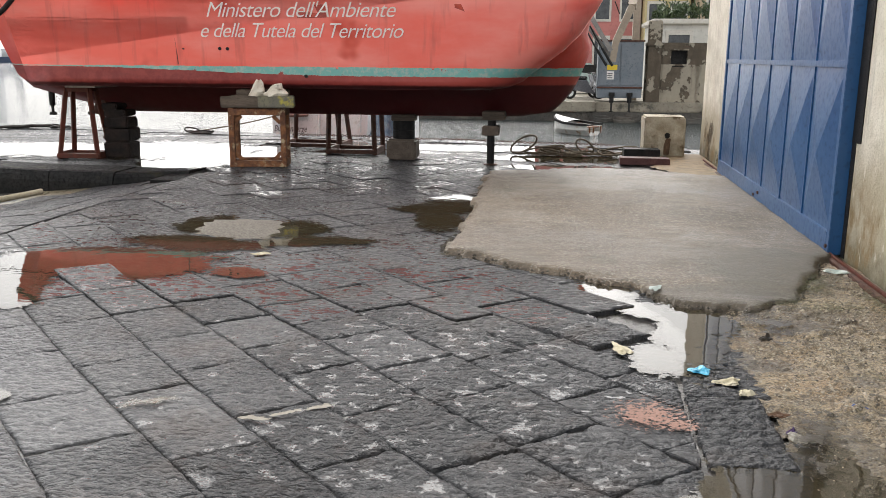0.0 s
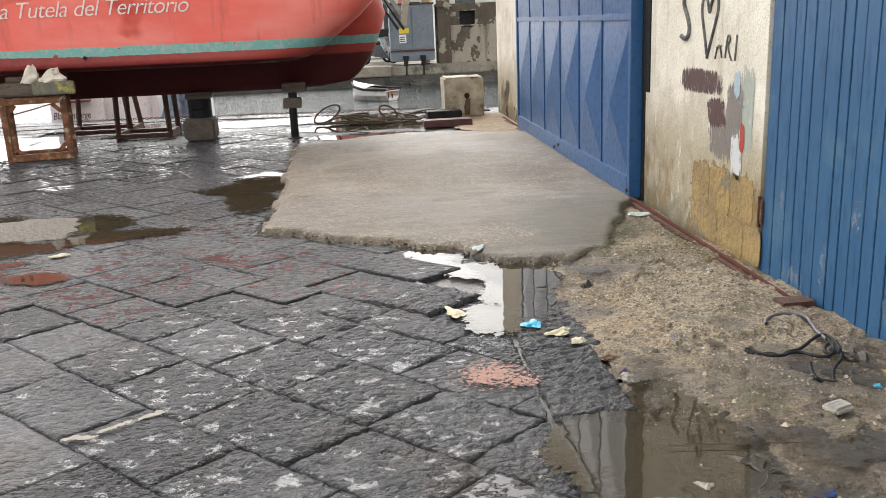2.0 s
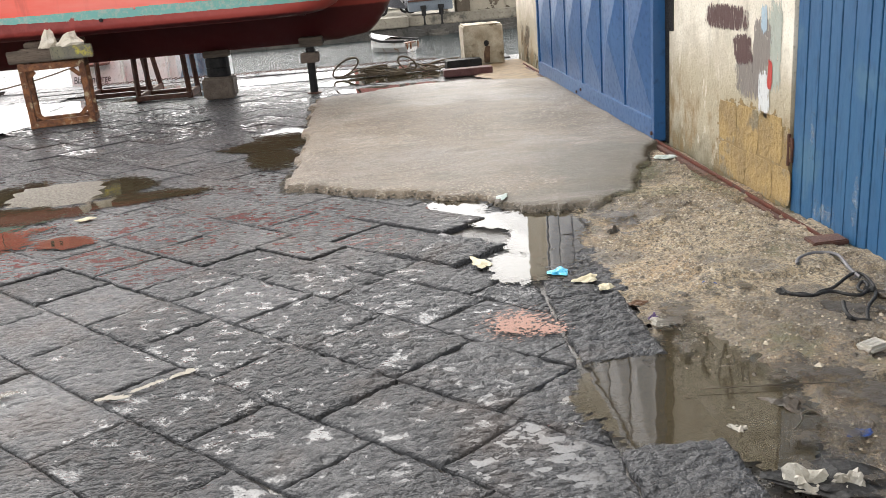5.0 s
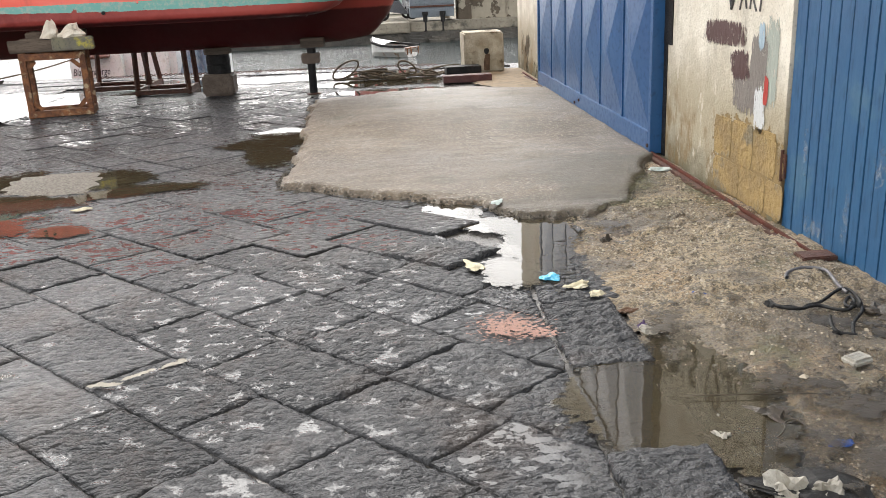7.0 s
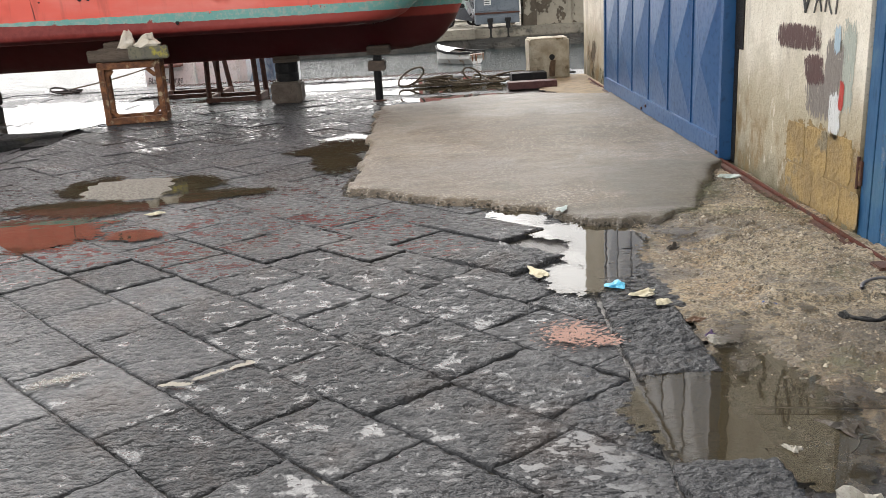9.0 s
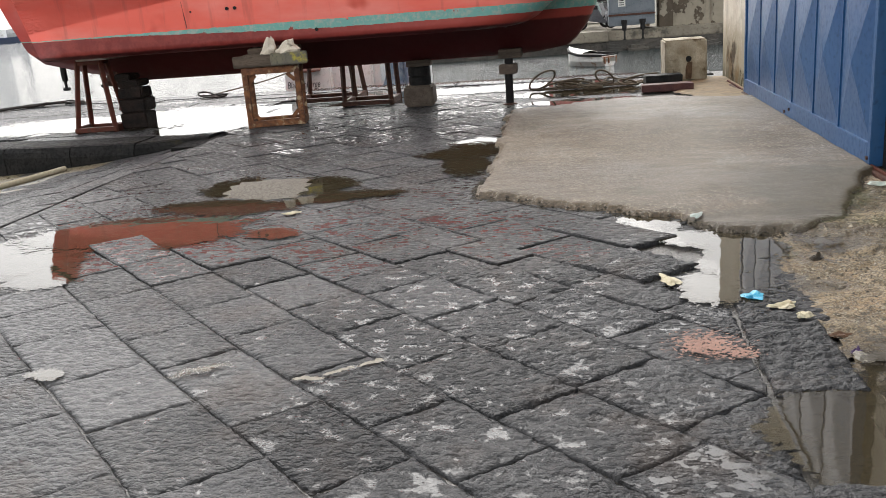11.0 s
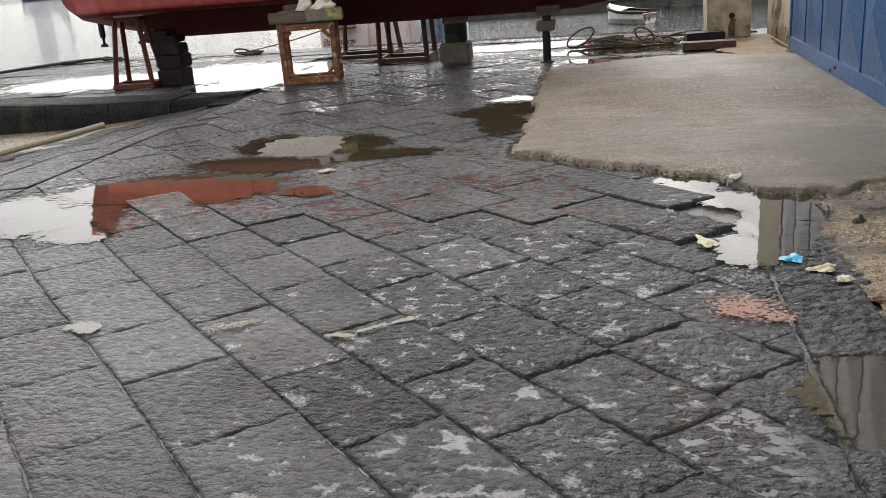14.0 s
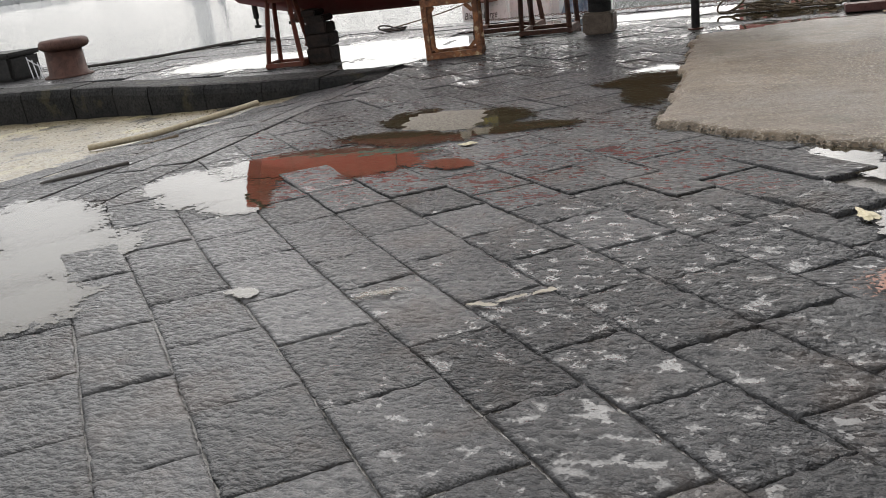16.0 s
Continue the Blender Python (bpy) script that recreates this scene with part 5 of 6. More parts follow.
# low far shore with moored craft, beyond the open water
def far_shore():
    bm = bmesh.new()
    rnd = random.Random(2)
    for k in range(70):
        x = -900 + k * 13
        h = rnd.uniform(1.5, 5)
        box(bm, (x, 620 + rnd.uniform(-8, 8), -1), (x + rnd.uniform(8, 20), 650, h), 0.3)
    tagged(part("far_shore", bm, plain("hazy_shore", (0.36, 0.37, 0.38), (0.46, 0.47, 0.47), 0.03, (0.8, 1.0), 0)), "hazy low shore with buildings across the harbour", "shore", kind="structure")
    for x, y, s in ((-150, 215, 5), (-139, 230, 3)):
        b = root("moored_vessel", "dark-hulled vessel moored far across the harbour", "boat", (x, y, -1.0), "far vessels")
        bm = bmesh.new()
        skin(bm, [[(-s, -1, 0), (-s * 1.1, -1.2, 1.6), (-s * 1.1, 1.2, 1.6), (-s, 1, 0)], [(s, -1, 0), (s, -1.2, 1.6), (s, 1.2, 1.6), (s, 1, 0)], [(s * 1.3, -0.1, 0), (s * 1.5, -0.1, 2.2), (s * 1.5, 0.1, 2.2), (s * 1.3, 0.1, 0)]], True)
        part("hull", bm, plain("vessel_blue", (0.03, 0.05, 0.10), (0.05, 0.07, 0.12), 0.5, (0.4, 0.6), 0), b)
        bm = bmesh.new()
        box(bm, (-s * 0.6, -0.9, 1.6), (s * 0.3, 0.9, 3.6), 0.1)
        part("wheelhouse", bm, GELCOAT, b)


far_shore()


# ---- marks and fittings along the wall ----
def paint_mark(name, y, z, w, h, material, label, seed, x=WALL_X - 0.004, rag=0.25):
    """A brushed patch of paint, flat on the wall, with a ragged edge."""
    rnd = random.Random(seed)
    bm = bmesh.new()
    n = 22
    ring = []
    for k in range(n):
        a = 2 * math.pi * k / n
        c, s = math.cos(a), math.sin(a)
        m = 1 / max(abs(c), abs(s)) ** 0.95
        f = m * rnd.uniform(1 - rag, 1.0)
        ring.append((x, y + w / 2 * f * c, z + h / 2 * f * s))
    vs = [bm.verts.new(p) for p in ring]
    bm.faces.new(vs)
    r = bmesh.ops.extrude_face_region(bm, geom=bm.faces[:])
    for v in r["geom"]:
        if isinstance(v, bmesh.types.BMVert):
            v.co.x += 0.003
    return tagged(part(name, bm, material, wall_east), label)


P_MAROON = make_stain("maroon_paint", (0.070, 0.032, 0.034), (0.12, 0.065, 0.055), 26.0, 0.8, 0.905, 3.2, (1, 1.8, 0.35))
P_GREY = make_stain("grey_smear", (0.17, 0.145, 0.13), (0.28, 0.25, 0.22), 26.0, 0.8, 0.905, 3.2, (1, 1.8, 0.35))
P_AQUA = make_stain("pale_aqua_smear", (0.36, 0.43, 0.39), (0.45, 0.44, 0.36), 26.0, 0.8, 0.905, 3.2, (1, 1.8, 0.35))
P_WHITE = make_stain("white_smear", (0.72, 0.72, 0.70), (0.60, 0.62, 0.62), 26.0, 0.8, 0.905, 3.2, (1, 1.8, 0.35))
P_RED = make_stain("red_smear", (0.46, 0.035, 0.025), (0.40, 0.05, 0.035), 20.0, 0.8, 0.92, 2.0, (1, 1.6, 0.4))
P_BLUE = make_stain("light_blue_smear", (0.36, 0.50, 0.60), (0.42, 0.50, 0.55), 26.0, 0.8, 0.905, 3.2, (1, 1.8, 0.35))
TUFF = plain("ochre_tuff", (0.36, 0.245, 0.095), (0.25, 0.175, 0.080), 5, (0.8, 0.95), 0.02, 20, stain=(0.20, 0.165, 0.105))
for k, (y, z, w, h) in enumerate(((5.50, 0.39, 0.29, 0.26), (5.19, 0.39, 0.32, 0.28), (4.87, 0.40, 0.31, 0.27), (5.42, 0.14, 0.43, 0.22), (5.02, 0.14, 0.38, 0.23), (4.71, 0.15, 0.23, 0.21))):
    paint_mark("stone_block", y, z, w, h, TUFF, "bare ochre tuff block", 20 + k, WALL_X - 0.005, 0.05)
SPRAY = plain("black_spray", (0.06, 0.06, 0.058), (0.20, 0.19, 0.17), 14, (0.7, 0.9), 0)


def graffiti():
    X = WALL_X - 0.004
    def stroke(pts, r=0.012):
        tube("spray_line", [(X, y, z) for y, z in pts], r, SPRAY, wall_east)
    stroke([(5.74, 1.60), (5.84, 1.61), (5.90, 1.55), (5.80, 1.45), (5.76, 1.36), (5.84, 1.30), (5.92, 1.33)], 0.016)
    stroke([(5.47, 1.22), (5.53, 1.38), (5.58, 1.50), (5.54, 1.60), (5.48, 1.56), (5.45, 1.46), (5.42, 1.55), (5.34, 1.60), (5.30, 1.52), (5.36, 1.40), (5.47, 1.20)], 0.010)
    stroke([(5.34, 1.20), (5.29, 1.36), (5.24, 1.21)], 0.0055)
    stroke([(5.32, 1.27), (5.25, 1.28)], 0.0055)
    stroke([(5.19, 1.21), (5.17, 1.36), (5.11, 1.33), (5.17, 1.28), (5.10, 1.20)], 0.0055)
    stroke([(5.05, 1.20), (5.03, 1.35)], 0.0055)


graffiti()
STAIN = make_stain("rust_run", (0.10, 0.058, 0.022), (0.055, 0.038, 0.018), 3.0, 0.9, 0.75, 2.6)
GREEN = make_stain("wall_algae", (0.085, 0.10, 0.012), (0.13, 0.12, 0.02), 12.0, 0.9, 0.6, 3.0)
BARE = make_stain("bare_tuff_ground", (0.33, 0.225, 0.090), (0.21, 0.15, 0.07), 9.0, 0.9, 0.93, 2.6)
SCUFF = make_stain("pale_scuff", (0.42, 0.46, 0.48), (0.30, 0.38, 0.44), 34.0, 0.7, 0.32, 5.5)


def wall_stain(name, y, z, w, h, material, label, x, parent, power=1.0):
    """A thin stain on an upright face, thick in the middle."""
    bm = bmesh.new()
    lay = bm.verts.layers.float.new("depth")
    n = 12
    g = [[bm.verts.new((x, y - w / 2 + w * i / n, z - h / 2 + h * j / n)) for j in range(n + 1)] for i in range(n + 1)]
    for i in range(n + 1):
        for j in range(n + 1):
            u, v = abs(2 * i / n - 1), abs(2 * j / n - 1)
            g[i][j][lay] = 1 - (math.hypot(u, v) * 1.1) ** power * 1.05 if power < 3 else 1 - 1.25 * max(u, v, 0.86 * math.hypot(u, v)) ** power
    for i in range(n):
        for j in range(n):
            bm.faces.new((g[i][j], g[i + 1][j], g[i + 1][j + 1], g[i][j + 1]))
    return part(name, bm, material, parent, label)


wall_stain("paint_smear", 5.56, 1.05, 0.725, 0.169, P_MAROON, "maroon paint smear", WALL_X - 0.004, wall_east, 4.0)
wall_stain("paint_smear", 5.29, 0.87, 0.325, 0.195, P_MAROON, "dark maroon paint smear", WALL_X - 0.004, wall_east, 4.0)
wall_stain("paint_smear", 5.16, 0.72, 0.500, 0.286, P_GREY, "grey paint smear", WALL_X - 0.003, wall_east, 4.0)
wall_stain("paint_smear", 5.02, 0.87, 0.275, 0.442, P_GREY, "grey paint smear", WALL_X - 0.0035, wall_east, 4.0)
wall_stain("paint_smear", 4.86, 0.92, 0.200, 0.546, P_AQUA, "pale green paint smear", WALL_X - 0.003, wall_east, 4.0)
wall_stain("paint_smear", 4.97, 0.64, 0.163, 0.286, P_WHITE, "white paint drips", WALL_X - 0.005, wall_east, 4.0)
wall_stain("paint_smear", 4.90, 0.76, 0.069, 0.195, P_RED, "red paint dab", WALL_X - 0.006, wall_east, 4.0)
wall_stain("paint_smear", 5.0, 1.06, 0.088, 0.182, P_BLUE, "light blue paint dab", WALL_X - 0.005, wall_east, 4.0)
wall_stain("bare_patch", 5.12, 0.27, 1.12, 0.60, BARE, "bare ochre tuff where plaster fell", WALL_X - 0.0025, wall_east, 4.0)
wall_stain("stain", 13.1, 0.35, 1.3, 0.9, STAIN, "brown rust run", WALL_X - 0.003, wall_east)
wall_stain("stain", 12.2, 0.12, 0.9, 0.3, GREEN, "green algae stain", WALL_X - 0.004, wall_east)
for y, z, w, h in ((3.95, 0.25, 0.06, 0.30), (4.25, 0.10, 0.25, 0.12), (3.7, 0.55, 0.10, 0.22), (4.4, 0.5, 0.05, 0.3), (3.3, 0.15, 0.4, 0.16), (3.4, 0.8, 0.2, 0.3)):
    wall_stain("scuff", y, z, w, h, SCUFF, "pale scratched paint", WALL_X + 0.0085, wall_east)
# sliding-gate track along the foot of the wall
t = root("gate_track", "rusty angle-iron gate track along the foot of the wall", "rail")
bm = bmesh.new()
box(bm, (2.12, 3.98, 0.0), (2.21, 13.0, 0.028), 0.004)
part("sole", bm, RUST_DARK, t)
bm = bmesh.new()
box(bm, (2.155, 3.98, 0.028), (2.175, 13.0, 0.05), 0.004)
part("web", bm, RED_OXIDE, t)
bm = bmesh.new()
box(bm, (2.06, 3.94, 0.03), (2.24, 4.06, 0.06), 0.006, None, 0.006)
part("end_stop", bm, RUST_DARK, t)
# black strips on the wall: painted shade of the slot behind the gate's leading edge
bm = bmesh.new()
box(bm, (WALL_X - 0.006, 6.66, 0.02), (WALL_X + 0.004, 7.4, 0.9))
box(bm, (WALL_X - 0.008, 6.56, 0.9), (WALL_X + 0.002, 7.4, 3.4), 0.0, None, 0.002)
tagged(part("gate_slot_shade", bm, BLACK), "black strip painting the shade of the gap behind the gate", "slot", kind="structure")


# ---- litter ----
def crumple(name, x, y, z, w, d, h, material, label, category, seed, n=9):
    rnd = random.Random(seed)
    bm = bmesh.new()
    bmesh.ops.create_icosphere(bm, subdivisions=3, radius=1.0)
    ph = [rnd.uniform(0, 6.28) for _ in range(4)]
    for v in bm.verts:
        a = math.atan2(v.co.y, v.co.x)
        k = 0.78 + 0.18 * math.sin(3 * a + ph[0]) + 0.12 * math.sin(5 * a + ph[1]) + rnd.uniform(-0.16, 0.16)
        fold = 0.55 + 0.3 * math.sin(v.co.x * 4 + ph[2]) + 0.25 * math.sin(v.co.y * 5 + ph[3]) + rnd.uniform(-0.2, 0.2)
        v.co = Vector((v.co.x * w / 2 * k, v.co.y * d / 2 * k, max(0.0, v.co.z * 0.6 + 0.25) * h * fold))
    bmesh.ops.rotate(bm, verts=bm.verts, cent=(0, 0, 0), matrix=Matrix.Rotation(rnd.uniform(0, 3), 3, "Z"))
    bmesh.ops.translate(bm, verts=bm.verts, vec=(x, y, z))
    return tagged(part(name, bm, material), label, category, "litter")


L_WHITE = plain("wet_tissue", (0.42, 0.395, 0.34), (0.33, 0.305, 0.255), 20, (0.7, 0.9), 0.004)
L_BLUE = plain("cyan_plastic", (0.05, 0.36, 0.56), (0.07, 0.42, 0.60), 20, (0.25, 0.4), 0.002)
L_NAVY = plain("navy_plastic", (0.02, 0.06, 0.26), (0.03, 0.09, 0.30), 20, (0.25, 0.45), 0.002)
L_CREAM = plain("cream_foam", (0.52, 0.46, 0.31), (0.60, 0.55, 0.42), 18, (0.7, 0.9), 0.004)
L_GREY = plain("dirty_bag", (0.33, 0.31, 0.27), (0.24, 0.22, 0.18), 14, (0.4, 0.7), 0.004)
L_DARK = plain("wet_leaf_mould", (0.035, 0.028, 0.020), (0.065, 0.048, 0.032), 14, (0.4, 0.7), 0.006)
L_AQUA = plain("aqua_bag", (0.42, 0.50, 0.47), (0.50, 0.54, 0.50), 14, (0.3, 0.5), 0.004)
crumple("plastic_scrap", 0.80, 4.04, 0.012, 0.13, 0.12, 0.02, L_BLUE, "flattened bright blue plastic scrap", "litter", 1)
crumple("foam_scrap", 0.91, 3.90, 0.012, 0.15, 0.10, 0.025, L_CREAM, "torn cream foam scrap on wet stone", "litter", 2)
crumple("foam_scrap", 0.965, 3.77, 0.012, 0.10, 0.08, 0.025, L_CREAM, "torn cream foam scrap on wet stone", "litter", 3)
crumple("foam_scrap", 0.44, 4.30, 0.012, 0.22, 0.10, 0.018, L_CREAM, "wet cream paper on the paving", "litter", 4)
crumple("cup", 1.09, 3.31, 0.0, 0.12, 0.09, 0.045, L_WHITE, "crushed white plastic cup", "litter", 5)
crumple("bottle_cap", 1.07, 3.37, 0.0, 0.05, 0.05, 0.045, plain("violet_plastic", (0.06, 0.03, 0.10), (0.08, 0.04, 0.13), 9, (0.3, 0.5), 0), "small violet plastic bottle cap", "litter", 6)
crumple("shell", 1.05, 2.44, 0.0, 0.07, 0.06, 0.03, L_WHITE, "white paper scrap in the puddle", "litter", 7)
crumple("paper_scrap", 1.09, 2.57, 0.0, 0.025, 0.02, 0.015, L_WHITE, "tiny white paper scrap in the puddle", "litter", 8)
crumple("plastic_scrap", 1.41, 3.66, 0.02, 0.09, 0.05, 0.02, L_NAVY, "navy blue plastic scrap", "litter", 9)
crumple("plastic_scrap", 1.40, 2.34, 0.0, 0.09, 0.05, 0.025, L_NAVY, "navy blue plastic scrap", "litter", 10)
crumple("tissue", 1.11, 2.11, 0.0, 0.13, 0.11, 0.09, L_WHITE, "wet crumpled white tissue", "litter", 11)
crumple("tissue", 1.19, 2.05, 0.0, 0.07, 0.07, 0.045, L_WHITE, "wet crumpled white tissue", "litter", 12)
crumple("plastic_bag", 1.22, 2.07, 0.02, 0.10, 0.07, 0.06, L_GREY, "dirty grey plastic bag", "litter", 13)
crumple("plastic_bag", 1.55, 2.30, 0.0, 0.22, 0.10, 0.03, L_GREY, "dirty grey plastic bag", "litter", 14)
crumple("plastic_bag", 2.06, 6.20, 0.02, 0.17, 0.13, 0.035, L_AQUA, "pale aqua plastic bag scrap by the wall", "litter", 15)
crumple("plastic_bag", 0.73, 5.46, 0.045, 0.16, 0.08, 0.02, L_AQUA, "pale plastic scrap on the concrete edge", "litter", 16)
crumple("mud_clod", 1.23, 4.60, 0.0, 0.09, 0.07, 0.05, L_DARK, "small dark stone on wet concrete", "stone", 17)
crumple("plastic_sheet", 1.21, 2.09, 0.012, 0.42, 0.26, 0.03, BLACK, "crumpled wet black plastic sheet on the mud", "plastic sheet", 31)
crumple("weed_clump", 1.06, 3.56, 0.0, 0.11, 0.06, 0.02, plain("brown_weed", (0.10, 0.05, 0.025), (0.16, 0.085, 0.045), 14, (0.5, 0.8), 0.006), "brown weed caught at the slab edge", "weed", 32)
crumple("leaf_heap", 1.27, 2.56, 0.0, 0.22, 0.12, 0.035, L_DARK, "clump of wet dark leaf mould", "litter", 18)
crumple("leaf_heap", 2.08, 3.30, 0.02, 0.20, 0.14, 0.05, L_DARK, "wet dark leaf mould by the door", "litter", 19)
crumple("leaf_heap", 2.12, 3.05, 0.02, 0.20, 0.14, 0.04, plain("tan_debris", (0.26, 0.19, 0.09), (0.34, 0.26, 0.13), 14, (0.7, 0.9), 0.006), "tan broken debris by the door", "litter", 20)
crumple("foil_scrap", 2.0, 3.02, 0.02, 0.05, 0.04, 0.02, L_BLUE, "bright blue plastic scrap by the door", "litter", 21)
crumple("foil_scrap", -2.17, 6.12, 0.008, 0.16, 0.08, 0.02, L_CREAM, "pale paper scrap in the brown puddle", "litter", 22)
bm = bmesh.new()
box(bm, (-0.055, -0.035, 0), (0.055, 0.035, 0.03), 0.01, pose(1.72, 2.83, 0.030, 4, 3, 25))
pk = tagged(part("crushed_packet", bm, L_WHITE), "crushed white packet with grey bars", "litter", "litter")
bm = bmesh.new()
for k in range(3):
    box(bm, (-0.04, -0.026 + 0.018 * k, 0.0305), (0.025, -0.018 + 0.018 * k, 0.032), 0, pose(1.72, 2.83, 0.030, 4, 3, 25))
part("printed_bar", bm, L_GREY, pk)
def lay(name, pts, r, material, label, category, group=""):
    """A cable that follows the uneven ground."""
    tagged(tube(name, [(x, y, 0.047 + 0.008 * math.sin(9 * x + 13 * y)) for x, y in pts], r, material), label, category, group)


lay("black_cable", [(1.67, 3.46), (1.65, 3.35), (1.72, 3.37), (1.74, 3.31), (1.81, 3.39), (1.87, 3.4), (1.99, 3.5), (2.04, 3.52), (2.06, 3.48), (2.04, 3.37), (1.99, 3.27), (1.92, 3.19), (1.86, 3.12), (1.83, 3.05)], 0.0075, BLACK, "black knotted cable on the gravel", "cable", "cables")
lay("black_cable", [(1.65, 3.41), (1.68, 3.34), (1.75, 3.32), (1.8, 3.36), (1.86, 3.38), (1.89, 3.31), (1.95, 3.29), (2.03, 3.4), (2.02, 3.44), (1.96, 3.37), (1.97, 3.32), (2.03, 3.35)], 0.0075, BLACK, "black knotted cable on the gravel", "cable", "cables")
lay("black_cable", [(1.82, 3.22), (1.78, 3.14), (1.78, 3.07), (1.81, 3.06), (1.84, 3.04)], 0.0085, BLACK, "short frayed black cable end on the gravel", "cable", "cables")
lay("brown_weed", [(1.19, 2.34), (1.22, 2.37), (1.25, 2.41), (1.25, 2.43), (1.29, 2.45), (1.31, 2.43), (1.31, 2.4)], 0.003, L_DARK, "dark brown strand of dried weed on wet ground", "weed")
for x, y, q in ((1.65, 3.41, 0.055), (2.0, 3.34, 0.055), (1.77, 3.07, 0.04)):
    crumple("cable_knot", x, y, 0.04, q, q, 0.03, BLACK, "tight knot in the black cable", "cable", int(x * 100))
lay("grey_cable", [(1.86, 3.70), (1.87, 3.74), (1.94, 3.83), (2.02, 3.86), (2.11, 3.81), (2.08, 3.69), (2.03, 3.55), (2.03, 3.47)], 0.0085, plain("grey_rubber", (0.10, 0.095, 0.10), (0.16, 0.15, 0.15), 12, (0.4, 0.6), 0.001), "bent grey cable lying on the gravel", "cable", "cables")
tagged(tube("twig", [(1.02, 2.70, 0.02), (1.3, 2.67, 0.02), (1.55, 2.63, 0.02)], 0.0018, L_DARK), "thin dark twig across the wet ground", "twig")

# ---- loose stones on the gravel strip ----
def pebbles():
    rnd = random.Random(44)
    for name, n, tones in (("pebble_scatter", 5200, ((0.15, 0.11, 0.068), (0.54, 0.47, 0.36))), ("grit_scatter", 1600, ((0.045, 0.036, 0.028), (0.12, 0.095, 0.066)))):
        bm = bmesh.new()
        for k in range(n):
            x = 1.10 + 1.1 * rnd.random() ** 0.9
            y = rnd.uniform(1.6, 6.6) if k % 3 else rnd.uniform(4.2, 6.6)
            if apron_inside(x, y) > -0.03 or fbm(x, y, 1.4) < -0.3:
                continue
            r = rnd.uniform(0.0035, 0.0085) * (2.1 if rnd.random() < 0.05 else 1)
            z = gravel_z(x, y)
            vs = [bm.verts.new((x + r * a * rnd.uniform(0.7, 1.3), y + r * b * rnd.uniform(0.7, 1.3), z + r * c)) for a, b, c in ((1, 0, 0), (0, 1, 0.1), (-1, 0, 0), (0, -1, 0.1), (0, 0, 0.8), (0, 0, -0.4))]
            for f in ((0, 1, 4), (1, 2, 4), (2, 3, 4), (3, 0, 4), (1, 0, 5), (2, 1, 5), (3, 2, 5), (0, 3, 5)):
                bm.faces.new([vs[i] for i in f])
        m, t, p = nodes_of(name + "_stone")
        one = t.nodes.new("ShaderNodeNewGeometry").outputs["Random Per Island"]
        t.links.new(mix(t, one, *tones), p.inputs["Base Color"])
        p.inputs["Roughness"].default_value = 0.6
        tagged(part(name, bm, m), "loose pale pebbles and grit on the broken concrete" if n > 2000 else "dark wet grit on the broken concrete", "gravel", kind="stuff")


pebbles()


def crumbs():
    """Broken aggregate along the ragged rim of the ramp."""
    rnd = random.Random(77)
    bm = bmesh.new()
    made = 0
    while made < 800:
        x, y = rnd.uniform(-0.9, 2.05), rnd.uniform(4.9, 7.0) if rnd.random() < 0.8 else rnd.uniform(6, 11)
        q = apron_inside(x, y)
        if not -0.045 < q < 0.02:
            continue
        made += 1
        r = rnd.uniform(0.004, 0.014)
        z = rnd.uniform(-0.01, 0.03) if q > -0.02 else 0.0
        vs = [bm.verts.new((x + r * a * rnd.uniform(0.7, 1.2), y + r * b * rnd.uniform(0.7, 1.2), z + r * c)) for a, b, c in ((1, 0, 0), (0, 1, 0.1), (-1, 0, 0), (0, -1, 0.1), (0, 0, 0.9), (0, 0, -0.6))]
        for f in ((0, 1, 4), (1, 2, 4), (2, 3, 4), (3, 0, 4), (1, 0, 5), (2, 1, 5), (3, 2, 5), (0, 3, 5)):
            bm.faces.new([vs[i] for i in f])
    tagged(part("edge_rubble", bm, plain("edge_rubble_stone", (0.050, 0.042, 0.030), (0.105, 0.088, 0.062), 9, (0.5, 0.85), 0)), "dark crumbled aggregate along the broken ramp edge", "rubble", kind="stuff")


crumbs()

# ---- sand heap, stains ----
def low_heap(name, cx, cy, rx, ry, rot, h, material, label, category, seed, z0=0.0, kind=""):
    bm = bmesh.new()
    c, s = math.cos(radians(rot)), math.sin(radians(rot))
    rings = []
    for j in range(9):
        f = j / 8
        ring = []
        for k in range(36):
            a = 2 * math.pi * k / 36
            w = 1 + 0.38 * fbm(math.cos(a) + seed, math.sin(a), 1.4)
            u, v = rx * f * math.cos(a) * w, ry * f * math.sin(a) * w
            z = h * (1 - f * f) + 0.006 * fbm(u + seed, v, 14) * (1 - f) - 0.004 * f
            ring.append((cx + u * c - v * s, cy + u * s + v * c, z0 + z))
        rings.append(ring)
    skin(bm, rings, True, False)
    bmesh.ops.remove_doubles(bm, verts=bm.verts, dist=0.0005)
    return tagged(part(name, bm, material, smooth=True), label, category, kind=kind)


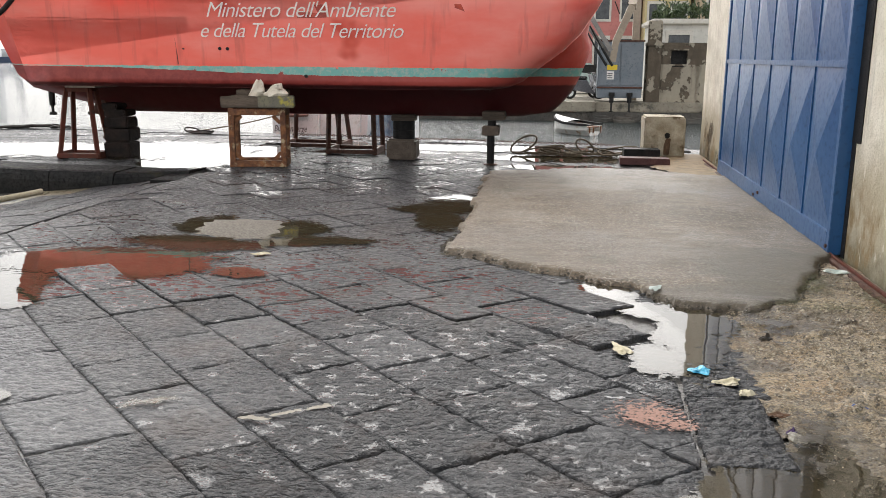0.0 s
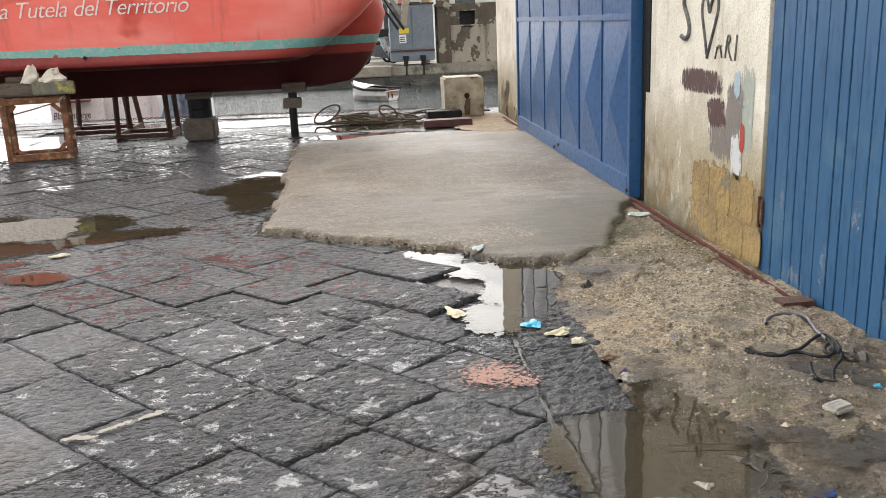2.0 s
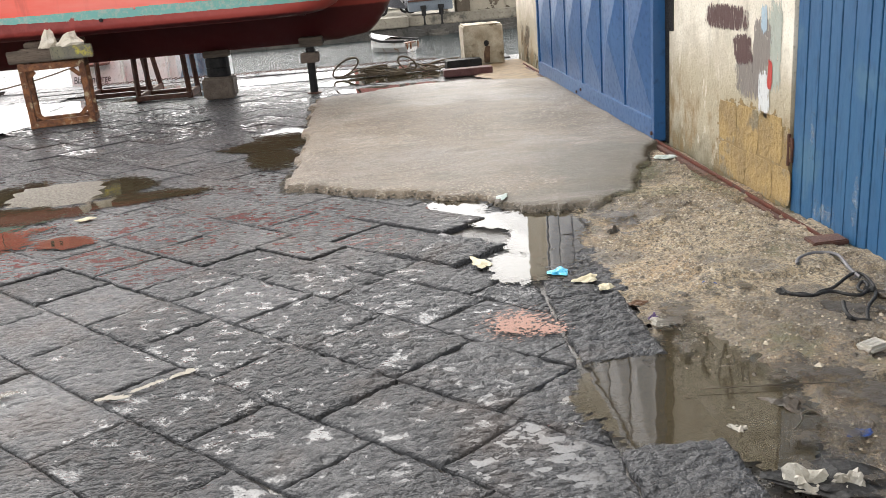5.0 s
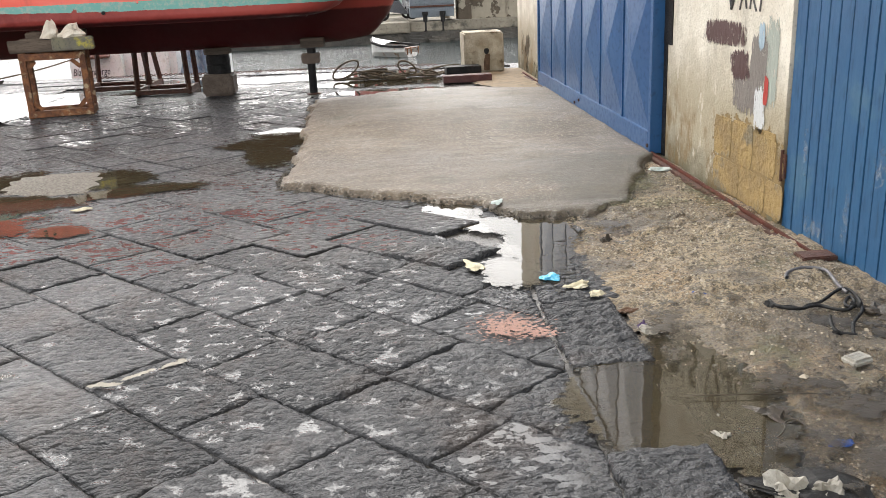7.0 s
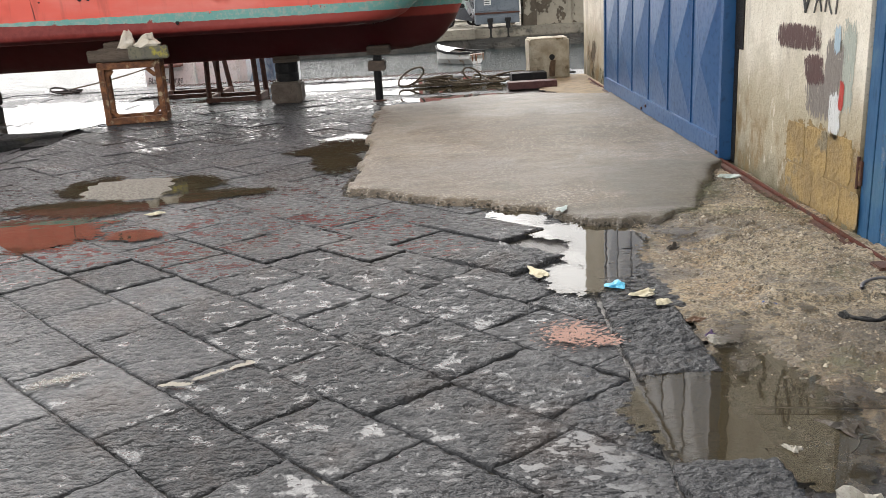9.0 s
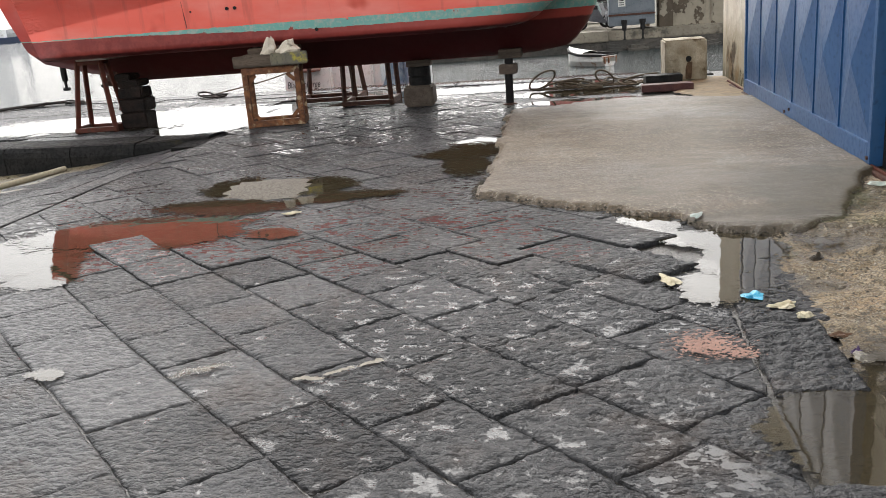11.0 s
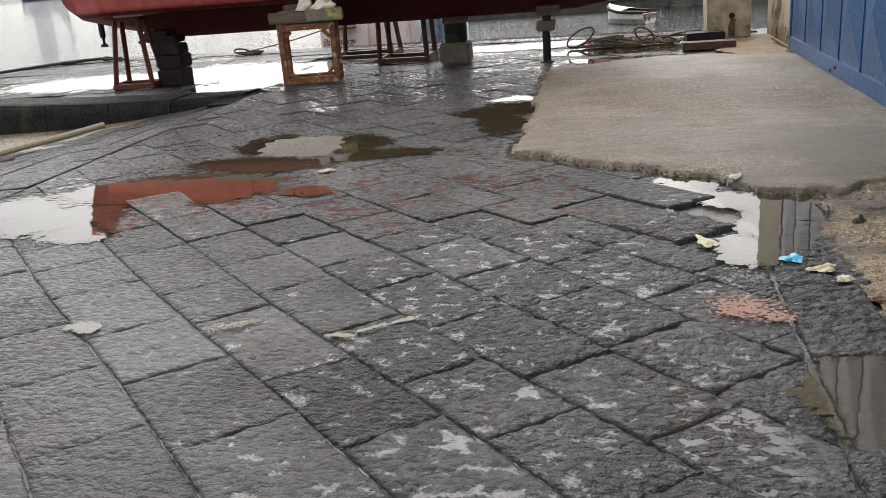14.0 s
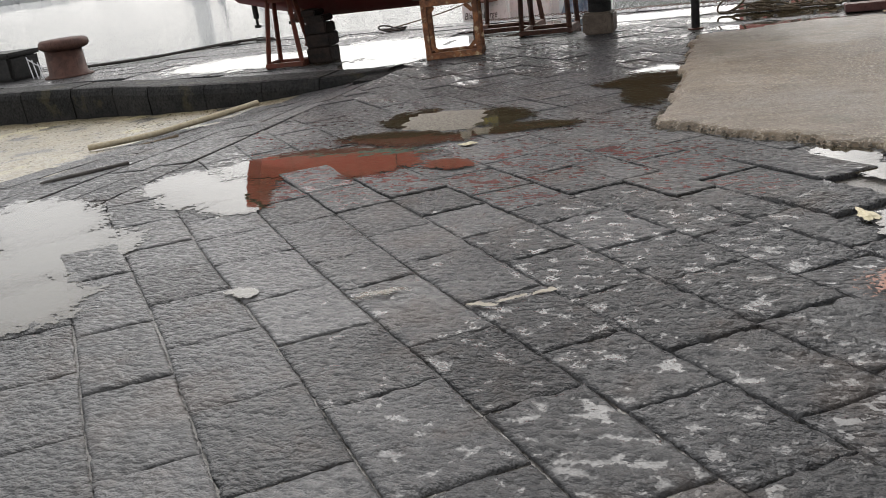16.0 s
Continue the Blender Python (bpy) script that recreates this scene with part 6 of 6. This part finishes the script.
SAND = plain("wet_sand", (0.27, 0.24, 0.20), (0.13, 0.112, 0.09), 60, (0.7, 0.95), 0.03, 60)
low_heap("sand_mound", -2.72, 7.08, 0.40, 0.46, 55, 0.045, SAND, "low heap of wet grey-brown sand in a puddle", "sand", 3, 0.004)
CORAL = make_stain("coral_powder", (0.46, 0.245, 0.18), (0.24, 0.17, 0.145), 48, rag_amount=3.0)
MORTAR = make_stain("pale_mortar", (0.36, 0.33, 0.28), (0.25, 0.225, 0.18), 24, rag_amount=1.6)


# ---- puddles ----
def puddle(blobs, z, label, step=0.06, name="puddle", material=PUDDLE, category="puddle", group="puddles"):
    """A level sheet of water; blobs are (x, y, rx, ry, turn)."""
    pad = 1.35
    x0 = min(b[0] - max(b[2], b[3]) * pad for b in blobs)
    x1 = max(b[0] + max(b[2], b[3]) * pad for b in blobs)
    y0 = min(b[1] - max(b[2], b[3]) * pad for b in blobs)
    y1 = max(b[1] + max(b[2], b[3]) * pad for b in blobs)
    def depth(x, y):
        best = -9
        for cx, cy, rx, ry, rot in blobs:
            c, s = math.cos(radians(rot)), math.sin(radians(rot))
            u, v = ((x - cx) * c + (y - cy) * s) / rx, (-(x - cx) * s + (y - cy) * c) / ry
            best = max(best, 1 - math.hypot(u, v))
        return best
    bm = bmesh.new()
    lay = bm.verts.layers.float.new("depth")
    vs = {}
    nx, ny = int((x1 - x0) / step) + 1, int((y1 - y0) / step) + 1
    def vert(i, j):
        if (i, j) not in vs:
            v = bm.verts.new((x0 + i * step, y0 + j * step, z))
            v[lay] = depth(v.co.x, v.co.y)
            vs[i, j] = v
        return vs[i, j]
    for i in range(nx):
        for j in range(ny):
            if depth(x0 + (i + 0.5) * step, y0 + (j + 0.5) * step) > -0.4:
                bm.faces.new((vert(i, j), vert(i + 1, j), vert(i + 1, j + 1), vert(i, j + 1)))
    ob = part(name, bm, material)
    return tagged(ob, label, category, group, "structure")


puddle([(-3.35, 5.74, 0.85, 0.42, 4), (-2.80, 5.62, 0.42, 0.34, -25), (-3.1, 5.9, 0.75, 0.25, 0), (-2.12, 5.55, 0.20, 0.15, 0)], 0.0105, "still puddle mirroring the red hull")
puddle([(-3.75, 5.15, 0.50, 0.62, 20), (-4.15, 5.3, 0.45, 0.35, 0), (-3.35, 4.75, 0.25, 0.35, 30)], 0.0065, "shallow sky-bright puddle on the paving")
puddle([(-2.85, 6.45, 0.62, 0.28, -8), (-2.25, 7.15, 0.34, 0.42, 20), (-3.05, 7.2, 0.30, 0.42, 0), (-2.0, 6.65, 0.40, 0.20, 25), (-1.65, 6.7, 0.3, 0.12, 10)], 0.0065, "brown muddy puddle round the sand heap")
puddle([(0.82, 4.62, 0.20, 0.68, 0), (0.62, 5.08, 0.26, 0.17, -35), (0.42, 5.45, 0.20, 0.24, 35), (0.62, 4.18, 0.15, 0.26, 0), (1.0, 4.85, 0.16, 0.25, 0)], 0.0085, "puddle at the foot of the concrete ramp")
puddle([(0.92, 2.72, 0.34, 0.44, 0), (1.12, 2.75, 0.26, 0.45, 10), (1.12, 2.36, 0.13, 0.25, 0), (1.22, 3.05, 0.12, 0.25, 20)], 0.0075, "brown puddle in the drain channel")
puddle([(-4.75, 4.35, 0.85, 0.42, -35), (-4.05, 3.70, 0.52, 0.55, -45), (-3.55, 3.05, 0.42, 0.32, -40)], 0.0065, "wide still puddle on the sunken paving")
puddle([(-2.40, 3.25, 0.13, 0.06, -15)], 0.0090, "small puddle in a joint")
SILT = make_stain("olive_silt", (0.085, 0.070, 0.035), (0.06, 0.048, 0.026), 14, 0.25, 0.8, 1.4)
puddle([(-1.68, 3.27, 0.20, 0.065, 28)], 0.0115, "thin film of olive silt along a joint", 0.03, "silt_patch", SILT, "mud", "")
puddle([(-1.0, 7.72, 0.24, 0.48, 6), (-1.10, 8.36, 0.44, 0.36, 0), (-1.0, 8.85, 0.34, 0.40, 0)], 0.0085, "dark puddle along the concrete edge")
puddle([(-6.2, 12.9, 1.5, 1.3, 0), (-4.9, 12.4, 0.9, 1.4, 0), (-8.2, 12.7, 1.6, 1.0, 0), (-5.2, 11.3, 0.7, 0.5, 0)], 0.012, "wide sky-bright puddle under the boat's stern", 0.12)
puddle([(-2.6, 14.3, 2.2, 0.5, -8), (0.1, 13.0, 1.2, 0.5, 0), (-0.4, 14.4, 1.4, 0.4, -8), (0.2, 11.9, 0.9, 0.3, 0), (-3.0, 13.3, 0.9, 0.3, 0)], 0.0075, "thin films of water on the quay under the boat", 0.1)

puddle([(0.51, 3.46, 0.15, 0.15, 0), (0.63, 3.37, 0.07, 0.07, 0)], 0.0145, "coral pink powdery spill on the wet stone", 0.03, "coral_spill", CORAL, "stain", "")
puddle([(-1.16, 3.175, 0.12, 0.024, 0), (-1.03, 3.25, 0.11, 0.02, 40), (-0.91, 3.33, 0.10, 0.026, 30)], 0.0115, "pale mortar smeared along a joint", 0.02, "mortar_seam", MORTAR, "mortar", "")

MUD = make_stain("wet_mud", (0.036, 0.029, 0.021), (0.075, 0.060, 0.042), 9, 0.30, 0.80, 3.2)
puddle([(1.62, 2.62, 0.50, 0.30, -15), (1.95, 2.35, 0.50, 0.45, 0), (1.45, 2.20, 0.40, 0.35, 0), (2.08, 3.15, 0.20, 0.42, 0), (1.14, 3.25, 0.09, 0.45, -10), (1.85, 3.25, 0.25, 0.10, 20), (1.30, 4.75, 0.16, 0.35, 10), (1.45, 3.55, 0.20, 0.08, 10)], 0.034, "dark wet mud over the broken concrete", 0.05, "wet_mud", MUD, "mud", "")
MOSS = make_stain("moss", (0.040, 0.050, 0.012), (0.075, 0.075, 0.022), 18, 0.9, 0.5, 3.5)
puddle([(1.50, 5.28, 0.22, 0.07, 30), (1.80, 5.75, 0.14, 0.40, -20), (1.75, 5.2, 0.25, 0.12, 0), (2.06, 5.3, 0.10, 0.5, 0)], 0.045, "thin green moss on the damp gravel", 0.05, "moss_patch", MOSS, "moss", "")

# ---- sunken slip and raised quay in the west ----
SLIP = plain("algae_slip", (0.20, 0.165, 0.10), (0.14, 0.12, 0.075), 1.1, (0.22, 0.5), 0.012, 24, stain=(0.32, 0.28, 0.14))
grid_sheet("slip", -24, -5.55, -2, 12, 0.2, lambda x, y: ground_z(x, y) - 0.012 + 0.012 * fbm(x, y, 2), SLIP,
           lambda x, y: y < kerb_y(x) + 0.15 and x < -5.95 - 0.25 * fbm(x, y, 1.2) + 0.07 * max(0, y - 6.5), "yellowish algae-coated slip falling to the water", "slip")
tagged(tube("slip_rope", [(-7.2, 7.55, -0.18), (-6.7, 7.9, -0.17), (-6.4, 8.3, -0.13), (-6.1, 8.8, -0.10), (-5.95, 9.2, -0.08)], 0.035, PALE), "pale thick rope lying on the slip below the kerb", "rope", "mooring ropes")
tagged(tube("slip_rope", [(-6.5, 7.55, -0.20), (-6.3, 7.62, -0.18), (-6.1, 7.75, -0.15)], 0.03, HEMP), "short brown rope end on the slip", "rope", "mooring ropes")
tagged(tube("slip_rope", [(-6.0, 5.62, -0.07), (-5.85, 5.75, -0.05), (-5.7, 5.9, -0.05), (-5.5, 6.2, -0.05)], 0.025, TAR), "dark weedy rope end on the slip", "rope", "mooring ropes")


def slab_mesh(poly, z, tilt, rnd, thick=0.06, inset=0.006, jag=0.004, lumps=0.0):
    """A stone from its plan outline: split, jittered edge, worn arris, slightly uneven top."""
    pts = []
    n = len(poly)
    for k in range(n):
        a, b = Vector(poly[k]), Vector(poly[(k + 1) % n])
        m = 5 if (b - a).length > 0.3 else 3
        for j in range(m):
            p = a.lerp(b, j / m)
            pts.append(p + Vector((rnd.uniform(-jag, jag), rnd.uniform(-jag, jag))))
    c = sum(pts, Vector((0, 0))) / len(pts)
    def top(p, d):
        q = p - c
        return z + q.x * tilt[0] + q.y * tilt[1] - d + lumps * fbm(p.x, p.y, 5)
    def shrunk(p, d):
        q = c - p
        return p + q * (d / max(q.length, 0.02))
    r0 = [(p.x, p.y, top(p, thick)) for p in pts]
    r1 = [(p.x, p.y, top(p, 0.008)) for p in pts]
    s1 = [shrunk(p, inset) for p in pts]
    r2 = [(p.x, p.y, top(p, 0.002)) for p in s1]
    s2 = [shrunk(p, inset * 4) for p in pts]
    r3 = [(p.x, p.y, top(p, 0.0)) for p in s2]
    return [r0, r1, r2, r3]


def carved_slab(poly, z, tilt, rnd, thick=0.06, step=0.014, amp=0.0065, pool=-0.35, wild=0.006, freq=12):
    """A four-sided stone with chiselled relief, worn arrises and level pools of water in its hollows."""
    a, b, c, d = [Vector(p) for p in poly]
    nu, nv = max(6, round((b - a).length / step)), max(6, round((d - a).length / step))
    mid = (a + b + c + d) / 4
    ox, oy = rnd.uniform(0, 50), rnd.uniform(0, 50)
    bm = bmesh.new()
    water = bm.verts.layers.float.new("wet")
    vv = []
    for i in range(nu + 1):
        row = []
        for j in range(nv + 1):
            u, v = i / nu, j / nv
            p = (a * (1 - u) + b * u) * (1 - v) + (d * (1 - u) + c * u) * v
            rim = min(u * (b - a).length, (1 - u) * (b - a).length, v * (d - a).length, (1 - v) * (d - a).length)
            wob = wild * (fbm(p.x + ox, p.y, 16, 3) - 0.3) * max(0.0, 1 - rim / 0.03)
            away = (p - mid).normalized() * wob
            worn = (0.006 + 0.004 * fbm(p.x, p.y + oy, 6, 2)) * max(0.0, 1 - rim / 0.018) ** 1.4 + 0.0025 * max(0.0, 1 - rim / 0.06)
            h = fbm((p.x + ox) * 0.8, (p.y + oy) * 1.3, freq, 3) + 0.7 * fbm(p.x + oy, p.y, 4.5, 2)
            wet = (pool - fbm((p.x - ox) * 0.75, (p.y + oy) * 1.35, 12, 3) - 0.30 * h) / 0.20 if rim > 0.010 else 0.0
            wet = max(0.0, min(1.0, wet))
            q = p - mid
            top = z + q.x * tilt[0] + q.y * tilt[1] + amp * (h * (1 - wet) - 0.35 * wet) - worn
            vert = bm.verts.new((p.x + away.x, p.y + away.y, top))
            vert[water] = wet
            row.append(vert)
        vv.append(row)
    for i in range(nu):
        for j in range(nv):
            bm.faces.new((vv[i][j], vv[i + 1][j], vv[i + 1][j + 1], vv[i][j + 1]))
    edge = [vv[i][0] for i in range(nu)] + [vv[nu][j] for j in range(nv)] + [vv[i][nv] for i in range(nu, 0, -1)] + [vv[0][j] for j in range(nv, 0, -1)]
    foot = [bm.verts.new((e.co.x, e.co.y, z - thick)) for e in edge]
    for k in range(len(edge)):
        n = (k + 1) % len(edge)
        bm.faces.new((edge[n], edge[k], foot[k], foot[n]))
    return bm


def add_slab(bm, rings):
    vv = skin(bm, rings, True, False)
    bm.faces.new(vv[-1])


def clip(poly, nx, ny, d):
    """Keeps the part of a polygon where nx x + ny y <= d."""
    out = []
    for k in range(len(poly)):
        a, b = poly[k], poly[(k + 1) % len(poly)]
        fa, fb = nx * a[0] + ny * a[1] - d, nx * b[0] + ny * b[1] - d
        if fa <= 0:
            out.append(a)
        if fa * fb < 0:
            t = fa / (fa - fb)
            out.append((a[0] + (b[0] - a[0]) * t, a[1] + (b[1] - a[1]) * t))
    return out


def area(poly):
    return 0.5 * abs(sum(poly[k][0] * poly[(k + 1) % len(poly)][1] - poly[(k + 1) % len(poly)][0] * poly[k][1] for k in range(len(poly))))


# ---- kerb stones of the raised quay ----
def kerb():
    k_root = root("quay_kerb", "worn dark basalt kerb stones of the raised quay", "kerb", kind="structure")
    rnd = random.Random(31)
    x = -4.75
    while x > -22:
        L = rnd.uniform(0.85, 1.25)
        xa, xb = x - 0.008, x - L + 0.008
        ya, yb = kerb_y(xa), kerb_y(xb)
        bm = bmesh.new()
        fz = 0.015 + rnd.uniform(-0.008, 0.008)
        rings = []
        for xx, yy in ((xa, ya), ((xa * 2 + xb) / 3, (ya * 2 + yb) / 3), ((xa + 2 * xb) / 3, (ya + 2 * yb) / 3), (xb, yb)):
            j = rnd.uniform(-0.012, 0.012)
            rings.append([(xx, yy + j, -0.75), (xx, yy + j - 0.02, -0.12), (xx, yy + j, -0.05), (xx, yy + 0.03, fz - 0.012), (xx, yy + 0.08, fz), (xx, yy + 0.62, fz), (xx, yy + 0.62, -0.75)])
        skin(bm, rings, True)
        part("kerb_stone", bm, KERB, k_root)
        x -= L


kerb()


# ---- paving of the yard: diagonal courses ----
EDGES = [-2.6, -2.2, -1.8, -1.4, -1.0, -0.58, -0.19, 0.16, 0.57, 1.01, 1.39, 1.77, 2.17, 2.61, 2.99, 3.27, 3.69, 4.04, 4.42, 4.8, 5.2, 5.6, 6.0, 6.42, 6.8, 7.2, 7.6, 8.0, 8.42, 8.8, 9.2, 9.6, 10.0, 10.4, 10.8, 11.2]
KNOWN = {-0.58: [3.06, 3.65], -0.19: [2.66, 3.35, 4.02, 4.84], 0.16: [2.31, 2.92, 3.56, 4.17, 4.66], 0.57: [2.62, 3.27, 3.85, 4.50, 5.05],
         1.01: [2.26, 2.88, 3.66, 4.14, 4.95, 5.52], 1.39: [1.98, 2.51, 3.12, 3.79, 4.35, 4.95, 5.53], 1.77: [1.63, 2.22, 2.86, 3.44, 3.92, 4.45],
         2.17: [1.70, 2.20, 2.75, 3.25, 3.79, 4.12, 4.58], 2.61: [2.44, 3.085, 3.63, 4.15, 4.70], 2.99: [2.51, 3.09, 3.66, 4.15], 3.27: [2.82, 3.30, 3.79]}


# slabs that stand proud of the water or lie under it
PROUD = [(0.30, 4.62, 0.015), (0.22, 5.18, 0.014), (0.60, 4.95, -0.014), (0.50, 4.15, -0.014), (-3.12, 5.30, 0.013), (-2.45, 5.15, 0.011), (-3.62, 3.42, 0.008)]


def joints_of(s0, rnd, lo=-4.0, hi=15.0):
    known = KNOWN.get(s0, [])
    js = list(known)
    if not js:
        js = [rnd.uniform(1.5, 2.0)]
    js.sort()
    full = [js[0]]
    for q in js[1:]:
        gap = q - full[-1]
        m = max(1, round(gap / 0.70))
        for k in range(1, m):
            full.append(full[-1] + gap / m)
        full.append(q)
    while full[-1] < hi:
        full.append(full[-1] + rnd.uniform(0.46, 0.72))
    while full[0] > lo:
        full.insert(0, full[0] - rnd.uniform(0.48, 0.70))
    return full


def paving():
    p_root = root("paving", "wet dark basalt paving slabs in diagonal courses", "paving", kind="structure")
    rnd = random.Random(8)
    k = math.sqrt(0.5)
    far_bm = bmesh.new()
    count = 0
    for s0, s1 in zip(EDGES, EDGES[1:]):
        js = joints_of(s0, rnd)
        for r0, r1 in zip(js, js[1:]):
            sm = (s0 + s1) / 2
            g = rnd.choice((0.0008, 0.0012, 0.002, 0.003, 0.005))
            def place(s, r):
                r = r - 0.114 * (s - sm)
                wav = 0.012 * math.sin(r * 1.9 + s * 3)
                return ((s + wav - r) * k, (s + wav + r) * k)
            poly = [place(s0 + g, r0 + g), place(s1 - g, r0 + g), place(s1 - g, r1 - g), place(s0 + g, r1 - g)]
            poly = clip(poly, 1, -0.02, 0.60)
            if len(poly) > 2:
                poly = clip(poly, -1, 0.0, 4.60)
            if len(poly) < 3 or area(poly) < 0.012:
                continue
            cx, cy = sum(p[0] for p in poly) / len(poly), sum(p[1] for p in poly) / len(poly)
            if cy < 1.2 or cy > quay_y(cx) - 0.25 or apron_inside(cx, cy) > 0.45 or cx < -4.65 or (cy > 10.5 and cx < -4.4):
                continue
            low = -0.006 if rnd.random() < 0.12 else 0.0
            for hx, hy, dz in PROUD:
                if math.hypot(cx - hx, cy - hy) < 0.24:
                    low = dz
            if cy < 4.75 and cx > -3.7 and len(poly) == 4 and count < 300:
                west = min(1.0, max(0.0, (-1.2 - cx) / 0.9))
                z = rnd.uniform(-0.002, 0.003) + low
                pool = rnd.uniform(-0.46, -0.18) + (0.14 if cx > -0.9 and cy < 4.0 else 0.0) - 0.5 * west - (0.12 if cy < 2.2 else 0.0)
                part("slab", carved_slab(poly, z, (rnd.gauss(0, 0.005), rnd.gauss(0, 0.005)), rnd, amp=0.0066 - 0.0012 * west + 0.0040 * min(1.0, max(0.0, (cx + 1.1) / 0.8)), pool=pool), CARVED, p_root, smooth=True)
                count += 1
                continue
            rings = slab_mesh(poly, rnd.uniform(-0.004, 0.004) + low, (rnd.gauss(0, 0.008), rnd.gauss(0, 0.008)), rnd, jag=0.0075)
            if cy < 7.6 and count < 300:
                bm = bmesh.new()
                add_slab(bm, rings)
                part("slab", bm, BASALT, p_root)
                count += 1
            else:
                add_slab(far_bm, rings)
    tagged(part("slab_rest", far_bm, BASALT, p_root), kind="stuff")
    # long slabs along the drain
    d_root = root("drain_kerb", "rough dark basalt slabs lining the drain channel", "paving", kind="structure")
    for y0, y1, z, wx in ((4.62, 5.6, -0.018, 0.34), (3.74, 4.6, -0.001, 0.38), (3.02, 3.72, 0.013, 0.33), (2.42, 3.0, -0.03, 0.37), (1.75, 2.40, 0.018, 0.34), (0.9, 1.73, 0.0, 0.36)):
        sh = 0.02 * (y0 - 3)
        poly = [(0.685 + sh, y0), (0.685 + wx + sh, y0), (0.685 + wx + sh * 1.5, y1), (0.685 + sh * 1.5, y1)]
        part("slab", carved_slab(poly, z, (rnd.gauss(0, 0.008), rnd.gauss(0, 0.006)), rnd, amp=0.011, pool=-1.6, wild=0.014, freq=15), CARVED, d_root, smooth=True)
    # longer slabs on the sunken strip beside the slip
    w_root = root("strip_paving", "worn basalt slabs along the edge of the slip", "paving", kind="structure")
    for c in range(5):
        y = -1.0 + rnd.uniform(0, 0.5)
        xa, xb = -4.63 - 0.42 * c, -4.63 - 0.42 * (c + 1)
        while y < 10.2:
            L = rnd.uniform(0.7, 1.15)
            sk = 0.02 * (y - 5)
            poly = [(xb + 0.008 - sk * 0, y + 0.008), (xa - 0.008, y + 0.008), (xa - 0.008, y + L - 0.008), (xb + 0.008, y + L - 0.008)]
            cx, cy = (xa + xb) / 2, y + L / 2
            y += L
            if cy > kerb_y(min(cx, -4.7)) - 0.35 or cy < 1.0:
                continue
            z = ground_z(cx, cy)
            e = 0.1
            tilt = ((ground_z(cx + e, cy) - ground_z(cx - e, cy)) / (2 * e) if cx < -4.75 else 0.03, (ground_z(cx, cy + e) - ground_z(cx, cy - e)) / (2 * e))
            bm = bmesh.new()
            add_slab(bm, slab_mesh(poly, z + rnd.uniform(-0.006, 0.004), tilt, rnd))
            part("slab", bm, BASALT, w_root)
    # large flags on the raised quay
    q_bm = bmesh.new()
    y = 10.3
    row = 0
    while y < 17.4:
        x = -4.5 - rnd.uniform(0, 0.6)
        while x > -22:
            L = rnd.uniform(0.8, 1.3)
            poly = [(x - L + 0.01, y + 0.01), (x - 0.01, y + 0.01), (x - 0.01, y + 0.58), (x - L + 0.01, y + 0.58)]
            cx, cy = x - L / 2, y + 0.3
            x -= L
            if cy > kerb_y(min(cx, -4.7)) + 0.72 and cy < quay_y(cx) - 0.2:
                add_slab(q_bm, slab_mesh(poly, rnd.uniform(-0.004, 0.006), (rnd.gauss(0, 0.006), rnd.gauss(0, 0.006)), rnd))
        y += 0.6
        row += 1
    tagged(part("quay_flags", q_bm, BASALT), "wet dark stone flags on the raised quay", "paving", kind="stuff")
    # quay core and coping
    bm = bmesh.new()
    for x in range(-24, 3):
        y1 = min(quay_y(x), quay_y(x + 1))
        y0 = kerb_y(x + 0.5) + 0.3 if x < -5 else 10.0
        box(bm, (x, y0, -2.0), (x + 1, y1, -0.03))
    tagged(part("quay_core", bm, KERB), "dark masonry body of the quay", "quay", kind="structure")
    c_root = root("quay_coping", "dark stone coping along the quay edge", "kerb", kind="structure")
    x = 2.2
    while x > -22:
        L = rnd.uniform(1.0, 1.5)
        ya, yb = quay_y(x), quay_y(x - L)
        poly = [(x - L + 0.01, yb - 0.5), (x - 0.01, ya - 0.5), (x - 0.01, ya + 0.05), (x - L + 0.01, yb + 0.05)]
        bm = bmesh.new()
        add_slab(bm, slab_mesh(poly, 0.012, (0, 0), rnd, 0.35))
        part("coping_stone", bm, BASALT, c_root)
        x -= L


paving()
